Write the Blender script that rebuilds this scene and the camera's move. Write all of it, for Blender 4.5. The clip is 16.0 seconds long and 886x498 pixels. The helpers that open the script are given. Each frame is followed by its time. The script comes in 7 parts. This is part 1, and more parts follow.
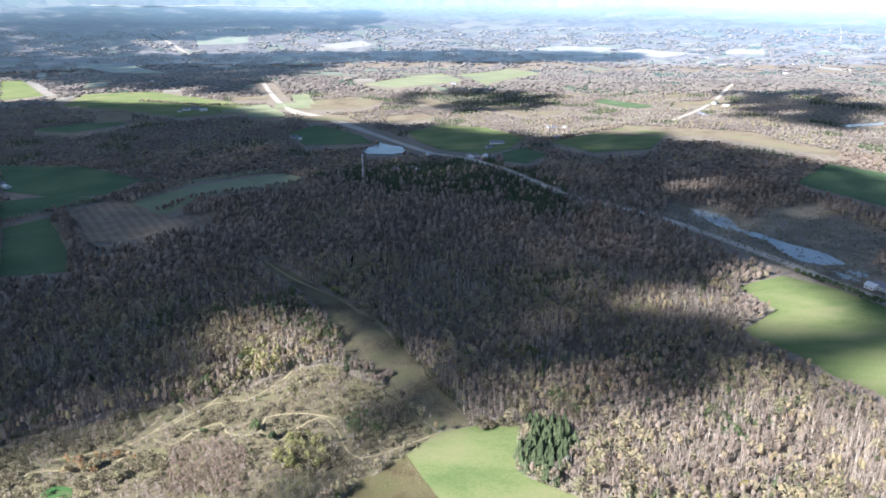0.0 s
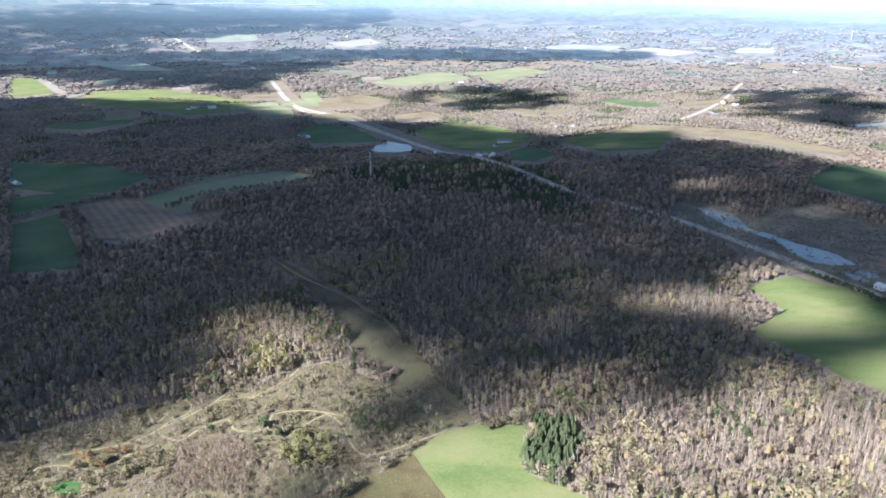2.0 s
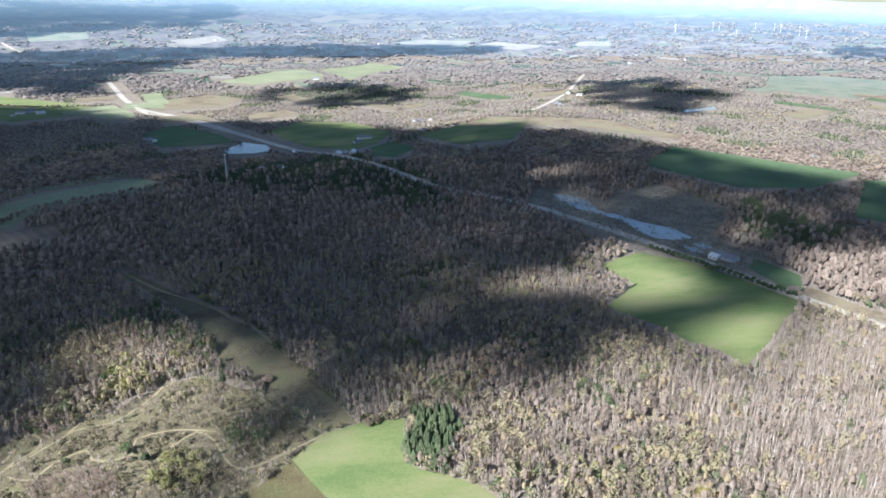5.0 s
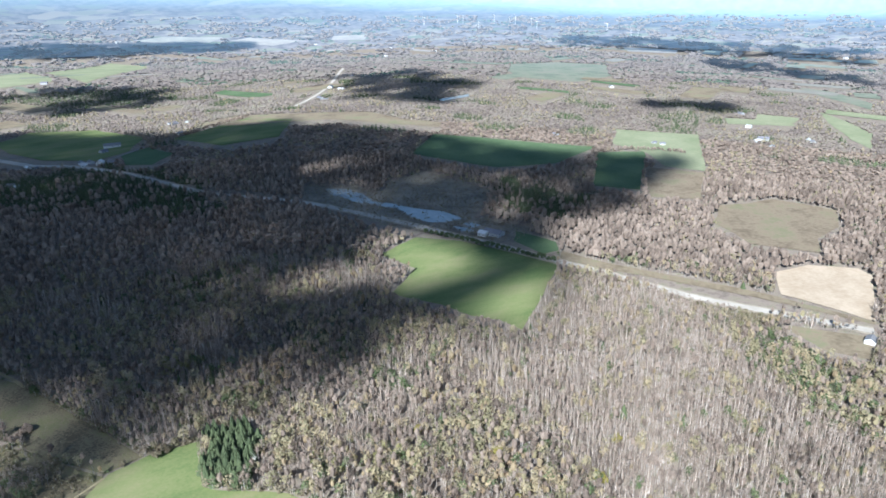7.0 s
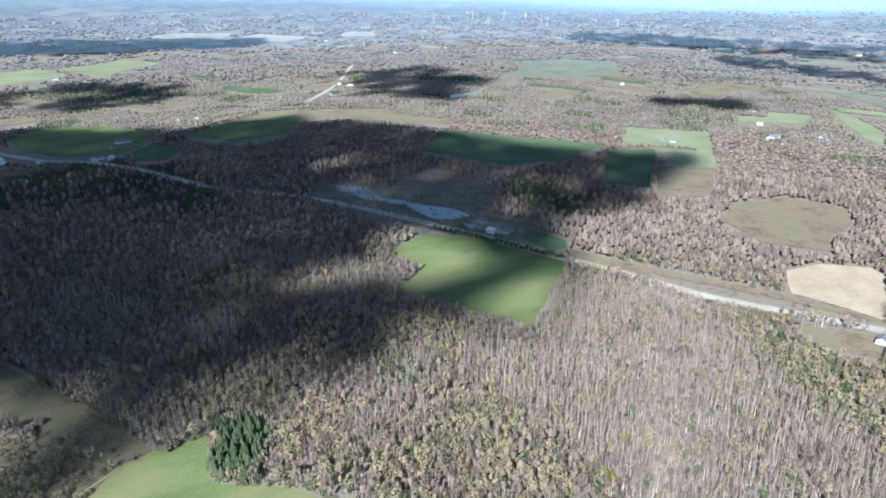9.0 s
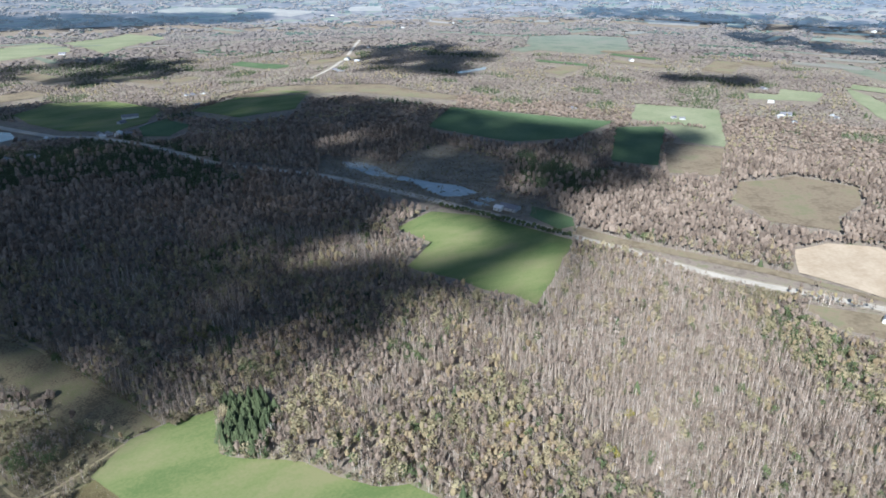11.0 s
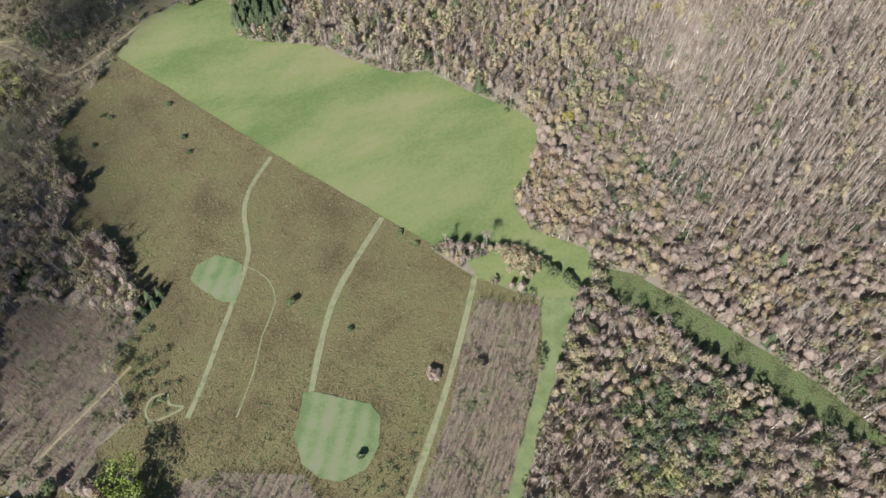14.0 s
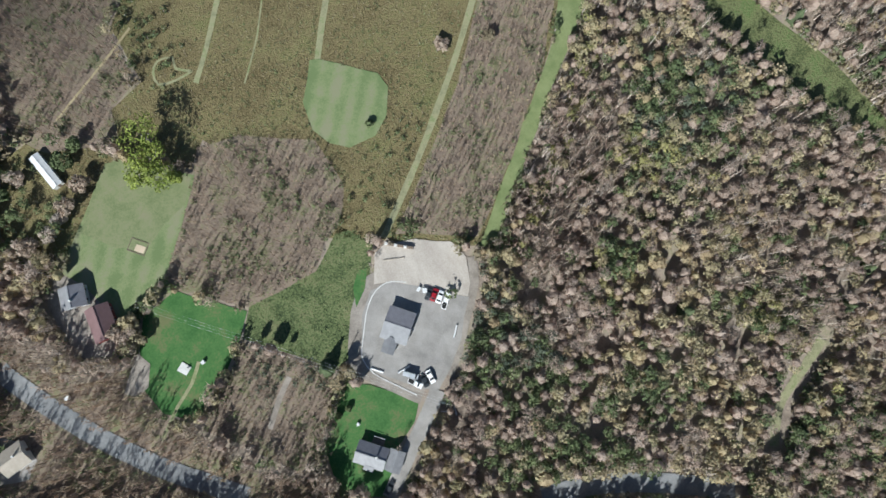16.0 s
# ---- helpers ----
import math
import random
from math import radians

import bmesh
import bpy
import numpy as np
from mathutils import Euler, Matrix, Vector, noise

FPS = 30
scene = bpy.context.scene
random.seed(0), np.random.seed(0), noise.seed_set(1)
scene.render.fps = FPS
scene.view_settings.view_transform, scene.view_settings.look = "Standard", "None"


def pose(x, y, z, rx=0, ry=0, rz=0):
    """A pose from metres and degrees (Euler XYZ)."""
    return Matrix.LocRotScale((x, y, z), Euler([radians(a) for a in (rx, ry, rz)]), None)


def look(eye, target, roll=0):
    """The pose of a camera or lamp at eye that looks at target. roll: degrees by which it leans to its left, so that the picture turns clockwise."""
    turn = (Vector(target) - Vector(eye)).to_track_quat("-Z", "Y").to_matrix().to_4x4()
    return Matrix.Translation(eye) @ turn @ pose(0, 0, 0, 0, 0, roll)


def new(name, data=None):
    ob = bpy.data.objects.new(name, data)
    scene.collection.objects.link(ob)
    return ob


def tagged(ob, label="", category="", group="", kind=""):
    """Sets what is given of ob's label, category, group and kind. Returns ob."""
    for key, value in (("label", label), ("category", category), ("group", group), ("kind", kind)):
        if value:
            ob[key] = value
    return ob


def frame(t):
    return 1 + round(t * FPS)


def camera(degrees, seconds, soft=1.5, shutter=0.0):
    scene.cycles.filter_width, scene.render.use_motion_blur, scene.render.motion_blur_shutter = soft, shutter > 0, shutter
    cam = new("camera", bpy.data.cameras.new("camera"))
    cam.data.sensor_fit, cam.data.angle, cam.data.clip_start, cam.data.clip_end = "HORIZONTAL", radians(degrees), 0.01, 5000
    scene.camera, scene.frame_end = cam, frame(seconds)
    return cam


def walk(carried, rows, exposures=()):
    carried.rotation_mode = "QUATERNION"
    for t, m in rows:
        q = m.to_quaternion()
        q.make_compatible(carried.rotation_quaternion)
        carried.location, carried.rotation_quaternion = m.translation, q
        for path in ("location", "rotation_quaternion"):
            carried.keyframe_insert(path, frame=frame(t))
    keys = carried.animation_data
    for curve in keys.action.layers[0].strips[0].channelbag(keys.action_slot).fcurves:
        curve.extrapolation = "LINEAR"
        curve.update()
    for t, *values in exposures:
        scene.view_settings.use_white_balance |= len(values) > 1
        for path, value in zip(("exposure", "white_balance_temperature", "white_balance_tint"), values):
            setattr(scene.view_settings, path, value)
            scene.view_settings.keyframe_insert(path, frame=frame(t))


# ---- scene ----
cam = camera(66.19, 16.0, soft=1.62)


def gimbal(yaw, pitch, roll):
    """The hovering camera: 230 m over the ground, turned and tilted."""
    return pose(0, 0, 230.0, 90 + pitch, 0, yaw) @ pose(0, 0, 0, 0, 0, roll)


PATH = [
    (0.0, 0.00, -18.83, -0.09),
    (0.5, 0.16, -18.86, -0.05),
    (1.0, 0.32, -18.89, -0.06),
    (1.5, 0.50, -18.93, -0.01),
    (2.0, 0.64, -18.97, -0.00),
    (2.5, 0.80, -18.99, 0.01),
    (3.0, 0.93, -18.98, 0.03),
    (3.2, 0.98, -18.99, 0.04),
    (5.3, -14.04, -19.33, -0.14),
    (5.5, -16.07, -19.33, -0.15),
    (6.0, -23.43, -19.60, -0.13),
    (6.5, -27.72, -19.67, -0.18),
    (7.0, -30.61, -19.82, -0.39),
    (7.5, -30.46, -19.86, -0.37),
    (8.0, -30.26, -19.92, -0.32),
    (8.5, -30.06, -20.02, -0.34),
    (9.0, -29.84, -20.08, -0.35),
    (9.2, -29.70, -20.15, -0.34),
    (11.3, -29.02, -23.06, -0.27),
    (11.5, -28.93, -24.87, -0.19),
    (12.0, -28.68, -29.78, -0.18),
    (12.5, -28.40, -35.51, -0.10),
    (13.0, -28.06, -42.06, -0.01),
    (13.5, -27.68, -48.88, 0.01),
    (14.0, -27.40, -55.69, 0.13),
    (14.5, -27.06, -62.52, 0.14),
    (15.0, -26.73, -69.36, 0.17),
    (15.5, -26.39, -76.21, 0.19),
    (16.0, -26.00, -82.89, 0.30),
]
walk(cam, [(t, gimbal(a, b, c)) for t, a, b, c in PATH],
     exposures=[(0.0, 1.57, 5700, 11), (3.2, 1.52, 5700, 11), (5.5, 1.32, 5500, 8), (9.2, 1.02, 5300, 6), (11.3, 0.95, 5580, 7), (14.0, 0.78, 5950, 8), (16.0, 0.68, 5800, 4)])

# ---- sun and sky ----
SUN_AZ, SUN_EL = 231.0, 36.0
SUN = Vector((math.sin(radians(SUN_AZ)) * math.cos(radians(SUN_EL)),
              math.cos(radians(SUN_AZ)) * math.cos(radians(SUN_EL)), math.sin(radians(SUN_EL))))
world = bpy.data.worlds.new("sky")
scene.world = world
world.use_nodes = True
wn = world.node_tree.nodes
sky = wn.new("ShaderNodeTexSky")
sky.sky_type, sky.sun_disc = "NISHITA", False
sky.sun_elevation, sky.sun_rotation = radians(SUN_EL), radians(SUN_AZ)
sky.altitude, sky.air_density, sky.dust_density, sky.ozone_density = 300, 1.2, 0.6, 3.0
wn["Background"].inputs["Strength"].default_value = 0.042
world.node_tree.links.new(sky.outputs[0], wn["Background"].inputs["Color"])
sun = new("sun", bpy.data.lights.new("sun", "SUN"))
sun.data.energy, sun.data.angle, sun.data.color = 4.8, radians(0.65), (1.0, 0.95, 0.875)
sun.matrix_world = look((0, 0, 3000), Vector((0, 0, 3000)) - SUN)

# ---- materials ----


def rgb(c):
    return (c[0], c[1], c[2], 1.0)


def add_haze_glow(nt, ln, p):
    """Paints haze onto a far surface as blue emission that grows with every kilometre."""
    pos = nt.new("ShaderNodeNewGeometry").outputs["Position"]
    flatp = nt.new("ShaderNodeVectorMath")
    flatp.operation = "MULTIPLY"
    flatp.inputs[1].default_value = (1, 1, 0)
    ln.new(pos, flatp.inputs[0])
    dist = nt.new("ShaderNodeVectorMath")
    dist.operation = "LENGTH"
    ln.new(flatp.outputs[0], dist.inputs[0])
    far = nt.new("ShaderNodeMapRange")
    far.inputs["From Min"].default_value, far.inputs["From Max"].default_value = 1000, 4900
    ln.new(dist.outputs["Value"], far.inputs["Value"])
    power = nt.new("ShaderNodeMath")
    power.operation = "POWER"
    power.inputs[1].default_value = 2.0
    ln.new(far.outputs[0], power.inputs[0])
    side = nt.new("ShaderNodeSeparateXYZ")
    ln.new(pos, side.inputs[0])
    east = nt.new("ShaderNodeMapRange")     # the painted haze glows stronger towards the east
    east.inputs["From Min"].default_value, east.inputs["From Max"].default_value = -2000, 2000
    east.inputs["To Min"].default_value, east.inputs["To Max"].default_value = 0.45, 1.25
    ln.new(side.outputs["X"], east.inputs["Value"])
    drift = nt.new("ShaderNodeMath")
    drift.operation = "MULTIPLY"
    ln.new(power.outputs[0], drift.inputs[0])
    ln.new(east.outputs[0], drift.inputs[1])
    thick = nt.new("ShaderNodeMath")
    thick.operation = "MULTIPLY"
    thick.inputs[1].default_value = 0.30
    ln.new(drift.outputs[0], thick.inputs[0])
    # whiter glow at the outer rim, painted for the bright hazy skyline
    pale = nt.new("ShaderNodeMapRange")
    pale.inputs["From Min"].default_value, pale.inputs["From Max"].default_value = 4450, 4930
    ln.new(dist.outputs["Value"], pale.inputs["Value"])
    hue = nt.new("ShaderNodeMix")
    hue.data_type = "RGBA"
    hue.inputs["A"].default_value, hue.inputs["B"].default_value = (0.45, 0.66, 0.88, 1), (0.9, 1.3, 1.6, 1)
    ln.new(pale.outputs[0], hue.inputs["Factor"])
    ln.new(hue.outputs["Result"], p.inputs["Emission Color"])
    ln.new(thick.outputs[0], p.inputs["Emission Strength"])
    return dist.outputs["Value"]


def mat(name, dark, light, size=8.0, fine=0.8, rough=0.9, bump=0.0, third=None, tint=0.0, stretch=None,
        metal=0.0, spec=0.2, obj=False, stripes=0.0, turn=0.0, thin=0.0, haze_glow=False, grain=0.45):
    """A surface that drifts between two or three colours at two sizes (metres)."""
    m = bpy.data.materials.new(name)
    m.use_nodes = True
    nt, ln = m.node_tree.nodes, m.node_tree.links
    b = nt["Principled BSDF"]
    b.inputs["Roughness"].default_value = rough
    b.inputs["Metallic"].default_value = metal
    b.inputs["Specular IOR Level"].default_value = spec
    if obj:
        src = nt.new("ShaderNodeTexCoord").outputs["Object"]
    else:
        src = nt.new("ShaderNodeNewGeometry").outputs["Position"]
    if stretch:
        mp = nt.new("ShaderNodeMapping")
        mp.inputs["Scale"].default_value = stretch
        mp.inputs["Rotation"].default_value = (0, 0, radians(turn))
        ln.new(src, mp.inputs["Vector"])
        src2 = mp.outputs[0]
    else:
        src2 = src
    n1 = nt.new("ShaderNodeTexNoise")
    n1.inputs["Scale"].default_value, n1.inputs["Detail"].default_value = 1.0 / size, 5
    n1.inputs["Roughness"].default_value = 0.6
    ln.new(src2, n1.inputs["Vector"])
    n2 = nt.new("ShaderNodeTexNoise")
    n2.inputs["Scale"].default_value, n2.inputs["Detail"].default_value = 1.0 / fine, 3
    ln.new(src, n2.inputs["Vector"])
    add = nt.new("ShaderNodeMath")
    add.operation = "MULTIPLY_ADD"
    add.inputs[1].default_value = grain
    ln.new(n2.outputs[0], add.inputs[0])
    ln.new(n1.outputs[0], add.inputs[2])
    out = add.outputs[0]
    if tint:
        at = nt.new("ShaderNodeAttribute")
        at.attribute_name = "tint"
        t2 = nt.new("ShaderNodeMath")
        t2.operation = "MULTIPLY_ADD"
        t2.inputs[1].default_value = tint
        ln.new(at.outputs["Fac"], t2.inputs[0])
        ln.new(out, t2.inputs[2])
        out = t2.outputs[0]
    if stripes:
        wv = nt.new("ShaderNodeTexWave")
        wv.inputs["Scale"].default_value = stripes
        wv.inputs["Distortion"].default_value = 1.2
        wv.inputs["Detail"].default_value = 1.0
        wv.inputs["Detail Scale"].default_value = 0.3
        mp3 = nt.new("ShaderNodeMapping")
        mp3.inputs["Rotation"].default_value = (0, 0, radians(turn))
        ln.new(src, mp3.inputs["Vector"])
        ln.new(mp3.outputs[0], wv.inputs["Vector"])
        t3 = nt.new("ShaderNodeMath")
        t3.operation = "MULTIPLY_ADD"
        t3.inputs[1].default_value = 0.2
        ln.new(wv.outputs["Fac"], t3.inputs[0])
        ln.new(out, t3.inputs[2])
        out = t3.outputs[0]
    ramp = nt.new("ShaderNodeValToRGB")
    base = 0.5 + grain / 2 + tint * 0.5 + (0.10 if stripes else 0)
    span = 0.17 + tint * 0.42
    mr = nt.new("ShaderNodeMapRange")
    mr.inputs["From Min"].default_value, mr.inputs["From Max"].default_value = base - span, base + span
    ln.new(out, mr.inputs["Value"])
    ln.new(mr.outputs[0], ramp.inputs["Fac"])
    e = ramp.color_ramp.elements
    e[0].color, e[1].color = rgb(dark), rgb(light)
    if third:
        k = ramp.color_ramp.elements.new(0.55)
        k.color = rgb(light)
        e[-1].color = rgb(third)
    ln.new(ramp.outputs[0], b.inputs["Base Color"])
    # far surfaces get their haze as emission
    if haze_glow:
        add_haze_glow(nt, ln, b)
    if thin:        # twigs and leaves let some light through
        tr, mx = nt.new("ShaderNodeBsdfTranslucent"), nt.new("ShaderNodeMixShader")
        ln.new(ramp.outputs[0], tr.inputs["Color"])
        mx.inputs[0].default_value = thin
        ln.new(b.outputs[0], mx.inputs[1])
        ln.new(tr.outputs[0], mx.inputs[2])
        ln.new(mx.outputs[0], nt["Material Output"].inputs["Surface"])
    if bump:
        bp = nt.new("ShaderNodeBump")
        bp.inputs["Strength"].default_value, bp.inputs["Distance"].default_value = 0.6, bump
        ln.new(add.outputs[0], bp.inputs["Height"])
        ln.new(bp.outputs[0], b.inputs["Normal"])
    return m


def flat(name, c, rough=0.6, metal=0.0, spec=0.4):
    return mat(name, [v * 0.86 for v in c], [min(1, v * 1.08) for v in c], 1.5, 0.15, rough, metal=metal, spec=spec, obj=True)


LITTER = mat("leaf_litter", (0.172, 0.139, 0.112), (0.284, 0.232, 0.187), 12, 0.7, 0.95, 0.4, third=(0.218, 0.205, 0.126))
THICKET_FLOOR = mat("thicket_floor", (0.13, 0.10, 0.077), (0.225, 0.175, 0.135), 8, 0.7, 0.95, 0.4, third=(0.15, 0.15, 0.08), grain=0.7)
ROUGH_GRASS = mat("rough_grass", (0.1, 0.08, 0.038), (0.188, 0.154, 0.078), 24, 0.5, 0.95, 0.9, third=(0.135, 0.138, 0.055), grain=1.0)
SCRUB_GRASS = mat("dry_scrub_grass", (0.105, 0.088, 0.056), (0.205, 0.17, 0.105), 22, 1.2, 0.95, 0.4, third=(0.16, 0.155, 0.075), grain=0.9)
FIELD = mat("hay_field", (0.118, 0.163, 0.056), (0.185, 0.212, 0.082), 30, 1.6, 0.95, 0.1, third=(0.232, 0.226, 0.108), stretch=(0.4, 1.0, 1), turn=-62, grain=0.3)
FIELD_DEEP = mat("winter_wheat", (0.085, 0.135, 0.062), (0.13, 0.18, 0.09), 50, 3, 0.95, 0.05)
FIELD_PALE = mat("pale_pasture", (0.21, 0.235, 0.13), (0.30, 0.305, 0.19), 80, 6, 0.95)
FIELD_DRY = mat("dry_grassland", (0.165, 0.13, 0.085), (0.255, 0.205, 0.138), 45, 4, 0.95, third=(0.21, 0.205, 0.115))
BROWN_GRASS = mat("brown_grassland", (0.155, 0.12, 0.08), (0.25, 0.198, 0.136), 45, 4, 0.95, third=(0.2, 0.188, 0.108))
FIELD_TAN = mat("bare_tilled_soil", (0.40, 0.31, 0.215), (0.52, 0.42, 0.31), 35, 3, 0.95)
FIELD_PLOWED = mat("plowed_stubble", (0.21, 0.155, 0.105), (0.31, 0.235, 0.165), 20, 3, 0.95, stripes=0.03, turn=-35)
LAWN = mat("mown_lawn", (0.126, 0.167, 0.072), (0.176, 0.211, 0.099), 12, 0.6, 0.95, 0.05, third=(0.207, 0.211, 0.126), stripes=0.05, turn=37)
LAWN_PALE = mat("dry_mown_lawn", (0.128, 0.155, 0.072), (0.178, 0.198, 0.1), 9, 0.6, 0.95, 0.05, third=(0.205, 0.197, 0.122))
LAWN_DEEP = mat("lush_lawn", (0.04, 0.105, 0.03), (0.066, 0.14, 0.043), 10, 0.7, 0.95, 0.05, third=(0.125, 0.135, 0.062))
TRAIL = mat("worn_trail", (0.254, 0.21, 0.121), (0.364, 0.308, 0.187), 5, 0.7, 0.95, 0.1)
GRASS_TRAIL = mat("mown_trail", (0.135, 0.17, 0.07), (0.20, 0.23, 0.105), 6, 0.6, 0.95, 0.1)
WORN_GRASS = mat("worn_grass", (0.175, 0.175, 0.10), (0.265, 0.255, 0.15), 5, 0.6, 0.95, 0.1, third=(0.17, 0.20, 0.09))
GLADE = mat("green_glade", (0.068, 0.083, 0.034), (0.14, 0.148, 0.068), 9, 0.7, 0.95, 0.6, third=(0.1, 0.138, 0.05), grain=1.0)
GRAVEL = mat("grey_gravel", (0.216, 0.203, 0.189), (0.324, 0.306, 0.288), 7, 0.35, 0.95, 0.05)
DIRT = mat("pale_dirt", (0.34, 0.30, 0.26), (0.47, 0.425, 0.375), 7, 0.5, 0.95, 0.15, stretch=(1, 0.4, 1))
MUD = mat("brown_track_mud", (0.19, 0.165, 0.14), (0.31, 0.275, 0.24), 5, 0.5, 0.95, 0.1)
ASPHALT = mat("worn_asphalt", (0.15, 0.155, 0.16), (0.25, 0.25, 0.25), 12, 0.5, 0.85)
HIGHWAY = mat("weathered_highway", (0.40, 0.355, 0.295), (0.54, 0.485, 0.41), 18, 1.0, 0.9)
SHOULDER = mat("gravel_shoulder", (0.289, 0.246, 0.184), (0.425, 0.369, 0.288), 10, 1.0, 0.95)
# pale base colour: part of the sky's reflection is painted into it
WATER = mat("river_water", (0.27, 0.30, 0.30), (0.36, 0.385, 0.38), 40, 5, 0.2, spec=0.5)
MARSH = mat("marsh_mud", (0.15, 0.131, 0.101), (0.3, 0.261, 0.203), 20, 3, 0.8)
BARK = mat("grey_bark", (0.27, 0.24, 0.22), (0.50, 0.465, 0.43), 6, 0.6, 0.9, tint=0.4)
POLE_BARK = mat("pale_pole_bark", (0.55, 0.475, 0.415), (0.76, 0.675, 0.60), 6, 0.6, 0.9, tint=0.4)
TWIG = mat("bare_twigs", (0.26, 0.202, 0.158), (0.455, 0.364, 0.29), 55, 6, 0.95, tint=0.7, third=(0.54, 0.465, 0.40), thin=0.4)
CROWN = mat("bare_crowns", (0.19, 0.149, 0.12), (0.37, 0.294, 0.238), 45, 0.9, 0.95, tint=0.55, third=(0.495, 0.402, 0.328), thin=0.48, grain=1.0)
NEAR_CROWN = mat("near_bare_crowns", (0.265, 0.205, 0.168), (0.50, 0.394, 0.325), 26, 0.7, 0.95, tint=0.45, third=(0.53, 0.435, 0.368), thin=0.5, grain=0.9)
# hill woods glow faintly blue: haze painted into the emission
HILL_TWIG = mat("hill_woods", (0.215, 0.18, 0.158), (0.36, 0.302, 0.262), 110, 4, 0.95, tint=0.25, third=(0.39, 0.362, 0.28), thin=0.48, grain=0.8, haze_glow=True)
RUSSET = mat("russet_twigs", (0.302, 0.23, 0.14), (0.464, 0.372, 0.235), 40, 5, 0.95, tint=0.6, third=(0.423, 0.377, 0.22), thin=0.42)
BRUSH_TWIG = mat("thicket_twigs", (0.22, 0.161, 0.122), (0.405, 0.3, 0.226), 14, 2, 0.95, tint=0.7, third=(0.35, 0.29, 0.18), thin=0.35)
PINK_TWIG = mat("pinkish_twigs", (0.36, 0.262, 0.215), (0.50, 0.375, 0.315), 14, 2, 0.95, tint=0.6, thin=0.4)
AUTUMN = mat("autumn_leaves", (0.26, 0.235, 0.135), (0.41, 0.355, 0.22), 40, 4, 0.9, tint=0.7, third=(0.46, 0.36, 0.23), thin=0.3)
GREENLEAF = mat("green_leaves", (0.105, 0.135, 0.065), (0.195, 0.23, 0.11), 30, 3, 0.9, tint=0.5, thin=0.3)
STRAW = mat("dead_straw", (0.22, 0.185, 0.11), (0.35, 0.30, 0.19), 12, 1.5, 0.95, tint=0.5, thin=0.3)
GREYLEAF = mat("grey_green_leaves", (0.085, 0.103, 0.072), (0.175, 0.197, 0.142), 20, 2, 0.9, tint=0.6, thin=0.3)
LIMELEAF = mat("yellow_green_leaves", (0.155, 0.2, 0.042), (0.315, 0.355, 0.088), 6, 1.2, 0.85, thin=0.22)
NEEDLE = mat("conifer_needles", (0.05, 0.068, 0.035), (0.11, 0.134, 0.065), 30, 2, 0.9, tint=0.4)
# the five far materials below carry haze painted as blue emission
FAR_TWIG = mat("distant_bare_woods", (0.17, 0.142, 0.125), (0.30, 0.25, 0.218), 190, 12, 0.95, tint=0.2, third=(0.255, 0.235, 0.175), thin=0.35, haze_glow=True)
FAR_NEEDLE = mat("distant_conifers", (0.055, 0.075, 0.05), (0.11, 0.135, 0.085), 120, 9, 0.95, tint=0.4, haze_glow=True)
FAR_PALE = mat("distant_pasture", (0.136, 0.157, 0.106), (0.2, 0.212, 0.145), 60, 9, 0.95, third=(0.23, 0.212, 0.162), haze_glow=True)
FAR_TAN = mat("distant_tilled_field", (0.238, 0.207, 0.172), (0.317, 0.282, 0.233), 60, 9, 0.95, haze_glow=True)
FAR_DRY = mat("distant_dry_grass", (0.20, 0.185, 0.15), (0.28, 0.26, 0.21), 90, 9, 0.95, haze_glow=True)
PALE_BARK = flat("bleached_wood", (0.5, 0.47, 0.44), 0.9)
ORANGELEAF = mat("orange_leaves", (0.30, 0.17, 0.08), (0.44, 0.27, 0.13), 8, 1.5, 0.9, tint=0.4, thin=0.3)
OCHRELEAF = mat("ochre_leaves", (0.345, 0.255, 0.158), (0.51, 0.39, 0.255), 12, 1.5, 0.9, tint=0.5, thin=0.3)
OLIVELEAF = mat("olive_leaves", (0.25, 0.24, 0.10), (0.40, 0.37, 0.165), 12, 1.5, 0.9, tint=0.4, thin=0.3)
GOLD = mat("golden_leaves", (0.30, 0.26, 0.07), (0.38, 0.33, 0.10), 3, 0.6, 0.9, thin=0.3)
WEEDS = mat("green_weeds", (0.048, 0.0648, 0.0272), (0.108, 0.135, 0.0553), 6, 0.7, 0.95, 0.5, third=(0.144, 0.149, 0.0723), grain=1.0)
CLOUD = flat("cloud", (0.42, 0.43, 0.46), 1.0, spec=0.0)


def thin_cloud():
    """Cloud lets a share of the sun through."""
    nt, ln = CLOUD.node_tree.nodes, CLOUD.node_tree.links
    clear, mx = nt.new("ShaderNodeBsdfTransparent"), nt.new("ShaderNodeMixShader")
    mx.inputs[0].default_value = 0.42
    ln.new(nt["Principled BSDF"].outputs[0], mx.inputs[1])
    ln.new(clear.outputs[0], mx.inputs[2])
    ln.new(mx.outputs[0], nt["Material Output"].inputs["Surface"])


thin_cloud()
BUSH = mat("dry_bush", (0.135, 0.11, 0.07), (0.285, 0.238, 0.16), 12, 2, 0.95, tint=0.6, third=(0.24, 0.235, 0.12), thin=0.22)
SIDING_WHITE = flat("white_siding", (0.6, 0.6, 0.585))
SIDING_GREY = flat("grey_siding", (0.42, 0.43, 0.44))
SIDING_RED = flat("red_siding", (0.30, 0.07, 0.06))
ROOF_GREY = flat("grey_shingles", (0.198, 0.194, 0.216), 0.9)
ROOF_LIGHT = flat("pale_metal_roof", (0.21, 0.21, 0.22), 0.6)
ROOF_RED = flat("red_metal_roof", (0.165, 0.10, 0.10), 0.6)
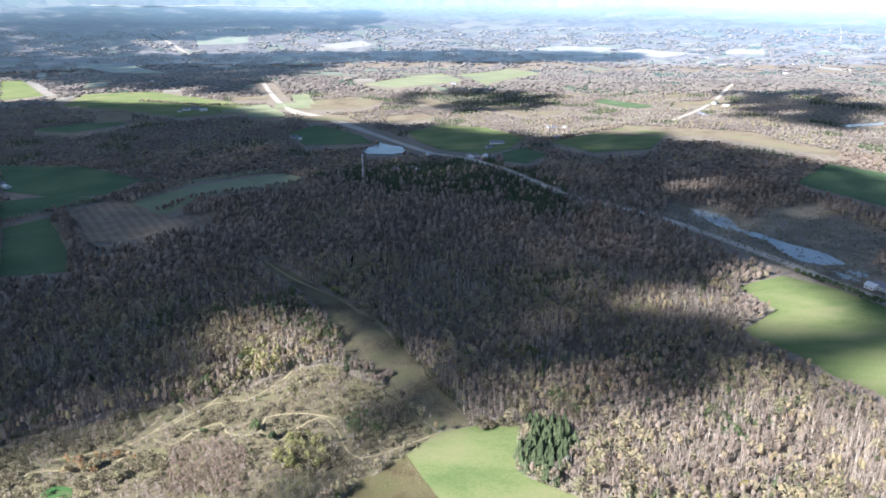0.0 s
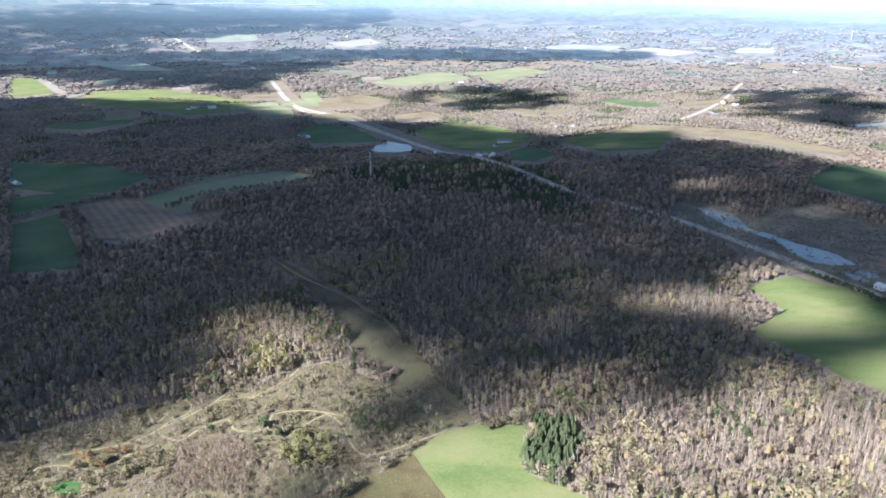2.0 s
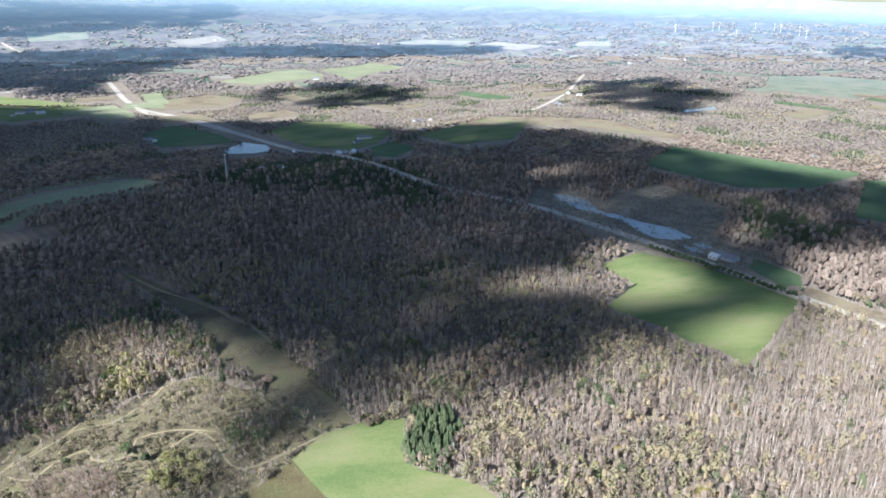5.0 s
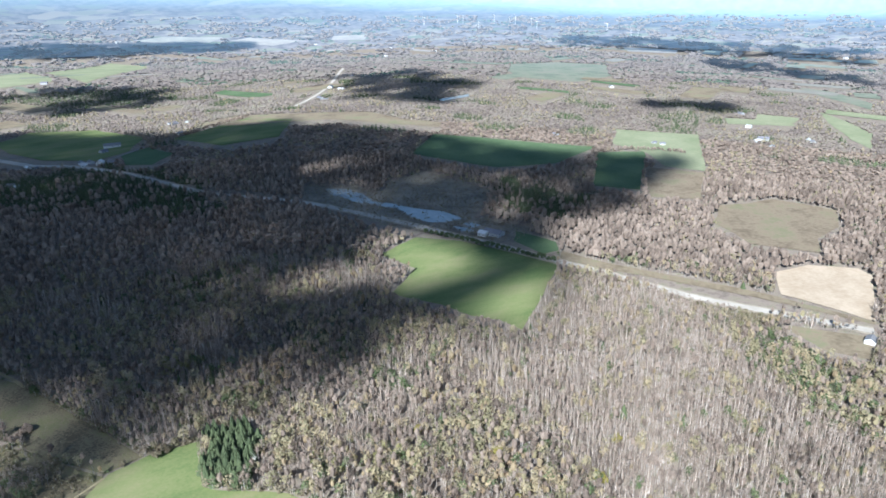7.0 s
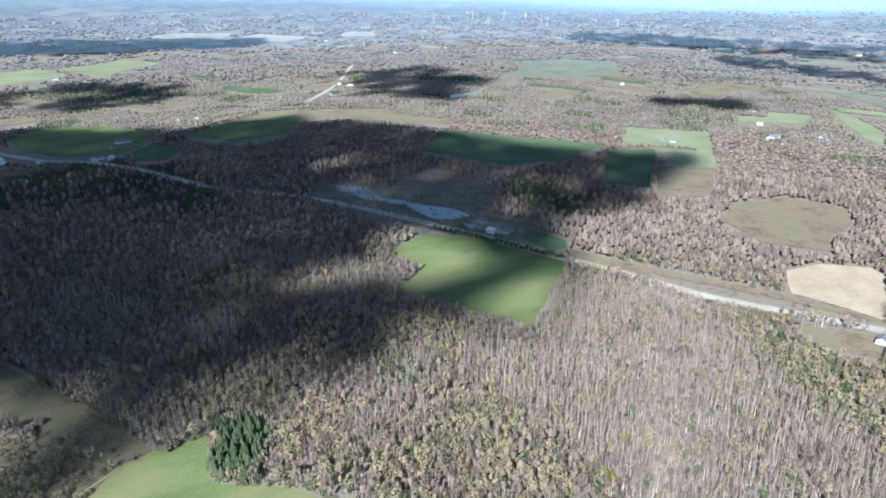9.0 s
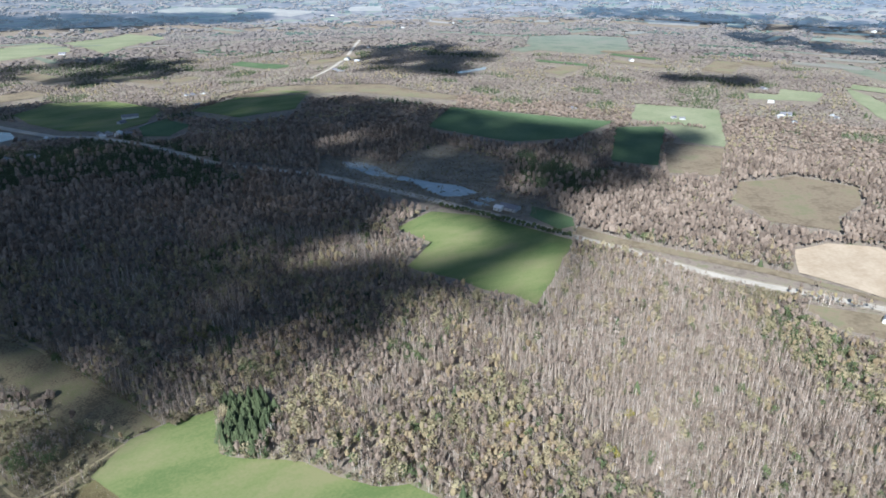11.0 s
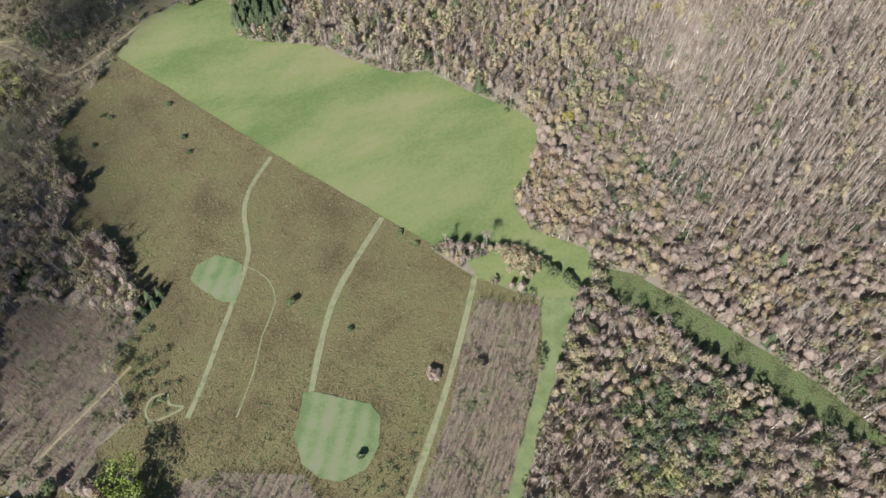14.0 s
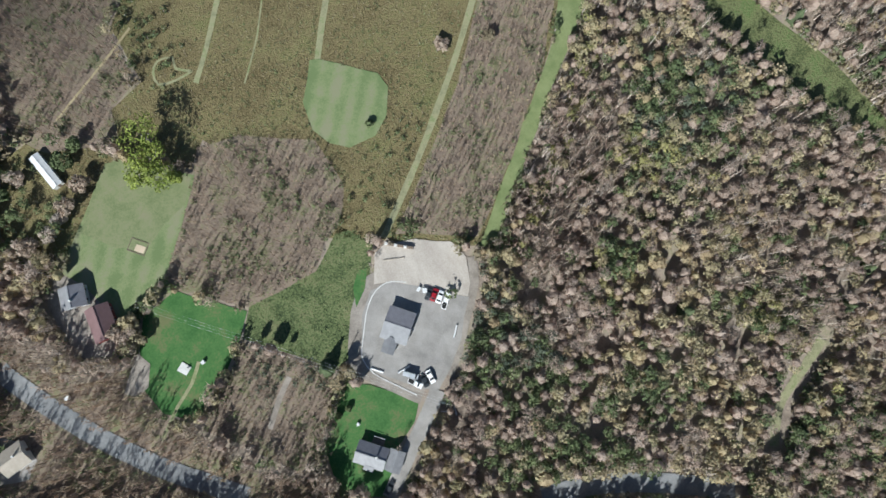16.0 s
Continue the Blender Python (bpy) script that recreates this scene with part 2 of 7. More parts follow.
ROOF_TAN = flat("tan_shingles", (0.34, 0.30, 0.25), 0.9)
CONCRETE = flat("concrete", (0.55, 0.54, 0.52), 0.9)
GLASS = flat("window_glass", (0.03, 0.035, 0.04), 0.08, spec=0.6)
WHITE = flat("white_paint", (0.62, 0.62, 0.62), 0.5)
DARKWOOD = flat("weathered_wood", (0.17, 0.13, 0.10), 0.9)
STEEL = flat("galvanised_steel", (0.50, 0.51, 0.53), 0.45, metal=0.5)
RUBBER = flat("tyre_rubber", (0.02, 0.02, 0.02), 0.9)
CHROME = flat("bright_metal", (0.6, 0.6, 0.62), 0.25, metal=1.0)

# ---- small helpers ----


def link(name, bm, material, parent=None, label=""):
    me = bpy.data.meshes.new(name)
    bm.normal_update()
    bm.to_mesh(me)
    bm.free()
    for k in (material if isinstance(material, (list, tuple)) else [material]):
        me.materials.append(k)
    ob = new(name, me)
    if parent is not None:
        ob.parent = parent
    if label:
        tagged(ob, label)
    return ob


def part(name, bm, material, parent, label=""):
    return link(name, bm, material, parent, label)


def base(name, x, y, turn=0.0, z=None):
    e = new(name)
    e.empty_display_size = 0.5
    e.matrix_basis = pose(x, y, height(x, y) if z is None else z, 0, 0, turn)
    return e


def box(bm, sx, sy, sz, x=0, y=0, z=0, turn=0.0, bevel=0.0):
    """A block whose underside's centre is at x, y, z."""
    r = bmesh.ops.create_cube(bm, size=1.0, matrix=pose(x, y, z + sz / 2, 0, 0, turn) @ Matrix.Diagonal((sx, sy, sz, 1)))
    if bevel:
        ed = list({e for v in r["verts"] for e in v.link_edges})
        bmesh.ops.bevel(bm, geom=ed, offset=bevel, segments=1, affect="EDGES")
    return bm


def rod(bm, a, b, r0, r1=None, n=6):
    a, b = Vector(a), Vector(b)
    d = b - a
    m = Matrix.Translation((a + b) / 2) @ d.to_track_quat("Z", "Y").to_matrix().to_4x4()
    bmesh.ops.create_cone(bm, cap_ends=True, segments=n, radius1=r0, radius2=r0 if r1 is None else r1, depth=d.length, matrix=m)
    return bm


def slab(bm, pts, thick):
    """A flat plate over the corners pts, thick downwards."""
    top = [bm.verts.new(p) for p in pts]
    low = [bm.verts.new((p[0], p[1], p[2] - thick)) for p in pts]
    bm.faces.new(top)
    bm.faces.new(low[::-1])
    n = len(pts)
    for i in range(n):
        bm.faces.new((top[i], low[i], low[(i + 1) % n], top[(i + 1) % n]))
    return bm


def mesh_np(name, verts, tris, mats, mi=None, tint=None):
    """One mesh from arrays of corners and triangles."""
    me = bpy.data.meshes.new(name)
    nv, nf = len(verts), len(tris)
    me.vertices.add(nv)
    me.loops.add(nf * 3)
    me.polygons.add(nf)
    me.vertices.foreach_set("co", np.asarray(verts, np.float32).ravel())
    me.loops.foreach_set("vertex_index", np.asarray(tris, np.int32).ravel())
    me.polygons.foreach_set("loop_start", np.arange(0, nf * 3, 3, dtype=np.int32))
    for k in mats:
        me.materials.append(k)
    if mi is not None:
        me.polygons.foreach_set("material_index", np.asarray(mi, np.int32))
    if tint is not None:
        at = me.attributes.new("tint", "FLOAT", "POINT")
        at.data.foreach_set("value", np.asarray(tint, np.float32))
    me.update(calc_edges=True)
    return new(name, me)


# ---- the lie of the land ----
HILLS=((440,1160,28,280),(-80,760,10,180),(-650,1500,20,350),(950,1900,30,400),(0,2350,26,450),(1400,1300,18,350),(-900,2500,30,400),(1900,2300,30,500))
def terrain(x,y):
    h=0.0*x
    for cx,cy,a,s in HILLS:
        h=h+a*np.exp(-((x-cx)**2+(y-cy)**2)/(2*s*s))
    r=np.sqrt(x*x+y*y)
    k=np.clip((r-2600)/2300,0,1.2)
    w=np.clip((r-2600)/900,0,1)
    h=h+310*k*k+w*(5*np.sin(x/310+1.0)*np.cos(y/270)+3*np.sin(x/140+y/190))
    return h


def height(x, y):
    return float(terrain(np.float64(x), np.float64(y)))


def ground_sheet():
    radii = np.concatenate([np.arange(0, 600, 20), np.arange(600, 2600, 40), np.arange(2600, 3301, 50)])
    n = 320
    a = np.linspace(0, 2 * math.pi, n, endpoint=False)
    rr, aa = np.meshgrid(radii[1:], a, indexing="ij")
    x, y = rr * np.sin(aa), rr * np.cos(aa)
    v = np.stack([x, y, terrain(x, y)], -1).reshape(-1, 3)
    v = np.vstack([v, [[0, 0, height(0, 0)]]])
    k = np.arange(n)
    tris = [np.stack([np.full(n, len(v) - 1), (k + 1) % n, k], 1)]
    for i in range(len(radii) - 2):
        p, q, s, u = i * n + k, i * n + (k + 1) % n, (i + 1) * n + k, (i + 1) * n + (k + 1) % n
        tris += [np.stack([p, q, u], 1), np.stack([p, u, s], 1)]
    ob = mesh_np("ground", v, np.vstack(tris), [LITTER])
    tagged(ob, "rolling ground of brown leaf litter under bare autumn woods", "ground", kind="structure")


ground_sheet()


def distant_hills():
    """The ring of far hills that closes the view: woods and strip fields, with haze painted in as blue glow and dimmed
    colour.
    """
    m = bpy.data.materials.new("distant_hills")
    m.use_nodes = True
    nt, ln = m.node_tree.nodes, m.node_tree.links
    p = nt["Principled BSDF"]
    p.inputs["Roughness"].default_value, p.inputs["Specular IOR Level"].default_value = 1.0, 0.0
    pos = nt.new("ShaderNodeNewGeometry").outputs["Position"]
    away = add_haze_glow(nt, ln, p)
    woods = nt.new("ShaderNodeTexNoise")
    woods.inputs["Scale"].default_value, woods.inputs["Detail"].default_value = 1 / 45, 12
    ln.new(pos, woods.inputs["Vector"])
    wr = nt.new("ShaderNodeValToRGB")
    wr.color_ramp.elements[0].position, wr.color_ramp.elements[1].position = 0.32, 0.68
    wr.color_ramp.elements[0].color, wr.color_ramp.elements[1].color = (0.115, 0.10, 0.10, 1), (0.27, 0.235, 0.215, 1)
    ln.new(woods.outputs[0], wr.inputs["Fac"])
    plots = nt.new("ShaderNodeTexVoronoi")
    plots.inputs["Scale"].default_value = 1 / 70
    mp = nt.new("ShaderNodeMapping")
    mp.inputs["Rotation"].default_value, mp.inputs["Scale"].default_value = (0, 0, 0.4), (0.6, 1.0, 0.0)
    ln.new(pos, mp.inputs["Vector"])
    ln.new(mp.outputs[0], plots.inputs["Vector"])
    sep = nt.new("ShaderNodeSeparateColor")
    ln.new(plots.outputs["Color"], sep.inputs[0])
    some = nt.new("ShaderNodeMath")
    some.operation = "GREATER_THAN"
    some.inputs[1].default_value = 0.74
    ln.new(sep.outputs[0], some.inputs[0])
    fr = nt.new("ShaderNodeValToRGB")
    fr.color_ramp.elements[0].color, fr.color_ramp.elements[1].color = (0.15, 0.175, 0.115, 1), (0.33, 0.28, 0.225, 1)
    ln.new(sep.outputs[1], fr.inputs["Fac"])
    mix = nt.new("ShaderNodeMix")
    mix.data_type = "RGBA"
    ln.new(some.outputs[0], mix.inputs["Factor"])
    ln.new(wr.outputs[0], mix.inputs["A"])
    ln.new(fr.outputs[0], mix.inputs["B"])
    # base colour dimmed outwards, painting in the contrast that haze takes away
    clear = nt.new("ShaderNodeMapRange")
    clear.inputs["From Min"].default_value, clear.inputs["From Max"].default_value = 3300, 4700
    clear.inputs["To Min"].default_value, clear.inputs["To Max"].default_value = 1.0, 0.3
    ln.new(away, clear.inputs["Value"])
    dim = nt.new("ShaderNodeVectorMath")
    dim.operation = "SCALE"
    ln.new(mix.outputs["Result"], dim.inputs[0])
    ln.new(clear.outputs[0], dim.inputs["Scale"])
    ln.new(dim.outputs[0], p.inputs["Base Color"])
    radii = np.arange(3280, 4951, 55)
    n = 480
    a = np.linspace(0, 2 * math.pi, n, endpoint=False)
    rr, aa = np.meshgrid(radii, a, indexing="ij")
    x, y = rr * np.sin(aa), rr * np.cos(aa)
    east = np.clip((np.degrees(aa) - 15) / 40, 0, 1) * (np.degrees(aa) < 180)
    out = np.clip((rr - 3700) / 1250, 0, 1)
    fall = 115 * (3 * east ** 2 - 2 * east ** 3) * (3 * out ** 2 - 2 * out ** 3)     # the land drops towards the plain
    v = np.stack([x, y, terrain(x, y) - fall], -1).reshape(-1, 3)
    v[-n:, 2] += 62 + 14 * np.sin(5 * a + 1.0) + 8 * np.sin(17 * a) + 4 * np.sin(41 * a)     # the last ridge
    k = np.arange(n)
    tris = []
    for i in range(len(radii) - 1):
        p0, q, s, u = i * n + k, i * n + (k + 1) % n, (i + 1) * n + k, (i + 1) * n + (k + 1) % n
        tris += [np.stack([p0, q, u], 1), np.stack([p0, u, s], 1)]
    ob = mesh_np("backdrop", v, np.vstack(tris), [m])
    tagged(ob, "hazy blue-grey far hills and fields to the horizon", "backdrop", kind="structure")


distant_hills()

OPEN = []      # outlines that stay free of forest: (corners, what may grow)


def inside(x, y, poly):
    hit = np.zeros(x.shape, bool)
    n = len(poly)
    for i in range(n):
        (x0, y0), (x1, y1) = poly[i], poly[(i + 1) % n]
        if y0 == y1:
            continue
        c = ((y0 > y) != (y1 > y)) & (x < (x1 - x0) * (y - y0) / (y1 - y0) + x0)
        hit ^= c
    return hit


def near_line(x, y, pts, w):
    hit = np.zeros(x.shape, bool)
    for (x0, y0), (x1, y1) in zip(pts, pts[1:]):
        dx, dy = x1 - x0, y1 - y0
        t = np.clip(((x - x0) * dx + (y - y0) * dy) / (dx * dx + dy * dy + 1e-9), 0, 1)
        hit |= (x - x0 - t * dx) ** 2 + (y - y0 - t * dy) ** 2 < w * w
    return hit


def field(name, material, pts, label, lift=0.2, grows="none", category="field", ragged=1.0):
    """A patch of ground cover, draped on the land, with an uneven rim."""
    size = max(math.hypot(*p) for p in pts)
    step = 6.0 if size < 420 else 14.0 if size < 900 else 30.0
    ragged = ragged * (0.7 if size < 420 else 2.0 if size < 900 else 5.0)
    if size > 600:
        lift += 0.35
    rim = []
    for (x0, y0), (x1, y1) in zip(pts, pts[1:] + pts[:1]):
        n = max(1, int(math.hypot(x1 - x0, y1 - y0) / step))
        for i in range(n):
            x, y = x0 + (x1 - x0) * i / n, y0 + (y1 - y0) * i / n
            rim.append((x + ragged * noise.noise((x * 0.13, y * 0.13, 3.0)), y + ragged * noise.noise((x * 0.13, y * 0.13, 9.0))))
    bm = bmesh.new()
    bm.faces.new([bm.verts.new((x, y, 0)) for x, y in rim])
    cell = 24.0 if size < 900 else 60.0
    for ax in (0, 1):
        lo, hi = min(p[ax] for p in rim), max(p[ax] for p in rim)
        for k in range(1, int((hi - lo) / cell) + 1):
            co, no = [0, 0, 0], [0, 0, 0]
            co[ax], no[ax] = lo + k * cell, 1
            bmesh.ops.bisect_plane(bm, geom=bm.verts[:] + bm.edges[:] + bm.faces[:], plane_co=co, plane_no=no)
    bmesh.ops.triangulate(bm, faces=bm.faces[:])
    for v in bm.verts:
        v.co.z = height(v.co.x, v.co.y) + lift
    bmesh.ops.recalc_face_normals(bm, faces=bm.faces[:])
    if sum(f.normal.z for f in bm.faces) < 0:
        bmesh.ops.reverse_faces(bm, faces=bm.faces[:])
    ob = link(name, bm, material)
    tagged(ob, label, category, kind="structure")
    OPEN.append((pts, grows))
    return ob


def smooth(pts, step=6.0):
    out = []
    p = [pts[0]] + list(pts) + [pts[-1]]
    for i in range(1, len(p) - 2):
        n = max(2, int(math.dist(p[i], p[i + 1]) / step))
        for k in range(n):
            t = k / n
            out.append(tuple(0.5 * (2 * p[i][j] + (p[i + 1][j] - p[i - 1][j]) * t + (2 * p[i - 1][j] - 5 * p[i][j] + 4 * p[i + 1][j] - p[i + 2][j]) * t * t
                                    + (3 * p[i][j] - p[i - 1][j] - 3 * p[i + 1][j] + p[i + 2][j]) * t ** 3) for j in (0, 1)))
    out.append(tuple(pts[-1]))
    return out


CLEAR = []     # lines that stay free of trees: (points, half width)


def strip(name, material, pts, width, label, lift=0.3, wobble=0.0, clear=0.0, category="road", offset=0.0, parent=None):
    line = smooth(pts)
    if max(math.hypot(*p) for p in pts) > 600:
        lift += 0.35
    bm = bmesh.new()
    rows = []
    for i, (x, y) in enumerate(line):
        a, b = line[max(0, i - 1)], line[min(len(line) - 1, i + 1)]
        d = Vector((b[0] - a[0], b[1] - a[1])).normalized()
        w = width / 2 * (1 + wobble * noise.noise((x * 0.11, y * 0.11, 1.0)))
        row = []
        for s in (w, -w):
            px, py = x - d.y * (s + offset), y + d.x * (s + offset)
            row.append(bm.verts.new((px, py, height(px, py) + lift)))
        rows.append(row)
    for r0, r1 in zip(rows, rows[1:]):
        bm.faces.new((r0[0], r0[1], r1[1], r1[0]))
    ob = link(name, bm, material, parent)
    if parent is None:
        tagged(ob, label, category, kind="structure")
    CLEAR.append((line[::2] + [line[-1]], max(clear, width / 2 + 0.8)))
    return ob


# ---- fields, lots and water ----
field("meadow", ROUGH_GRASS, [(-20.9, 320.3), (-1.1, 280.6), (30.5, 216.2), (55.9, 168.4), (70.2, 141.1), (-65.7, 214.8), (-52.2, 238.3), (-61.4, 271.6)],
      "rough brown-green meadow of dead weeds", 0.08, "meadow", "meadow")
field("meadow", ROUGH_GRASS, [(-4, 284.2), (27, 220), (56.8, 165.3), (76.7, 122.5), (95.2, 100.1), (81.1, 77.3), (58.3, 54.6), (24.4, 21.1), (-21.7, 46.6), (-29.4, 72.8), (-46.4, 96.5), (-53.6, 89.3), (-72.8, 104.4), (-70.8, 120.2), (-57.3, 125.1), (-59.4, 148.6), (-42.5, 167.1), (-46.4, 207.9), (-58.6, 268.8), (-40.7, 302.7)],
      "rough brown-green meadow beside the mown field", 0.1, "meadow", "meadow")
field("thicket_floor", THICKET_FLOOR, [(-134.5, 62.8), (-128.7, 51.8), (-114.4, 36.7), (-97.9, 34.9), (-94, 12.6), (-86.7, 6), (-78, -11.2), (-60.7, -22.5), (-53.4, -33.1), (-153, 14.8)],
      "brown leaf litter below bare saplings", 0.1, "thicket", "thicket")
field("yard", GRAVEL, [(-146.1, 32.6), (-140.1, 27.7), (-137.7, 20.5), (-142.8, 15.6), (-151.6, 18.3)],
      "gravel yard round a house in the woods", 0.2, "none", "yard")
field("thicket_floor", THICKET_FLOOR, [(-82, 189.9), (-50, 168.1), (-43.8, 166.3), (-60.3, 149.1), (-59.1, 126.1), (-70.8, 120.2), (-72.9, 107.8), (-97, 115.6), (-106.2, 126.9), (-96.1, 183.2)],
      "leaf litter under a bare thicket", 0.12, "thicket", "thicket")
field("yard", MUD, [(-110.5, 74.5), (-101.4, 69.1), (-96.9, 57.3), (-96.9, 43.7), (-102.3, 39.1), (-111.3, 44.4), (-115, 55.6), (-115.8, 66.4)],
      "bare yard round the red barn", 0.12, "none", "yard")
field("meadow", ROUGH_GRASS, [(-112.7, 119.1), (-98.9, 122.5), (-86.8, 115.6), (-75.9, 103.6), (-82.9, 100.3), (-91.4, 91.2), (-102.6, 80.4), (-115.1, 81), (-122, 95.1)],
      "shaggy grass round the white shed", 0.1, "meadow", "meadow")
field("meadow", WEEDS, [(-55.2, 36.2), (-29.4, 37.6), (-16, 48.4), (-8, 38.1), (-17.1, 23.2), (-28.5, 7.7), (-36.3, 4.2), (-61.1, 27.5)],
      "patch of green weeds by the lot", 0.1, "weeds", "meadow")
field("thicket_floor", THICKET_FLOOR, [(-48.8, 94.6), (-34.7, 92.8), (-10.7, 79), (-8.5, 60.2), (-16, 48.4), (-22.8, 45.2), (-29.4, 37.6), (-55.2, 36.2), (-74.8, 52.4), (-77.7, 58.7), (-60.8, 76.5)],
      "leaf litter under a bare thicket", 0.12, "thicket", "thicket")
field("thicket_floor", THICKET_FLOOR, [(73.8, 112.4), (93.5, 98.1), (73.7, 70.9), (58.3, 54.6), (34.5, 32), (25.3, 24.7), (0.1, 37.5), (25.5, 60), (42.9, 76.7), (63.4, 102.3)],
      "leaf litter under a bare thicket", 0.14, "thicket", "thicket")
field("thicket_floor", THICKET_FLOOR, [(-61.4, 26.7), (-38, 5), (-41.8, -2.4), (-50.8, -16.3), (-60.4, -21.7), (-84.7, 6.1), (-72.1, 16.3)],
      "leaf litter under a bare thicket", 0.12, "thicket", "thicket")
field("marsh", MARSH, [(282, 816), (330, 782), (360, 715), (383, 647), (399, 611), (439, 550), (395, 521), (360, 540), (326, 598), (305, 635), (273, 718), (257, 768)],
      "brown reed marsh along the river", 0.12, "none", "marsh")
field("marsh", MARSH, [(374, 774), (445, 797), (478, 694), (427, 631), (399, 611), (377, 689), (346, 734)],
      "dark reed bank beyond the river", 0.1, "none", "marsh")
field("verge", FIELD_DRY, [(419, 479), (427, 448), (456, 391), (498, 309), (520, 235), (515, 232), (488, 301), (446, 382), (414, 434), (402, 463)],
      "dry grass verge of the highway", 0.12, "none", "verge")
field("verge", SCRUB_GRASS, [(422, 360), (451, 305), (463, 274), (413.4, 276.2), (426, 301), (417, 343)],
      "shrubby grass verge of the highway", 0.12, "scrub", "verge")
field("field", FAR_PALE, [(1790, 1134), (1780, 1019), (1666, 862), (1563, 806), (1661, 976)],
      "pale grass strip on the far slope", 0.2, "none", "field")
field("field", FAR_TAN, [(2298, 2303), (2412, 2087), (2296, 1999), (2173, 2143)],
      "pale tan strip field far off", 0.3, "none", "field")
field("field", FIELD_PALE, [(1430, 846), (1375, 754), (1291, 657), (1163, 587), (1209, 647), (1328, 759)],
      "curved pale green field", 0.2, "none", "field")
field("old_pasture", SCRUB_GRASS, [(-3.5, 339.1), (-36.9, 384.9), (-79.2, 420.9), (-101.3, 412.9), (-144.2, 376.5), (-192.6, 362.9), (-225.3, 338.5), (-254.7, 321.7), (-240, 236), (-78, 236), (-66, 262), (-59.7, 281.8), (-19, 320.2)],
      "dry overgrown pasture crossed by bike trails", 0.1, "scrub", "pasture")
field("clearing", SCRUB_GRASS, [(16.5, 346.9), (-0.4, 385.6), (-38.1, 462.3), (-89, 529), (-165, 616), (-171, 608), (-117, 537), (-80.4, 477.5), (-68.3, 433.2), (-55.6, 421.3), (-36.9, 384.9), (-3.5, 342)],
      "grassy clearing cut through the woods", 0.16, "none", "clearing")
field("clearing", GLADE, [(123, 103.5), (134.9, 93), (148, 66.2), (165.7, 25.4), (172.8, -3.5), (165.5, -11.1), (153.5, 11.4), (138.3, 43.2), (126.4, 73.1), (117.7, 87.2)],
      "grassy strip between bare woods", 0.16, "none", "clearing")
field("field", FIELD, [(-20.9, 320.3), (-0.4, 342.1), (20.6, 347.6), (46.3, 346.5), (38.6, 306.9), (43.6, 300.4), (64.5, 287.4), (74.4, 279.4), (85.9, 260.1), (100.8, 243.5), (114.2, 238.2), (123.9, 219.8), (140, 192.9), (143.9, 181), (135.5, 168.7), (123.6, 156.6), (110.1, 146.9), (107.1, 136), (113, 126.8), (125.6, 110.9), (70.2, 141.1), (55.9, 168.4), (30.5, 216.2), (-1.1, 280.6)],
      "mown light green hay field along the woods", 0.2, "none", "field")
field("field", FIELD, [(77.8, 129.5), (87.2, 127.7), (108.8, 147.2), (109.9, 130.3), (124.7, 110.3), (116, 94.7), (109.2, 94.4), (96, 100.2), (86.1, 111.9), (78.1, 120.4)],
      "mown grass end of the hay field", 0.24, "none", "field")
field("lane", GRASS_TRAIL, [(95.4, 101.4), (108.8, 94.6), (83.4, 71), (61.7, 50.6), (29.2, 18.6), (24.1, 21.2), (58.3, 54.6), (81.5, 77.1)],
      "mown green grass lane beside the woods", 0.3, "none", "lane")
field("lawn", LAWN, [(-19.9, 177.5), (-11.3, 178.6), (-5.7, 173.9), (-3.3, 169.1), (-10.2, 154.1), (-15.3, 156.1), (-21, 165.3), (-23.9, 172.1)],
      "small mown patch in the meadow", 0.3, "none", "lawn")
field("lawn", LAWN, [(-0.7, 106.7), (2.3, 105.9), (18.7, 92.1), (20.3, 85.8), (15.2, 76.6), (8.5, 72), (-1.1, 71.7), (-7.1, 76.5), (-10.1, 83), (-9.1, 93.6)],
      "rounded mown patch in the meadow", 0.3, "none", "lawn")
field("lawn", LAWN, [(-75.9, 103.6), (-72.1, 100), (-53.5, 86.2), (-60.8, 76.5), (-73.6, 61), (-83.3, 51.9), (-92.2, 48.8), (-98, 54.7), (-102.1, 67.3), (-107.4, 73.5), (-102.6, 80.4), (-91.4, 91.2), (-82.9, 100.3)],
      "striped mown lawn behind the red barn", 0.2, "none", "lawn")
field("lawn", LAWN_PALE, [(-79.8, 103.2), (-73.8, 102.0), (-72.0, 99.0), (-62, 91.8), (-55, 86.0), (-60.8, 78.0), (-69.2, 74.7), (-76.7, 70.4), (-87.5, 74.1), (-96.5, 84.6), (-90.5, 91.6)],
      "paler dry half of the mown lawn", 0.26, "none", "lawn")
field("lawn", LAWN_DEEP, [(-16.8, 31.6), (-13.3, 31.3), (-17.1, 25.3), (-22.5, 20.5), (-20.8, 27.1)],
      "small green wedge of grass beside the lot", 0.3, "none", "lawn")
field("bank", MUD, [(-94.5, 38.0), (-92.2, 33.4), (-95.6, 26.6), (-99.9, 25.0), (-103.7, 27.6), (-99.0, 33.8)],
      "bare tan bank at the rim of the lawn", 0.27, "none", "bank")
field("lawn", LAWN_DEEP, [(-75.3, 52.2), (-56.2, 35.3), (-61.9, 27.9), (-70.6, 19.7), (-85.3, 9.4), (-94.7, 15.9), (-97.4, 26.4), (-93.6, 39), (-87.9, 48.8)],
      "lush dark green lawn", 0.2, "none", "lawn")
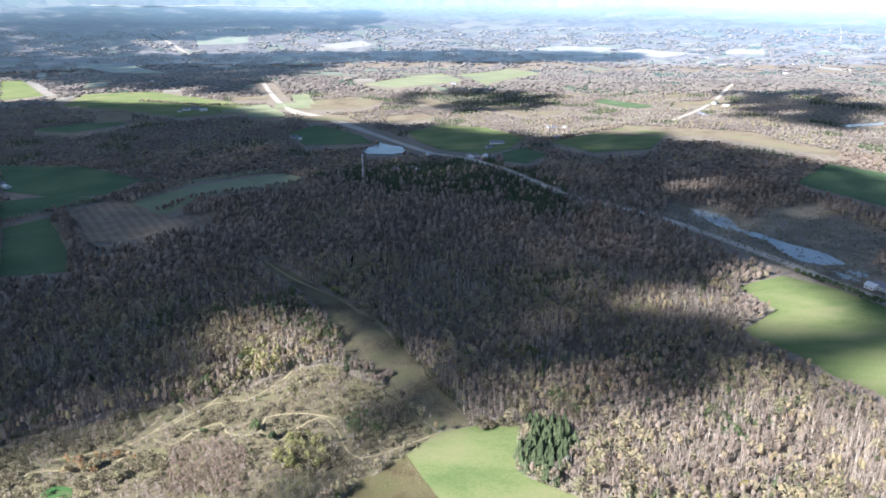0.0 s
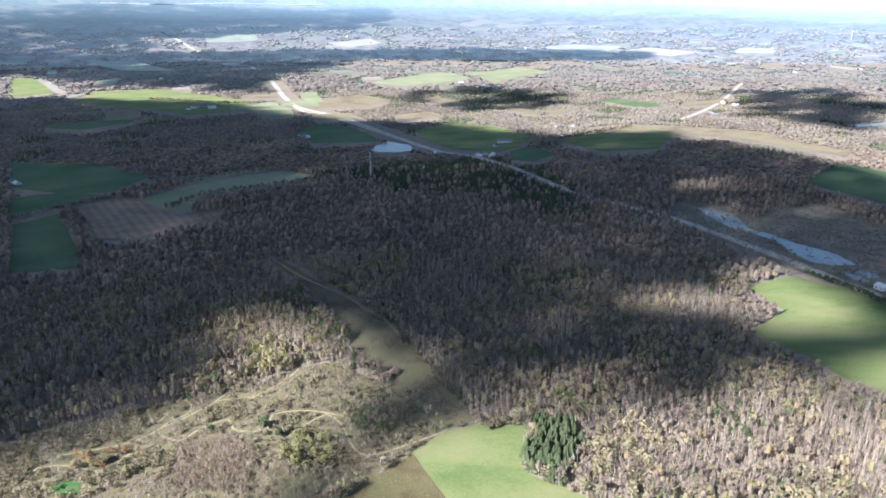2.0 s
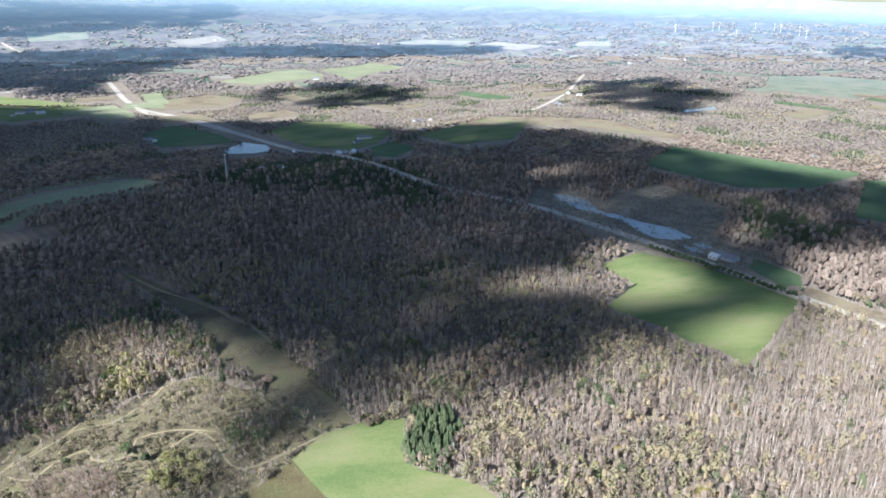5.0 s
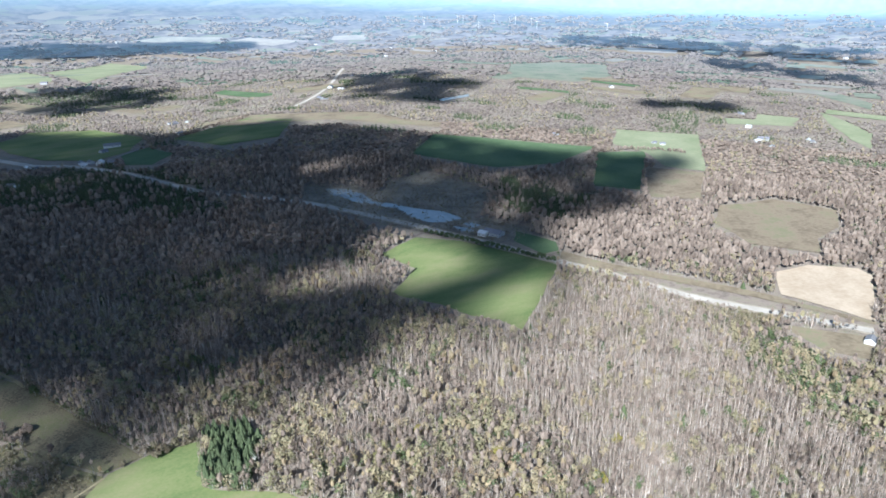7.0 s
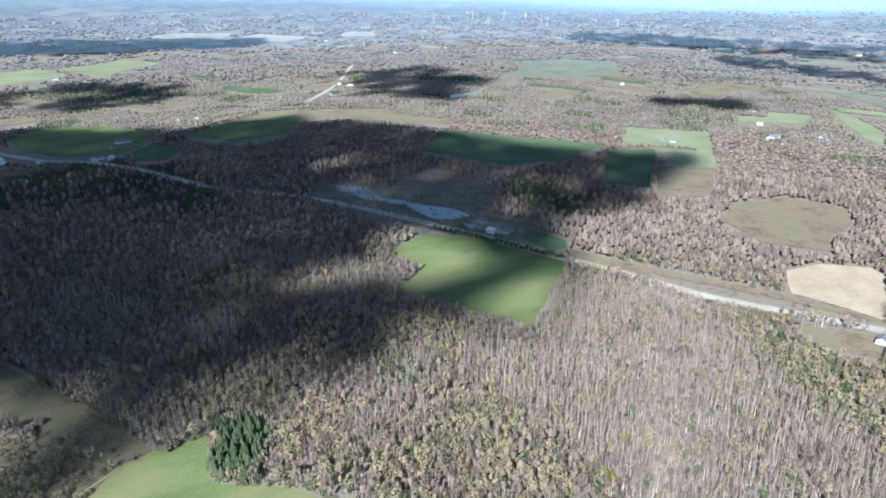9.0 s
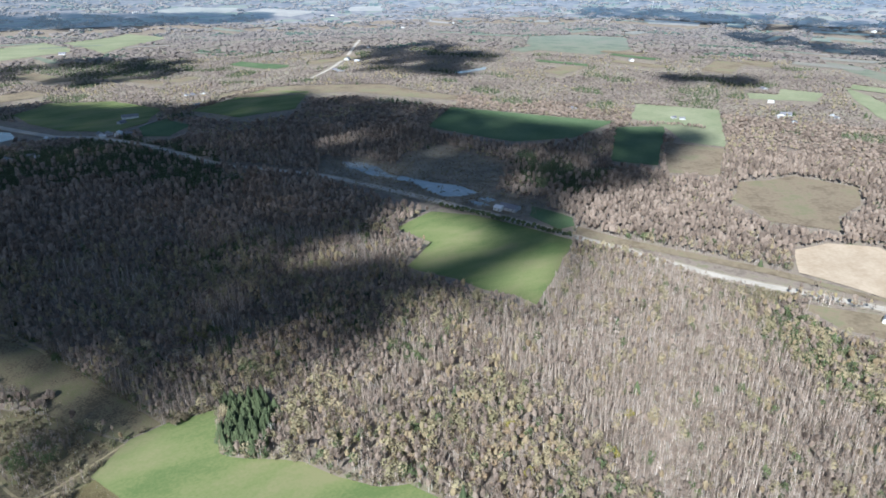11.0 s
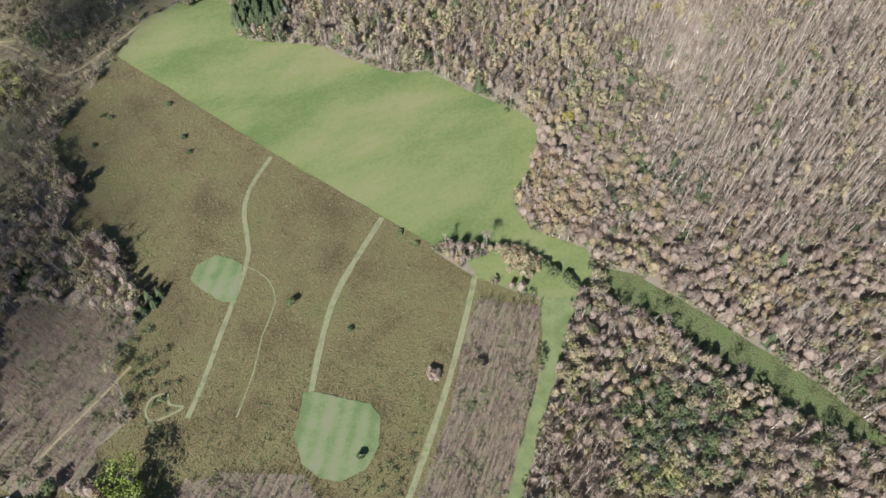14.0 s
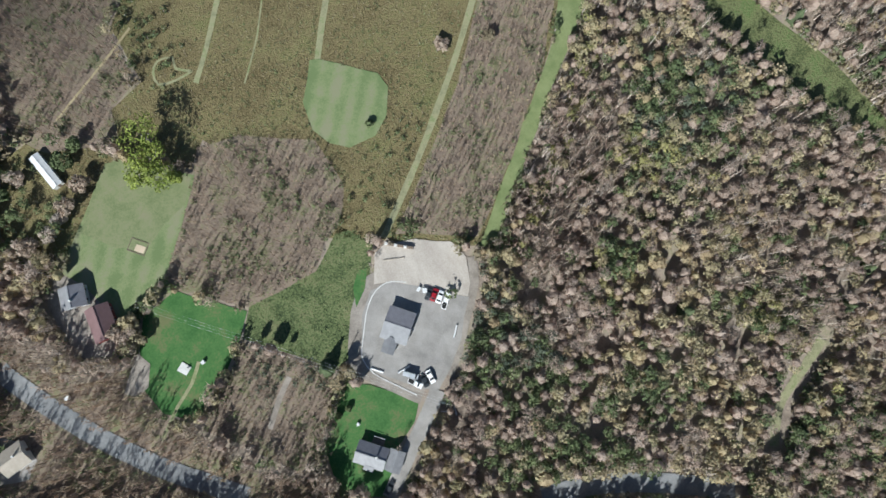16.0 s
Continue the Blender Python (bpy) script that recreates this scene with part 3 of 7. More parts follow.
field("lawn", LAWN_DEEP, [(-36.4, -0.5), (-29.1, -4.8), (-16.2, -15.9), (-20.5, -21.8), (-29, -26.8), (-38.4, -40.2), (-53.3, -33), (-50.8, -16.3), (-44.2, -9.4)],
      "lush green lawn round the white house", 0.2, "none", "lawn")
field("gravel_lot", GRAVEL, [(-8.4, 23.7), (-0.4, 18.3), (13.3, 7.1), (4.7, -4.1), (-2.4, -11.1), (-8.9, -16.2), (-14.5, -13.5), (-20.7, -6.8), (-27.8, 0.1), (-27.1, 7), (-22, 17.1), (-15.8, 23.6)],
      "grey gravel parking lot round the hall", 0.3, "none", "parking lot")
field("dirt_pad", DIRT, [(-9.2, 34.8), (-4.9, 35.7), (5.4, 32.7), (16.5, 26.7), (18.5, 19.9), (15.9, 11.6), (13.1, 7.4), (-0.4, 18.2), (-8.5, 23.5), (-13.8, 24.8)],
      "pale graded dirt pad beside the lot", 0.36, "none", "dirt")
field("field", FIELD, [(261, 559), (313, 585), (348, 553), (394, 454), (312, 386), (283.5, 362.9), (278.8, 385.4), (263.8, 402.1), (255, 431), (228, 472), (274, 511)],
      "smooth green crop field below the highway", 0.2, "none", "field")
field("field", FIELD_DEEP, [(415, 549), (430, 501), (416, 481), (397, 483), (395, 526)],
      "green yard by the highway", 0.2, "none", "field")
field("field", BROWN_GRASS, [(678, 502), (763, 487), (782, 421), (726, 382), (668, 373), (629, 343), (596, 396), (620, 461)],
      "dry tan grassland on the slope", 0.2, "none", "field")
field("field", FIELD_TAN, [(547, 337), (589, 332), (619, 303), (611, 285), (520, 235), (517, 262), (506, 304)],
      "bare pale tan tilled field", 0.2, "none", "field")
field("field", FIELD_DRY, [(455, 271), (494, 221), (459, 202), (445, 228)],
      "dry grass verge of the highway", 0.15, "none", "field")
field("field", FIELD_DEEP, [(477, 896), (572, 993), (656, 922), (776, 818), (642, 759), (552, 774), (486, 868)],
      "green sloping field above the river", 0.2, "none", "field")
field("field", FIELD_DEEP, [(750, 786), (827, 760), (651, 601), (609, 644)],
      "deep green square field", 0.2, "none", "field")
field("field", FIELD_PALE, [(916, 915), (1014, 811), (807, 625), (780, 677), (826, 757), (819, 827)],
      "pale green pasture on the hill", 0.2, "none", "field")
field("field", BROWN_GRASS, [(749, 685), (799, 622), (684, 531), (636, 572)],
      "brown grass slope below the pasture", 0.2, "none", "field")
field("field", FAR_PALE, [(1442, 1972), (1638, 1967), (1740, 1817), (1460, 1498), (1271, 1429), (1194, 1578), (1269, 1749)],
      "pale green far pasture", 0.2, "none", "field")
field("field", FIELD_PALE, [(1192, 898), (1275, 807), (1243, 774), (1148, 851)],
      "narrow pale strip field", 0.2, "none", "field")
field("field", FIELD_DEEP, [(-505, 742), (-473, 783), (-390, 669), (-351, 600), (-413, 591)],
      "dark green winter crop field", 0.2, "none", "field")
field("field", FIELD_PLOWED, [(-462, 801), (-436, 857), (-384, 830), (-324, 775), (-276, 782), (-262, 746), (-307, 729), (-331, 683), (-381, 687), (-424, 760)],
      "brown plowed field with pale stubble rows", 0.2, "none", "field")
field("field", FIELD_DEEP, [(-696, 1053), (-561, 1049), (-440, 972), (-374, 971), (-443, 959), (-451, 888), (-512, 875), (-605, 905)],
      "dull green field with a hedgerow", 0.2, "none", "field")
field("field", FIELD_PALE, [(-400, 850), (-357, 924), (-241, 1002), (-182, 943), (-258, 906), (-322, 866), (-329, 788), (-352, 795)],
      "dull green field by the wood", 0.2, "none", "field")
field("field", FIELD_PALE, [(-366, 971), (-276, 1043), (-252, 1022), (-415, 920), (-442, 885)],
      "pale strip field between hedgerows", 0.2, "none", "field")
field("field", FIELD_DEEP, [(-575, 854), (-517, 884), (-439, 862), (-490, 807), (-519, 764)],
      "dark green field behind a hedgerow", 0.2, "none", "field")
field("field", FIELD_DEEP, [(-837, 1358), (-717, 1464), (-653, 1417), (-717, 1321)],
      "small green field in the woods", 0.2, "none", "field")
field("field", FIELD, [(-1583, 2494), (-1522, 2521), (-1162, 2019), (-1246, 1945)],
      "sunlit bright green field", 0.2, "none", "field")
field("field", FAR_TAN, [(-1513, 2520), (-1395, 2405), (-1116, 2007), (-1146, 2003)],
      "sunlit tan stubble strip", 0.3, "none", "field")
field("field", FIELD, [(-1039, 2013), (-851, 2036), (-486, 1727), (-474, 1585), (-576, 1507), (-974, 1764)],
      "sunlit farm pasture", 0.2, "none", "field")
field("field", FAR_PALE, [(-1618, 3085), (-1311, 2998), (-989, 2588), (-1284, 2727)],
      "green field by far woods", 0.2, "none", "field")
field("field", FIELD_DEEP, [(-303, 1344), (-266, 1441), (-159, 1331), (-129, 1248), (-249, 1225)],
      "green field with farm sheds", 0.2, "none", "field")
field("field", FAR_PALE, [(-1270, 3677), (-1035, 3786), (-1078, 3932), (-1363, 3919)],
      "striped pale far fields", 0.2, "none", "field")
field("field", FIELD, [(-72, 1362), (-16, 1452), (89, 1404), (152, 1247), (112, 1152), (62, 1115), (-4, 1174), (-46, 1265)],
      "green field below the farm", 0.2, "none", "field")
field("field", FIELD_DEEP, [(100, 1125), (141, 1154), (169, 1080), (127, 1032), (96, 1054)],
      "green field by the farm lane", 0.2, "none", "field")
field("field", FIELD, [(187, 1193), (341, 1302), (406, 1229), (335, 1094), (243, 1088)],
      "long green hillside field", 0.2, "none", "field")
field("field", FIELD_PALE, [(-255, 2185), (-8, 2758), (72, 2296), (-143, 2112)],
      "sunlit green field beyond the highway", 0.2, "none", "field")
field("field", FIELD_PALE, [(47, 2689), (285, 3037), (405, 2845), (137, 2209)],
      "sunlit pale green field", 0.2, "none", "field")
field("field", FIELD_DRY, [(-385, 1783), (-255, 1909), (-155, 1826), (-200, 1701), (-329, 1644)],
      "sunlit pale bare field by the highway", 0.2, "none", "field")
field("field", FIELD_DRY, [(244, 1297), (333, 1358), (445, 1289), (560, 1235), (584, 1135), (638, 1075), (608, 1040), (544, 1090), (461, 1188), (321, 1222)],
      "sunlit tan grass strip along the ridge", 0.25, "none", "field")
field("field", FAR_DRY, [(429, 3666), (620, 3768), (880, 3655), (785, 3547)],
      "dry grey-tan field on far hills", 0.4, "none", "field")
field("field", FAR_TAN, [(890, 3560), (1000, 3600), (1222, 3421), (1039, 3353)],
      "pale tan field on far hills", 0.4, "none", "field")
field("field", FAR_TAN, [(1412, 3489), (1579, 3429), (1494, 3295), (1338, 3368)],
      "pale tan field on far hills", 0.4, "none", "field")
field("field", FAR_TAN, [(-672, 3776), (-450, 3945), (-377, 3829), (-538, 3673)],
      "pale tan field on far hills", 0.4, "none", "field")
field("river", WATER, [(297, 790), (319, 776), (328, 750), (327, 718), (327, 704), (307, 724), (302, 749), (293, 763)],
      "patchy pale water among reeds", 0.34, "none", "river")
field("pond", WATER, [(379, 597), (391, 594), (393, 583), (379, 580)],
      "small pale pool in the marsh", 0.33, "none", "pond")
field("pond", WATER, [(365, 596), (375, 582), (376, 571), (364, 578)],
      "small pale pool in the marsh", 0.33, "none", "pond")
field("pond", WATER, [(384, 575), (397, 564), (398, 553), (383, 559)],
      "small pale pool in the marsh", 0.33, "none", "pond")
field("lawn", LAWN_DEEP, [(-205.6, 287.3), (-200.8, 294.5), (-191.7, 291.8), (-186, 281.9), (-200.2, 281.8)],
      "small bright green lawn in the scrub", 0.3, "none", "lawn")
field("marsh", MARSH, [(330, 617), (384, 605), (404, 564), (383, 549), (343, 585)],
      "muddy marsh edge beside the river", 0.25, "none", "marsh")
field("river", WATER, [(325, 717), (341, 701), (358, 669), (383, 641), (387, 612), (365, 611), (348, 618), (341, 641), (340, 678), (325, 698)],
      "slow pale river with grassy islets", 0.35, "none", "river")
field("pond", WATER, [(-141, 1174), (-116, 1248), (-72, 1206), (-64, 1158), (-90, 1141), (-129, 1149)],
      "small bright farm pond", 0.3, "none", "pond")
field("pond", WATER, [(786, 1355), (905, 1399), (885, 1366), (788, 1329)],
      "distant narrow pond", 0.3, "none", "pond")

LAKE_RIM = [(4873 * math.sin(radians(a)), 4873 * math.cos(radians(a))) for a in (-26, -22, -18, -14, -10)]
field("lake", WATER, LAKE_RIM + [(x * 0.9935, y * 0.9935) for x, y in LAKE_RIM[::-1]],
      "thin pale streak of a far lake", 3.0, "none", "lake", 0.3)

# ---- roads and trails ----
strip("road", HIGHWAY, [(-1577, 3859), (-1415, 3677), (-1220, 3398)],
      16, "distant pale highway", 0.4, 0.0, 14, "road")
HIGHWAY_LINE = [(-579, 2243), (-506, 2027), (-438, 1825), (-348, 1604), (-286, 1553), (-165, 1382), (-88, 1257), (-23, 1147), (33, 1093), (90, 999), (157, 851), (204, 801), (256, 747), (296, 682), (333, 611), (348, 576), (373, 520), (397, 457), (416, 407), (441, 335), (472, 280), (503, 226)]
strip("road_shoulder", SHOULDER, HIGHWAY_LINE, 15, "gravel shoulders of the valley highway", 0.3)
strip("road", HIGHWAY, HIGHWAY_LINE,
      9, "pale two-lane highway through the valley", 0.5, 0.0, 7, "road")
strip("road", HIGHWAY, [(-579, 2243), (-506, 2027), (-438, 1825), (-376, 1677), (-329, 1607), (-266, 1548), (-196, 1449), (-100, 1281), (-23, 1147)],
      13, "pale divided highway climbing out of the valley", 0.55, 0.0, 34, "road")
strip("road", GRAVEL, [(42, 1082), (80, 1107), (148, 1173)],
      5, "gravel farm road", 0.4, 0.0, 5, "road")
strip("road", HIGHWAY, [(475, 1413), (681, 1735), (903, 2166)],
      9, "pale road over the far ridge", 0.4, 0.0, 16, "road")
strip("road", ASPHALT, [(-138.2, 53.2), (-134.8, 46.4), (-119.9, 23), (-102.7, 1.7), (-88.4, -12.1), (-80, -20.3)],
      6.4, "weathered grey asphalt road under bare trees", 0.3, 0.0, 4, "road")
strip("road", ASPHALT, [(6.4, -61.9), (25, -66.1), (45.1, -75.4), (64, -87.1)],
      6.4, "weathered grey asphalt road under bare trees", 0.3, 0.0, 4, "road")
strip("drive", GRAVEL, [(-9.4, -15.9), (-18.3, -23.8), (-26.4, -30), (-38.5, -40.3)],
      5.0, "gravel drive past the white house", 0.34, 0.0, 3.5, "driveway")
strip("trail", WORN_GRASS, [(26.3, 219.3), (11.3, 205.1), (4.8, 191.6), (1.2, 174.4), (-8.7, 158.5), (-19.3, 144.2), (-31.6, 126.9), (-40.2, 116.4)],
      1.9, "mown grass trail through the meadow", 0.22, 0.3, 1.5, "trail")
strip("trail", WORN_GRASS, [(-39.6, 121.0), (-44.6, 124.4), (-44.0, 128.6), (-49.3, 129.6), (-52.3, 126.2), (-52.2, 121.5), (-46.2, 120.3), (-39.6, 121.0)],
      0.9, "faint worn loop off the meadow trail", 0.21, 0.3, 1.0, "trail")
strip("trail", WORN_GRASS, [(56.8, 165.3), (27.5, 141.6), (13.8, 124.7), (1.7, 105.5)],
      2.3, "worn tan grass trail through the meadow", 0.22, 0.25, 1.5, "trail")
strip("trail", WORN_GRASS, [(77.7, 122), (66.9, 108.8), (49, 88.5), (34.6, 73.7), (17.8, 57.3), (-4.1, 38)],
      2.2, "worn tan trail through the meadow", 0.22, 0.25, 1.5, "trail")
strip("trail", WORN_GRASS, [(-1.4, 167.2), (3.7, 158.1), (2.8, 146.9), (-6.6, 135.1), (-13.8, 122.9), (-24.9, 108.7)],
      0.6, "faint footpath in the meadow", 0.2, 0.25, 0.8, "trail")
BIKE_TRAILS = [
    [(-258.1, 316.2), (-251.3, 322.9), (-241.7, 334.8), (-230.0, 339.7)],
    [(-185.6, 360.8), (-174.6, 345.2), (-171.0, 358.2), (-170.2, 372.0), (-160.4, 366.4), (-159.5, 355.6), (-166.9, 347.8), (-169.7, 340.2)],
    [(-216.1, 314.4), (-195.0, 321.2), (-178.8, 328.2), (-169.7, 340.2), (-158.5, 353.0), (-148.2, 366.5), (-142.3, 372.1), (-124.6, 375.1), (-115.1, 386.9), (-105.8, 402.5), (-100, 422), (-92, 437), (-79, 440), (-60, 437), (-48, 419), (-44.6, 403.0)],
    [(-60, 437), (-50, 448), (-37.9, 459.6)],
    [(-167.7, 335.3), (-153.7, 328.5), (-146.7, 340.4), (-132.6, 350.6), (-126.6, 340.7), (-117.3, 338.2), (-106.5, 340.9), (-107.4, 356.0), (-90.4, 360.4), (-78.2, 359.0), (-62.4, 353.9)],
    [(-84.6, 346.0), (-74.7, 356.3), (-64.2, 346.3), (-55.7, 327.1), (-49.1, 318.2), (-38.2, 318.3), (-3.5, 339.1)],
    [(-106.5, 340.9), (-93.4, 333.6), (-87.8, 340.9)],
    [(-220.4, 289.8), (-220.8, 303.7), (-203.4, 305.9), (-185.6, 301.8), (-176.6, 317.0)],
    [(-148.2, 366.5), (-140, 385), (-132, 402)],
]
for line in BIKE_TRAILS:
    strip("trail", TRAIL, line, 1.5, "worn tan bike trail in the scrub", 0.3, 0.35, 2.3, "trail")
strip("trail", MUD, [(0.1, 19.2), (-7.9, 24.7), (-14.8, 25.9), (-22.6, 18.5), (-28.5, 7.7), (-29.2, 0.8), (-21.4, -8.5), (-14.9, -15.7)],
      5.0, "brown wheel-worn rim track round the lot", 0.26, 0.25, 3.5, "trail")
strip("kerb", CONCRETE, [(-3.6, 20.9), (-7.7, 23.2), (-11.8, 23.6), (-16.0, 21.6), (-20.1, 17.4), (-24.4, 10.5), (-26.8, 6.7), (-27.6, 3.6), (-26.4, -1.7), (-21.7, -8.0), (-16.3, -14.6)],
      0.35, "low pale kerb round the gravel lot", 0.42, 0.2, 0.5, "kerb")
strip("trail", MUD, [(20.1, 19.2), (17.3, 10.9), (9.9, 1.8), (2.6, -7.2), (-4, -13.4)],
      3.0, "brown wheel-worn track beside the pad", 0.27, 0.25, 3.0, "trail")
strip("trail", WORN_GRASS, [(82.4, -80.4), (88.6, -71.3), (95.6, -66.5), (106.1, -61.2), (114.1, -56.7)],
      3.0, "green grass path winding in the woods", 0.2, 0.25, 4.0, "trail")
strip("trail", TRAIL, [(-53.3, 145.3), (-66.2, 137.6), (-78.6, 130.9), (-89.5, 124.8)],
      0.8, "faint tan track through the thicket", 0.24, 0.4, 0.9, "trail")
strip("trail", TRAIL, [(-174, 619), (-134, 571), (-92, 533), (-70, 508), (-49.3, 482.8), (-37, 458.7)],
      2.4, "worn tan track along the clearing", 0.34, 0.25, 2.5, "trail")
strip("trail", WORN_GRASS, [(-77.3, 27), (-82.3, 21.2), (-89.4, 16.4), (-97.5, 9.2)],
      1.2, "worn tan path across the lawn", 0.26, 0.25, 1.6, "trail")
strip("trail", MUD, [(-52.2, 9.2), (-57.9, 4.3), (-64.8, -3.5)],
      1.8, "pale worn path in the thicket", 0.24, 0.25, 1.8, "trail")

# ---- buildings ----


def gable_house(name, x, y, turn, length, width, wall_h, rise, wall, roof, label, category="house", over=0.4,
                windows=3, door=True, chimney=False, roof_shade=None, group="", trim=WHITE):
    """A gabled building; the ridge runs along its own x."""
    e = base(name, x, y, turn)
    bm = bmesh.new()
    hl, hw = length / 2, width / 2
    prof = [(-hw, -0.6), (hw, -0.6), (hw, wall_h), (0, wall_h + rise), (-hw, wall_h)]
    ends = [[bm.verts.new((sx, p, q)) for p, q in prof] for sx in (-hl, hl)]
    bm.faces.new(ends[0][::-1])
    bm.faces.new(ends[1])
    for i in range(5):
        bm.faces.new((ends[0][i], ends[0][(i + 1) % 5], ends[1][(i + 1) % 5], ends[1][i]))
    bmesh.ops.recalc_face_normals(bm, faces=bm.faces[:])
    part("walls", bm, wall, e)
    k = rise / hw
    for s in (1, -1):
        bm = bmesh.new()
        a, b = (0, wall_h + rise + 0.14), (s * (hw + over), wall_h - over * k + 0.14)
        slab(bm, [(-hl - over, a[0], a[1]), (hl + over, a[0], a[1]), (hl + over, b[0], b[1]), (-hl - over, b[0], b[1])], 0.13)
        bmesh.ops.recalc_face_normals(bm, faces=bm.faces[:])
        # slope away from the sun: a slightly darker roof colour stands in for shade
        part("roof_slope", bm, roof_shade if (roof_shade and s > 0) else roof, e)
    bm = box(bmesh.new(), length + 2 * over, 0.3, 0.1, 0, 0, wall_h + rise + 0.1)
    part("ridge_cap", bm, roof, e)
    for s in (1, -1):
        for i in range(windows):
            wx = -hl + length * (i + 0.5) / windows
            w = part("window", box(bmesh.new(), 1.1, 0.08, 1.3, wx, s * (hw + 0.04), wall_h * 0.4), trim, e)
            part("pane", box(bmesh.new(), 0.9, 0.04, 1.1, wx, s * (hw + 0.1), wall_h * 0.4 + 0.1), GLASS, w)
    if door:
        part("door", box(bmesh.new(), 0.08, 1.0, 2.05, hl + 0.045, 0.3, 0.02), DARKWOOD, e)
    if chimney:
        part("chimney", box(bmesh.new(), 0.6, 0.6, 1.6, length * 0.2, 0.3, wall_h + rise * 0.7), CONCRETE, e)
    tagged(e, label, category, group)
    return e


hall = gable_house("hall", -12.1, 8.9, -44.0, 8.6, 10.6, 3.0, 1.6, SIDING_WHITE, ROOF_LIGHT,
                   "new pale-sided hall with grey gable roof on the gravel lot", "hall", 0.35, 4, True, roof_shade=ROOF_GREY)
# entrance porch of the hall
bm = bmesh.new()
for s in (1, -1):
    slab(bm, [(-0.6, -9.9, 3.9), (-0.6, -4.4, 3.9), (-0.6 + s * 2.2, -4.4, 2.7), (-0.6 + s * 2.2, -9.9, 2.7)], 0.14)
bmesh.ops.recalc_face_normals(bm, faces=bm.faces[:])
part("porch_roof", bm, ROOF_LIGHT, hall)
for px, py in ((-2.5, -9.6), (1.3, -9.6), (-2.5, -7.2), (1.3, -7.2)):
    part("porch_post", box(bmesh.new(), 0.2, 0.2, 2.75, px, py, 0.0), WHITE, hall)
part("roll_door", box(bmesh.new(), 0.08, 3.2, 2.6, 4.35, -2.8, 0.05), SIDING_GREY, hall)
part("roll_door", box(bmesh.new(), 0.08, 3.2, 2.6, 4.35, 2.9, 0.05), SIDING_GREY, hall)

house = gable_house("house", -37.9, -25.3, -43.3, 9.6, 6.8, 2.7, 1.7, SIDING_WHITE, ROOF_LIGHT,
                    "white ranch house with grey roof on a green lawn", "house", 0.4, 4, True, True, roof_shade=ROOF_GREY)
part("bay_roof", slab(bmesh.new(), [(-1.2, -5.0, 2.6), (2.2, -5.0, 2.6), (2.2, -3.3, 3.0), (-1.2, -3.3, 3.0)], 0.15), ROOF_LIGHT, house)
part("bay_wall", box(bmesh.new(), 3.0, 1.3, 2.9, 0.5, -4.05, -0.4), SIDING_WHITE, house)
part("deck", box(bmesh.new(), 4.0, 2.6, 0.5, 0.8, 4.8, 0.0), DARKWOOD, house)
for px in (-1.1, 0.2, 1.5, 2.7):
    part("deck_post", box(bmesh.new(), 0.12, 0.12, 1.0, px, 6.0, 0.45), WHITE, house)
part("deck_rail", box(bmesh.new(), 4.0, 0.1, 0.1, 0.8, 6.0, 1.4), WHITE, house)
gable_house("garage", -31.7, -30.3, -43.3 + 90, 6.6, 4.8, 2.5, 1.2, SIDING_WHITE, ROOF_LIGHT,
            "white single garage with pale roof beside the house", "garage", 0.3, 1)
gable_house("barn", -100.3, 52.2, -92.6, 11.2, 7.6, 3.2, 2.2, SIDING_RED, ROOF_RED,
            "red barn with dull red metal roof among trees", "barn", 0.4, 3)
gable_house("house", -105.9, 64.4, -99.9, 6.8, 8.0, 3.2, 2.2, SIDING_GREY, ROOF_LIGHT,
            "small house by trees, grey roof with shade painted on one slope", "house", 0.4, 2, True, True, roof_shade=ROOF_GREY)
gable_house("long_shed", -98.5, 108.9, -74.6, 13.6, 3.4, 2.3, 0.5, SIDING_WHITE, WHITE,
            "long low white shed in rough grass", "shed", 0.2, 4)
gable_house("house", -142.8, 24.0, 10.6, 8.5, 7.5, 3.0, 2.0, SIDING_WHITE, ROOF_TAN,
            "house with pale tan roof among bare trees", "house", 0.4, 3, True, True)
gable_house("workshop", 387.7, 551.4, -64.5, 20, 13, 4, 2.6, SIDING_GREY, ROOF_GREY,
            "dark-roofed workshop beside the highway", "workshop", 0.4, 4)
gable_house("annex", 377.4, 555.1, -64.5, 9, 9, 4, 1.8, SIDING_WHITE, WHITE,
            "white annex beside the dark workshop", "annex", 0.3, 2)
gable_house("house", 483.6, 218.0, 20, 9, 7, 3, 2, SIDING_WHITE, ROOF_LIGHT, "white house by the highway verge", "house", 0.3, 3)

farm_count = iter(range(1000))


def farm(x, y, turn, length, width, tall):
    """A plain gabled house, barn or shed of a distant farm."""
    i = next(farm_count)
    pale = i % 3
    gable_house("farmhouse" if i % 2 else "farm_building", x, y, turn, length, width, tall, width * 0.28, (SIDING_WHITE, SIDING_GREY, SIDING_WHITE)[pale],
                (ROOF_LIGHT, ROOF_GREY, WHITE)[pale], "distant " + ("white-sided", "grey-sided", "white-roofed")[pale] + " farm building among fields",
                "farm building", 0.5, 3 if math.hypot(x, y) < 1400 else 2, group="distant farm buildings")


farm(96, 1204, 0, 25, 11, 4)
farm(80, 1171, 37, 12, 8, 3)
farm(67, 1086, 74, 14, 9, 4)
farm(56, 1102, 111, 9, 7, 3)
farm(80, 1079, 148, 12, 8, 3)
farm(46, 1086, 5, 8, 7, 3)
farm(204, 1222, 42, 14, 9, 4)
farm(-13, 1106, 79, 9, 7, 3)
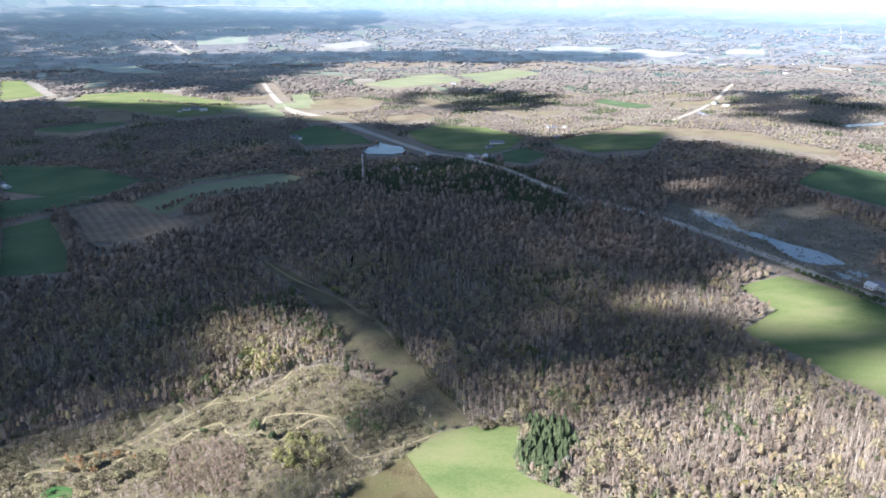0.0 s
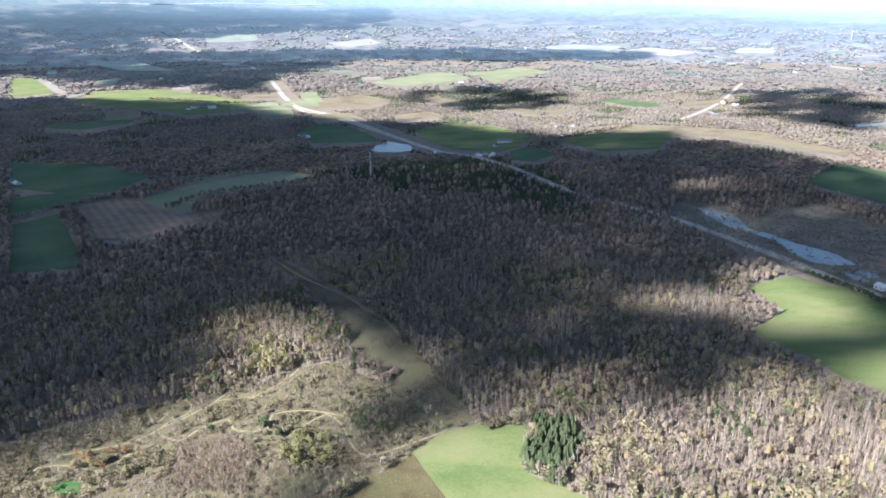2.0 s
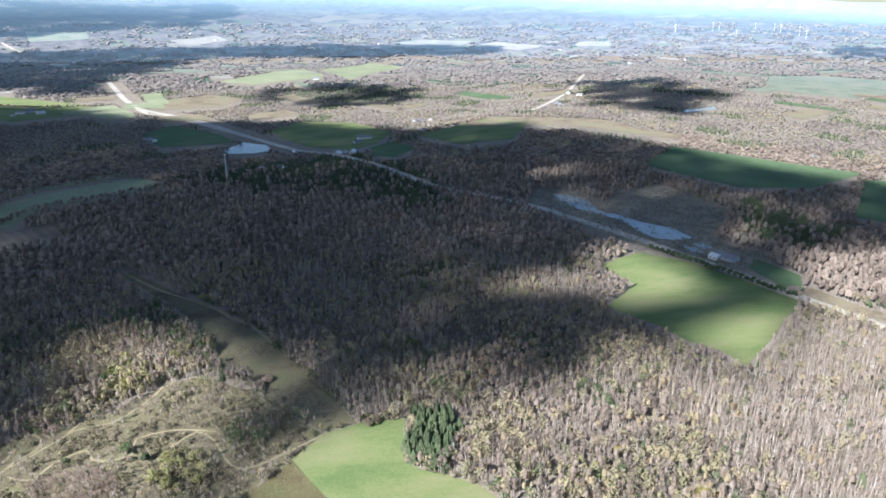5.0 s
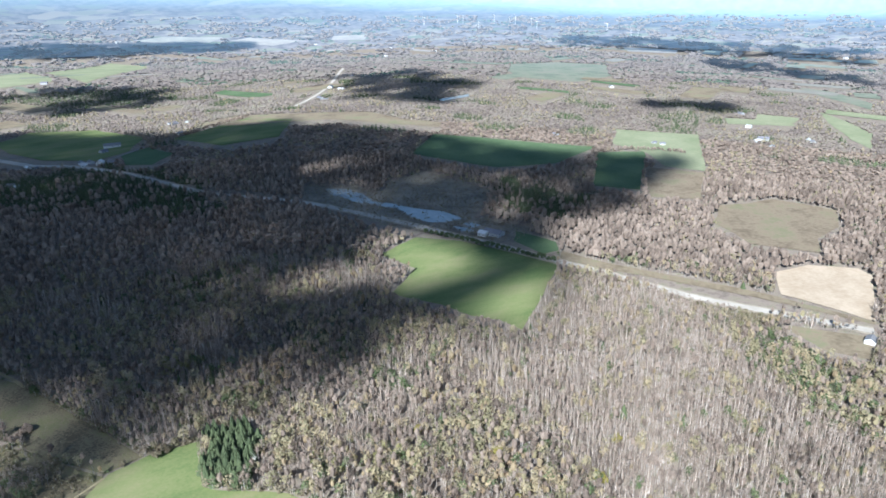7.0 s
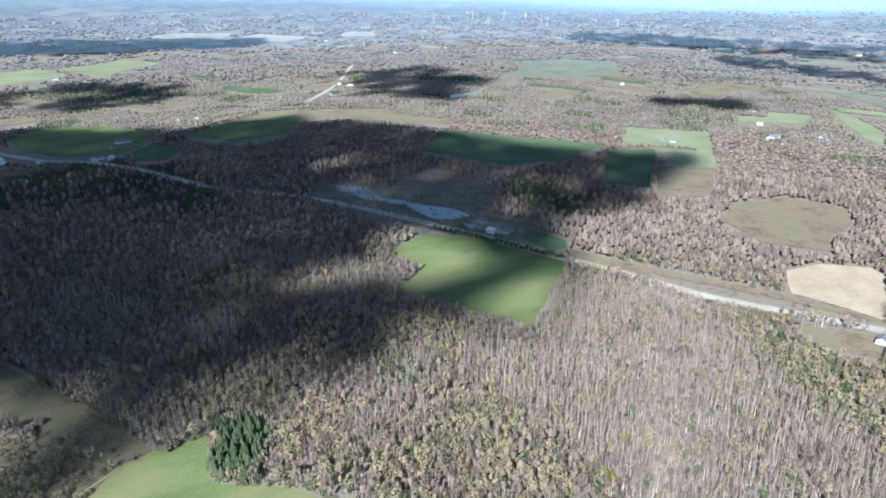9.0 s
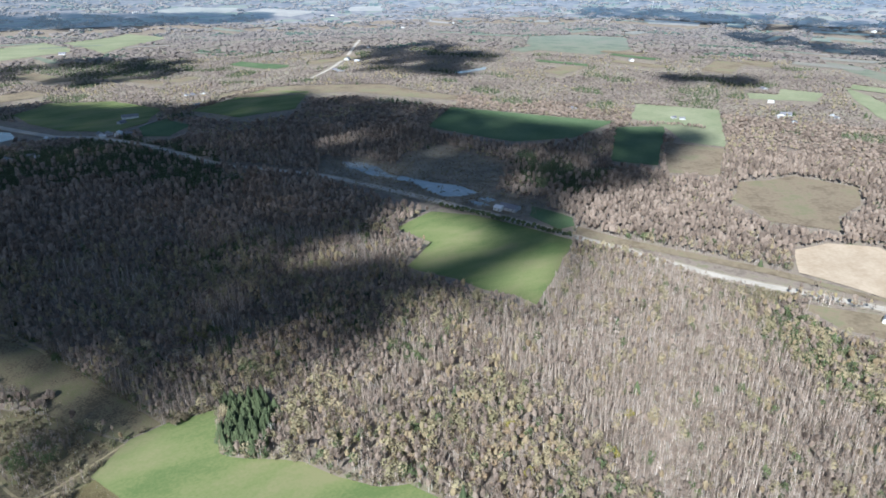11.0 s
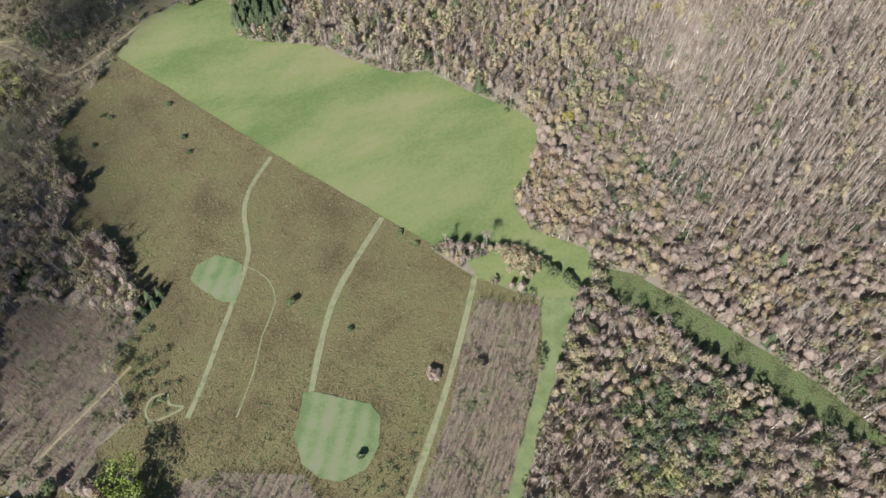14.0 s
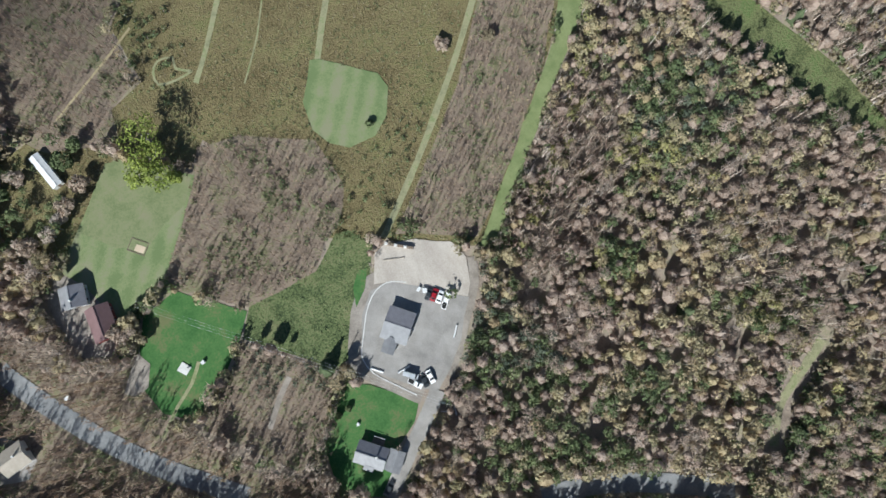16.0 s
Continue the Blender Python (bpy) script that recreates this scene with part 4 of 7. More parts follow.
farm(-24, 1122, 116, 8, 7, 3)
farm(-601, 1614, 153, 18, 10, 4)
farm(-588, 1634, 10, 20, 12, 4)
farm(-558, 1605, 47, 16, 10, 4)
farm(-606, 1585, 84, 9, 8, 3)
farm(-916, 2072, 121, 18, 11, 4)
farm(-950, 2283, 158, 14, 10, 4)
farm(-1514, 3074, 15, 20, 12, 4)
farm(-283, 1293, 52, 15, 9, 3.5)
farm(-269, 1277, 89, 10, 7, 3)
farm(-71, 1015, 126, 9, 8, 3)
farm(-44, 1016, 163, 9, 8, 3)
farm(-38, 1003, 20, 7, 6, 3)
farm(665, 1688, 57, 22, 12, 4)
farm(563, 1499, 94, 20, 11, 4)
farm(669, 1627, 131, 14, 10, 4)
farm(564, 1468, 168, 12, 9, 3)
farm(214, 1341, 25, 18, 10, 4)
farm(241, 1346, 62, 12, 8, 3)
farm(44, 1105, 99, 10, 8, 3)
farm(1073, 724, 136, 18, 11, 4)
farm(1053, 720, 173, 12, 9, 3)
farm(1034, 680, 30, 14, 9, 3)
farm(1248, 901, 67, 16, 10, 4)
farm(1153, 811, 104, 10, 8, 3)
farm(892, 784, 141, 9, 7, 3)
farm(886, 797, 178, 8, 6, 3)
farm(1134, 679, 35, 12, 8, 3)
farm(1128, 667, 72, 9, 7, 3)
farm(-621, 934, 109, 16, 9, 3.5)
farm(-608, 925, 146, 12, 8, 3)
farm(-1056, 3029, 3, 14, 9, 4)
farm(-980, 2983, 40, 12, 9, 4)
farm(-859, 2780, 77, 14, 10, 4)
farm(-1012, 3162, 114, 12, 9, 4)
farm(-1130, 3212, 151, 16, 10, 4)
farm(-912, 3079, 8, 12, 9, 4)
farm(53, 4025, 45, 26, 14, 5)
farm(103, 4137, 82, 26, 14, 5)
farm(-576, 3956, 119, 24, 12, 5)
farm(1228, 3284, 156, 22, 12, 4)
farm(896, 3319, 13, 20, 12, 4)
farm(-436, 3823, 50, 20, 12, 4)
farm(-1133, 4051, 87, 26, 12, 5)
farm(1527, 2846, 124, 18, 12, 4)
farm(1542, 2668, 161, 18, 10, 4)
farm(1469, 2940, 18, 16, 10, 4)
farm(801, 1862, 55, 18, 10, 4)
farm(1299, 2654, 92, 22, 12, 4)
farm(135, 2058, 129, 16, 10, 4)
farm(34, 2215, 166, 18, 11, 4)
farm(390, 3621, 23, 26, 14, 5)
farm(1276, 1306, 60, 16, 10, 4)
farm(772, 917, 97, 10, 8, 3)
farm(2733, 1546, 171, 20, 12, 4)

# ---- vehicles and clutter on the lot ----


def car(x, y, turn, paint, label, kind="car", long=4.6):
    e = base(kind if kind != "car" else "car", x, y, turn, 0.3)
    w, hood = 1.8, 0.92
    if kind == "pickup":
        prof = [(-.5, .35), (-.5, .98), (-.06, .98), (-.04, 1.65), (.17, 1.65), (.27, 1.05), (.49, .95), (.5, .4)]
    elif kind == "van":
        prof = [(-.5, .35), (-.5, 2.1), (.3, 2.1), (.4, 1.25), (.49, 1.1), (.5, .4)]
    else:
        prof = [(-.5, .35), (-.5, .9), (-.36, .98), (-.24, 1.42), (.1, 1.44), (.25, .98), (.46, .86), (.5, .4)]
    bm = bmesh.new()
    rows = []
    for s, inset in ((-1, 0), (1, 0)):
        rows.append([bm.verts.new((p * long, s * (w / 2 - (0.16 if q > 1.2 else 0)), q)) for p, q in prof])
    bm.faces.new(rows[0])
    bm.faces.new(rows[1][::-1])
    n = len(prof)
    for i in range(n):
        bm.faces.new((rows[0][i], rows[1][i], rows[1][(i + 1) % n], rows[0][(i + 1) % n]))
    bmesh.ops.recalc_face_normals(bm, faces=bm.faces[:])
    bmesh.ops.bevel(bm, geom=bm.edges[:], offset=0.06, segments=1, affect="EDGES")
    part("body", bm, paint, e)
    if kind == "pickup":
        glass = [((.17, 1.62), (.27, 1.06)), ((-.04, 1.6), (-.055, 1.05))]
        part("bed", box(bmesh.new(), long * 0.38, 1.45, 0.05, -long * 0.285, 0, 0.97), RUBBER, e)
    elif kind == "van":
        glass = [((.3, 2.05), (.4, 1.28))]
    else:
        glass = [((.1, 1.42), (.25, 1.0)), ((-.24, 1.4), (-.36, 1.0))]
    for (a, za), (b, zb) in glass:
        bm = bmesh.new()
        sgn = 1 if b > a else -1
        q = [(a * long + sgn * .03, -.62, za), (a * long + sgn * .03, .62, za), (b * long + sgn * .03, .78, zb), (b * long + sgn * .03, -.78, zb)]
        bm.faces.new([bm.verts.new((p[0], p[1], p[2] + 0.03)) for p in q])
        bmesh.ops.solidify(bm, geom=bm.faces[:], thickness=0.03)
        part("windscreen" if sgn > 0 else "rear_window", bm, GLASS, e)
    for s in (1, -1):
        part("side_window", box(bmesh.new(), long * .22, .03, .36, long * .03, s * (w / 2 - .1), 1.02), GLASS, e)
        for f in (-.31, .31):
            wheel = part("wheel", rod(bmesh.new(), (f * long, s * .72, .33), (f * long, s * .93, .33), .33, n=12), RUBBER, e)
            part("rim", rod(bmesh.new(), (f * long, s * .92, .33), (f * long, s * .95, .33), .19, n=8), CHROME, wheel)
        part("headlight", box(bmesh.new(), .06, .32, .14, long * .5, s * .6, .66), CHROME, e)
        part("tail_light", box(bmesh.new(), .06, .25, .14, -long * .5, s * .65, .72), SIDING_RED, e)
    tagged(e, label, "car" if kind == "car" else kind, "vehicles on the gravel lot")


PAINT_RED = flat("red_car_paint", (0.25, 0.012, 0.02), 0.3)
PAINT_WHITE = flat("white_car_paint", (0.8, 0.8, 0.8), 0.3)
PAINT_DARK = flat("dark_car_paint", (0.03, 0.035, 0.04), 0.3)
PAINT_SILVER = flat("silver_car_paint", (0.42, 0.44, 0.46), 0.3)
ROW = 43.9
car(1.6, 14.0, ROW, PAINT_DARK, "dark car parked in the row by the dirt pad", "car", 4.3)
car(3.2, 13.0, ROW, PAINT_RED, "dark red car parked in the row")
car(4.6, 11.5, ROW, PAINT_WHITE, "white car parked in the row by the dirt pad")
car(5.8, 9.4, ROW, PAINT_WHITE, "white pickup parked at the end of the row", "pickup", 5.7)
car(-9.7, -11.0, -87.6, PAINT_WHITE, "white car with dark windows by the drive", "car", 4.6)
car(-12.0, -11.4, -93.4, PAINT_DARK, "dark car beside the white one", "car", 4.4)
car(-15.4, -7.7, -41.7, PAINT_SILVER, "pale silver van at the edge of the lot", "van", 5.2)
car(-15.2, -10.7, -51.8, PAINT_WHITE, "white pickup at the edge of the lot", "pickup", 5.2)
car(-37.0, -37.3, 35.6, PAINT_DARK, "dark car beside the garage", "car", 4.5)


def pipe(x, y, turn, length, label):
    e = base("pipe", x, y, turn, 0.3)
    part("tube", rod(bmesh.new(), (-length / 2, 0, .3), (length / 2, 0, .3), .3, n=12), WHITE, e)
    for s in (1, -1):
        part("collar", rod(bmesh.new(), (s * length / 2 - .12, 0, .3), (s * length / 2 + .12, 0, .3), .35, n=12), STEEL, e)
    tagged(e, label, "pipe", "white pipes on the lot")


pipe(-24.8, -1.4, -43.8, 4.2, "white culvert pipe lying at the lot's rim")
pipe(-16.7, -5.0, 3.8, 4.2, "white culvert pipe lying on the gravel")
pipe(4.2, -1.2, 50.0, 4.2, "white culvert pipe lying by the wood")


def crate(x, y, turn, sx, sy, sz, material, label, name="crate", z=0.3):
    e = base(name, x, y, turn, z)
    part("case", box(bmesh.new(), sx, sy, sz, bevel=0.04), material, e)
    part("lid", box(bmesh.new(), sx + .08, sy + .08, .08, 0, 0, sz + .004), material, e)
    tagged(e, label, name.replace("_", " "))


crate(-0.8, 16.9, 30, 1.6, 1.0, .9, WHITE, "small white crate by the parked cars")
crate(0.9, 15.6, 70, 1.5, 1.5, 1.1, WHITE, "white box trailer beside the dark car", "box_trailer")
crate(-75.9, 26.1, 15, 1.2, 1.0, 1.0, WHITE, "white bin standing on the lawn", "bin", 0.2)
crate(-37.9, -14.6, 0, .9, .9, .8, WHITE, "white pot on the lawn", "pot", 0.2)
crate(-120.9, 34.7, 20, 1.4, 1.1, 1.2, WHITE, "white box at the roadside", "box", 0.05)

slabo = base("concrete_slab", -82.5, 26.9, -54.9, 0.2)
part("pad", box(bmesh.new(), 3.6, 3.2, .35, bevel=.05), CONCRETE, slabo)
part("well_cap", rod(bmesh.new(), (1.1, 1.1, .35), (1.1, 1.1, .9), .28, n=10), PAINT_DARK, slabo)
tagged(slabo, "pale concrete slab with a dark well cap on the lawn", "slab")

pit = base("sand_pit", -80.7, 71.5, -44.9, 0.2)
part("sand", box(bmesh.new(), 3.4, 2.4, .12, 0.9, -0.5, 0), FIELD_TAN, pit)
part("turf", box(bmesh.new(), 6.2, 4.2, .06, 0, 0, 0), LAWN_PALE, pit)
for s in (1, -1):
    part("timber", box(bmesh.new(), 6.4, .18, .22, 0, s * 2.2, 0), DARKWOOD, pit)
    part("timber", box(bmesh.new(), .18, 4.2, .22, s * 3.1, 0, 0), DARKWOOD, pit)
tagged(pit, "timber-framed sand pit in the striped lawn", "sand pit")

wallo = base("retaining_wall", -0.5, 33.2, -35.2, 0.3)
for i in range(9):
    part("block", box(bmesh.new(), 1.05, .9, 1.3, -4.4 + i * 1.1, 0, 0, bevel=.08), DARKWOOD if i % 3 else CONCRETE, wallo)
tagged(wallo, "dark row of stacked blocks at the dirt pad's rim", "retaining wall")
beam = base("timber_beam", -4.0, 29.9, -18.1, 0.36)
part("beam", box(bmesh.new(), 7.2, .3, .3, bevel=.03), ROOF_TAN, beam)
tagged(beam, "long pale timber lying on the dirt", "timber")

junk = random.Random(5)
JX, JY = -9.7, -22.3
for i in range(14):
    e = base("scrap_plank", JX + junk.uniform(-3, 3), JY + junk.uniform(-2.5, 2.5), junk.uniform(0, 180), 0.05)
    part("plank", box(bmesh.new(), junk.uniform(1.0, 3.0), junk.uniform(.25, .7), .25, bevel=.02), (WHITE, STEEL, DARKWOOD)[i % 3], e)
    tagged(e, ("white", "grey metal", "dark wooden")[i % 3] + " scrap piece heaped beside the drive", "scrap", "scrap heap beside the drive")

# ---- poles, mast and turbines ----


def utility_pole(x, y, turn):
    e = base("utility_pole", x, y, turn)
    part("shaft", rod(bmesh.new(), (0, 0, -.5), (0, 0, 10), .16, .11, 8), DARKWOOD, e)
    part("crossarm", box(bmesh.new(), 2.2, .12, .14, 0, 0, 9.3), DARKWOOD, e)
    for px in (-.95, 0, .95):
        part("insulator", rod(bmesh.new(), (px, 0, 9.44), (px, 0, 9.68), .05, n=6), CONCRETE, e)
    tagged(e, "brown wooden utility pole with one crossarm", "utility pole", "utility poles")


POLES = [(-85.4, 51.6), (-35.6, 4.5), (-6.9, -21.6)]
for px, py in POLES:
    utility_pole(px, py, math.degrees(math.atan2(POLES[1][1] - POLES[0][1], POLES[1][0] - POLES[0][0])) + 90)
for (x0, y0), (x1, y1) in zip(POLES, POLES[1:]):
    d = Vector((x1 - x0, y1 - y0, 0)).normalized()
    for off in (-.95, 0, .95):
        bm = bmesh.new()
        last = None
        for i in range(13):
            t = i / 12
            p = (x0 + (x1 - x0) * t - d.y * off, y0 + (y1 - y0) * t + d.x * off, 9.7 - 4 * 1.1 * t * (1 - t))
            if last:
                rod(bm, last, p, .018, n=4)
            last = p
        tagged(link("power_line", bm, STEEL), "thin grey power line sagging between poles", "power line", "power lines")


def mast(x, y, tall):
    e = base("telecom_mast", x, y)
    legs = [(1.5 * math.cos(a), 1.5 * math.sin(a)) for a in (0.3, 2.4, 4.5)]
    for lx, ly in legs:
        part("leg", rod(bmesh.new(), (lx, ly, -.5), (lx * .3, ly * .3, tall), .24, n=6), WHITE, e)
    n = 12
    for i in range(n):
        bm = bmesh.new()
        for k in range(3):
            f0, f1 = 1 - .7 * i / n, 1 - .7 * (i + 1) / n
            a, b = legs[k], legs[(k + 1) % 3]
            rod(bm, (a[0] * f0, a[1] * f0, tall * i / n), (b[0] * f1, b[1] * f1, tall * (i + 1) / n), .1, n=4)
            rod(bm, (a[0] * f0, a[1] * f0, tall * i / n), (b[0] * f0, b[1] * f0, tall * i / n), .06, n=4)
        part("bracing", bm, WHITE, e)
    for k in range(6):
        a = k * math.pi / 3
        part("antenna", box(bmesh.new(), .35, .5, 2.4, 1.6 * math.cos(a), 1.6 * math.sin(a), tall - 3 - 6 * (k % 2), 0), WHITE, e)
    tagged(e, "grey steel lattice telecom mast with white antennas", "mast")


mast(-112.0, 936.1, 40)


def turbine(x, y, turn, spin, tall=36.0):
    e = base("wind_turbine", x, y, turn)
    part("tower", rod(bmesh.new(), (0, 0, -3), (0, 0, tall), 1.3, 0.8, 12), WHITE, e)
    part("nacelle", box(bmesh.new(), 3, 8, 3, 0, 0, tall, bevel=.5), WHITE, e)
    part("hub", rod(bmesh.new(), (0, -4, tall + 1.5), (0, -6, tall + 1.5), 1.5, .6, 10), WHITE, e)
    for k in range(3):
        a = radians(spin + 120 * k)
        c, s = math.sin(a), math.cos(a)
        bm = bmesh.new()
        slab(bm, [(c * 1 - s * .6, -5, tall + 1.5 + s * 1 + c * .6), (c * 8 - s * 1.5, -5, tall + 1.5 + s * 8 + c * 1.5), (c * 32, -5.3, tall + 1.5 + s * 32),
                  (c * 8 + s * 1.3, -5, tall + 1.5 + s * 8 - c * 1.3)], .35)
        bmesh.ops.recalc_face_normals(bm, faces=bm.faces[:])
        part("blade", bm, WHITE, e)
    tagged(e, "white three-bladed wind turbine on the far ridge", "wind turbine", "wind farm on the far ridge")


for i, (tx, ty) in enumerate([(1949, 3484), (2134, 3430), (2160, 3412), (2124, 3201), (2308, 3319), (2362, 3242), (2388, 3226), (2416, 3119), (2376, 3017), (2559, 2513), (2583, 2490), (2609, 2732)]):
    turbine(tx, ty, 200 + 13 * (i % 3), 17 + 41 * i)

# ---- trees that stand by themselves ----
tree_rng = np.random.default_rng(11)


def crown_mesh(name, lobes, leaf, count, material, parent):
    """Leaf clumps gathered into rounded lobes: (x, y, z, radius) each."""
    tris = []
    for lx, ly, lz, lr in lobes:
        d = tree_rng.normal(size=(count, 3))
        d /= np.linalg.norm(d, axis=1)[:, None]
        c = np.array([lx, ly, lz]) + d * lr * tree_rng.uniform(.6, 1.05, (count, 1)) * np.array([1, 1, .85])
        n = d + tree_rng.normal(size=(count, 3)) * .4
        u = np.cross(n, tree_rng.normal(size=(count, 3)))
        u /= np.linalg.norm(u, axis=1)[:, None]
        w = np.cross(n, u)
        w /= np.linalg.norm(w, axis=1)[:, None]
        s = leaf * tree_rng.uniform(.6, 1.3, (count, 1))
        tris.append(np.stack([c + u * s, c - u * s * .6 + w * s * .8, c - u * s * .6 - w * s * .8], 1))
    v = np.vstack(tris).reshape(-1, 3)
    ob = mesh_np(name, v, np.arange(len(v)).reshape(-1, 3), [material], tint=np.full(len(v), tree_rng.uniform(0, 1)))
    ob.parent = parent
    return ob


def broad_tree(x, y, tall, wide, material, label, name="tree", bare=False):
    e = base(name, x, y, float(tree_rng.uniform(0, 360)))
    bm = bmesh.new()
    rod(bm, (0, 0, -.4), (0, 0, tall * .55), .06 + tall * .018, .03 + tall * .008, 7)
    part("trunk", bm, BARK, e)
    lobes = [(0, 0, tall * .72, wide * .36)]
    for k in range(7):
        a = k * 2 * math.pi / 7 + tree_rng.uniform(-.4, .4)
        r, z = wide * .33 * tree_rng.uniform(.8, 1.15), tall * tree_rng.uniform(.38, .78)
        lobes.append((r * math.cos(a), r * math.sin(a), z, wide * tree_rng.uniform(.18, .27)))
        part("limb", rod(bmesh.new(), (0, 0, tall * .3), (r * math.cos(a), r * math.sin(a), z), .05 + tall * .006, .03, 5), BARK, e)
    crown_mesh("crown", lobes, .46 if not bare else .28, 95, material, e)
    tagged(e, label, "tree" if tall > 3.5 else "bush")
    return e


def pine(x, y, tall, wide, label, material=NEEDLE):
    e = base("conifer", x, y, float(tree_rng.uniform(0, 360)))
    part("trunk", rod(bmesh.new(), (0, 0, -.4), (0, 0, tall * .95), .22, .03, 7), BARK, e)
    tris = []
    tiers = 12
    for i in range(tiers):
        f = i / tiers
        z, r = tall * (.08 + .88 * f), wide * .5 * (1 - f) ** .8 + .2
        for k in range(17):
            a = tree_rng.uniform(0, 6.283)
            rr = r * tree_rng.uniform(.75, 1.15)
            c, s = math.cos(a), math.sin(a)
            for w, dz in ((.36, tree_rng.uniform(-.2, .3)), (-.36, tree_rng.uniform(-.4, .1))):
                tris.append([(c * .1, s * .1, z + .5), (rr * c - w * s * rr, rr * s + w * c * rr, z - .12 * rr + dz), (rr * c * 1.02, rr * s * 1.02, z - .3 * rr)])
    v = np.array(tris).reshape(-1, 3)
    ob = mesh_np("needles", v, np.arange(len(v)).reshape(-1, 3), [material], tint=np.full(len(v), tree_rng.uniform(0, 1)))
    ob.parent = e
    tagged(e, label, "conifer")


broad_tree(-63.0, 95.2, 16, 13, LIMELEAF, "tall yellow-green tree in full leaf by the lawn", "tree")
broad_tree(-62.2, 103.3, 17, 13, LIMELEAF, "tall yellow-green tree in full leaf by the lawn", "tree")
broad_tree(-62.3, 87.8, 13, 10, LIMELEAF, "tall yellow-green tree in full leaf by the lawn", "tree")
broad_tree(-58.9, 87.0, 7, 5, LIMELEAF, "tall yellow-green tree in full leaf by the lawn", "tree")
broad_tree(-69.4, 92.1, 13, 10, LIMELEAF, "tall yellow-green tree in full leaf by the lawn", "tree")
broad_tree(93.3, 122.2, 6, 6, AUTUMN, "tan autumn tree in a clump at the field end", "tree")
broad_tree(96.8, 119.2, 7, 7, AUTUMN, "tan autumn tree in a clump at the field end", "tree")
broad_tree(99.8, 115.3, 6, 6, AUTUMN, "tan autumn tree in a clump at the field end", "tree")
broad_tree(92.0, 126.9, 5, 5, AUTUMN, "tan autumn tree in a clump at the field end", "tree")
broad_tree(95.7, 112.9, 5, 6, AUTUMN, "tan autumn tree in a clump at the field end", "tree")
broad_tree(105.8, 107.8, 5, 5, GREENLEAF, "grey-green tree in a clump at the field end", "tree")
broad_tree(108.6, 102.5, 5, 5, GREENLEAF, "grey-green tree in a clump at the field end", "tree")
broad_tree(104.8, 112.7, 4.5, 4, GREENLEAF, "grey-green tree in a clump at the field end", "tree")
broad_tree(109.6, 99.1, 4, 4, GREENLEAF, "grey-green tree in a clump at the field end", "tree")
broad_tree(8.1, 143.1, 4, 3.2, GREENLEAF, "dark bush alone in the meadow", "bush")
broad_tree(8.4, 76.1, 3, 2.6, GREENLEAF, "dark bush on the mown patch", "bush")
broad_tree(59.7, 86.4, 4.5, 4, BUSH, "brown bush in the thicket", "bush")
broad_tree(43.4, 91.3, 3.5, 5, TWIG, "low bare brown bush in the meadow", "bush")
pine(-43.6, 165.4, 7, 3.6, "small dark conifer at the meadow edge")
pine(-40.0, 170.1, 7.5, 3.6, "small dark conifer at the meadow edge")
pine(-36.0, 170.0, 6, 3.6, "small dark conifer at the meadow edge")
pine(-46.6, 164.1, 4.5, 3.6, "small dark conifer at the meadow edge")
pine(-39.2, 166.8, 5, 3.6, "small dark conifer at the meadow edge")
broad_tree(-35.8, 279.3, 1.6, 2.2, GREENLEAF, "low dark bush dotted in the meadow", "bush")
broad_tree(-32.7, 276.6, 1.6, 2.2, GREENLEAF, "low dark bush dotted in the meadow", "bush")
broad_tree(-43.3, 262.2, 1.6, 2.2, GREENLEAF, "low dark bush dotted in the meadow", "bush")
broad_tree(-6.0, 273.0, 1.6, 2.2, GREENLEAF, "low dark bush dotted in the meadow", "bush")
broad_tree(-5.3, 248.6, 1.6, 2.2, GREENLEAF, "low dark bush dotted in the meadow", "bush")
broad_tree(24.0, 122.3, 1.6, 2.2, GREENLEAF, "low dark bush dotted in the meadow", "bush")
broad_tree(60.1, 154.6, 1.6, 2.2, GREENLEAF, "low dark bush dotted in the meadow", "bush")
broad_tree(63.2, 146.1, 1.6, 2.2, GREENLEAF, "low dark bush dotted in the meadow", "bush")
broad_tree(135.1, 195.8, 1.6, 2.2, GREENLEAF, "low dark bush dotted in the meadow", "bush")
broad_tree(-5.8, 238.5, 1.6, 2.2, GREENLEAF, "low dark bush dotted in the meadow", "bush")
pine(45.8, 316.8, 11.4, 6.0, "tall dark green pine at the wood edge")
pine(48.5, 308.5, 12.6, 6.0, "tall dark green pine at the wood edge")
pine(52.6, 304.7, 11.8, 6.0, "tall dark green pine at the wood edge")
pine(57.4, 302.5, 12.8, 6.0, "tall dark green pine at the wood edge")
pine(49.2, 327.1, 12.9, 6.0, "tall dark green pine at the wood edge")
pine(53.6, 319.4, 10.6, 6.0, "tall dark green pine at the wood edge")
pine(58.9, 317.0, 10.5, 6.0, "tall dark green pine at the wood edge")
pine(63.7, 312.1, 13.8, 6.0, "tall dark green pine at the wood edge")
pine(53.4, 335.2, 11.4, 6.0, "tall dark green pine at the wood edge")
pine(59.5, 332.6, 11.4, 6.0, "tall dark green pine at the wood edge")
pine(65.1, 327.4, 14.4, 6.0, "tall dark green pine at the wood edge")
pine(67.1, 319.7, 12.3, 6.0, "tall dark green pine at the wood edge")
pine(53.0, 296.4, 13.8, 6.0, "tall dark green pine at the wood edge")
pine(58.7, 295.6, 12.3, 6.0, "tall dark green pine at the wood edge")
broad_tree(28.1, 345.4, 5, 5, BUSH, "brown shrub at the field corner", "bush")
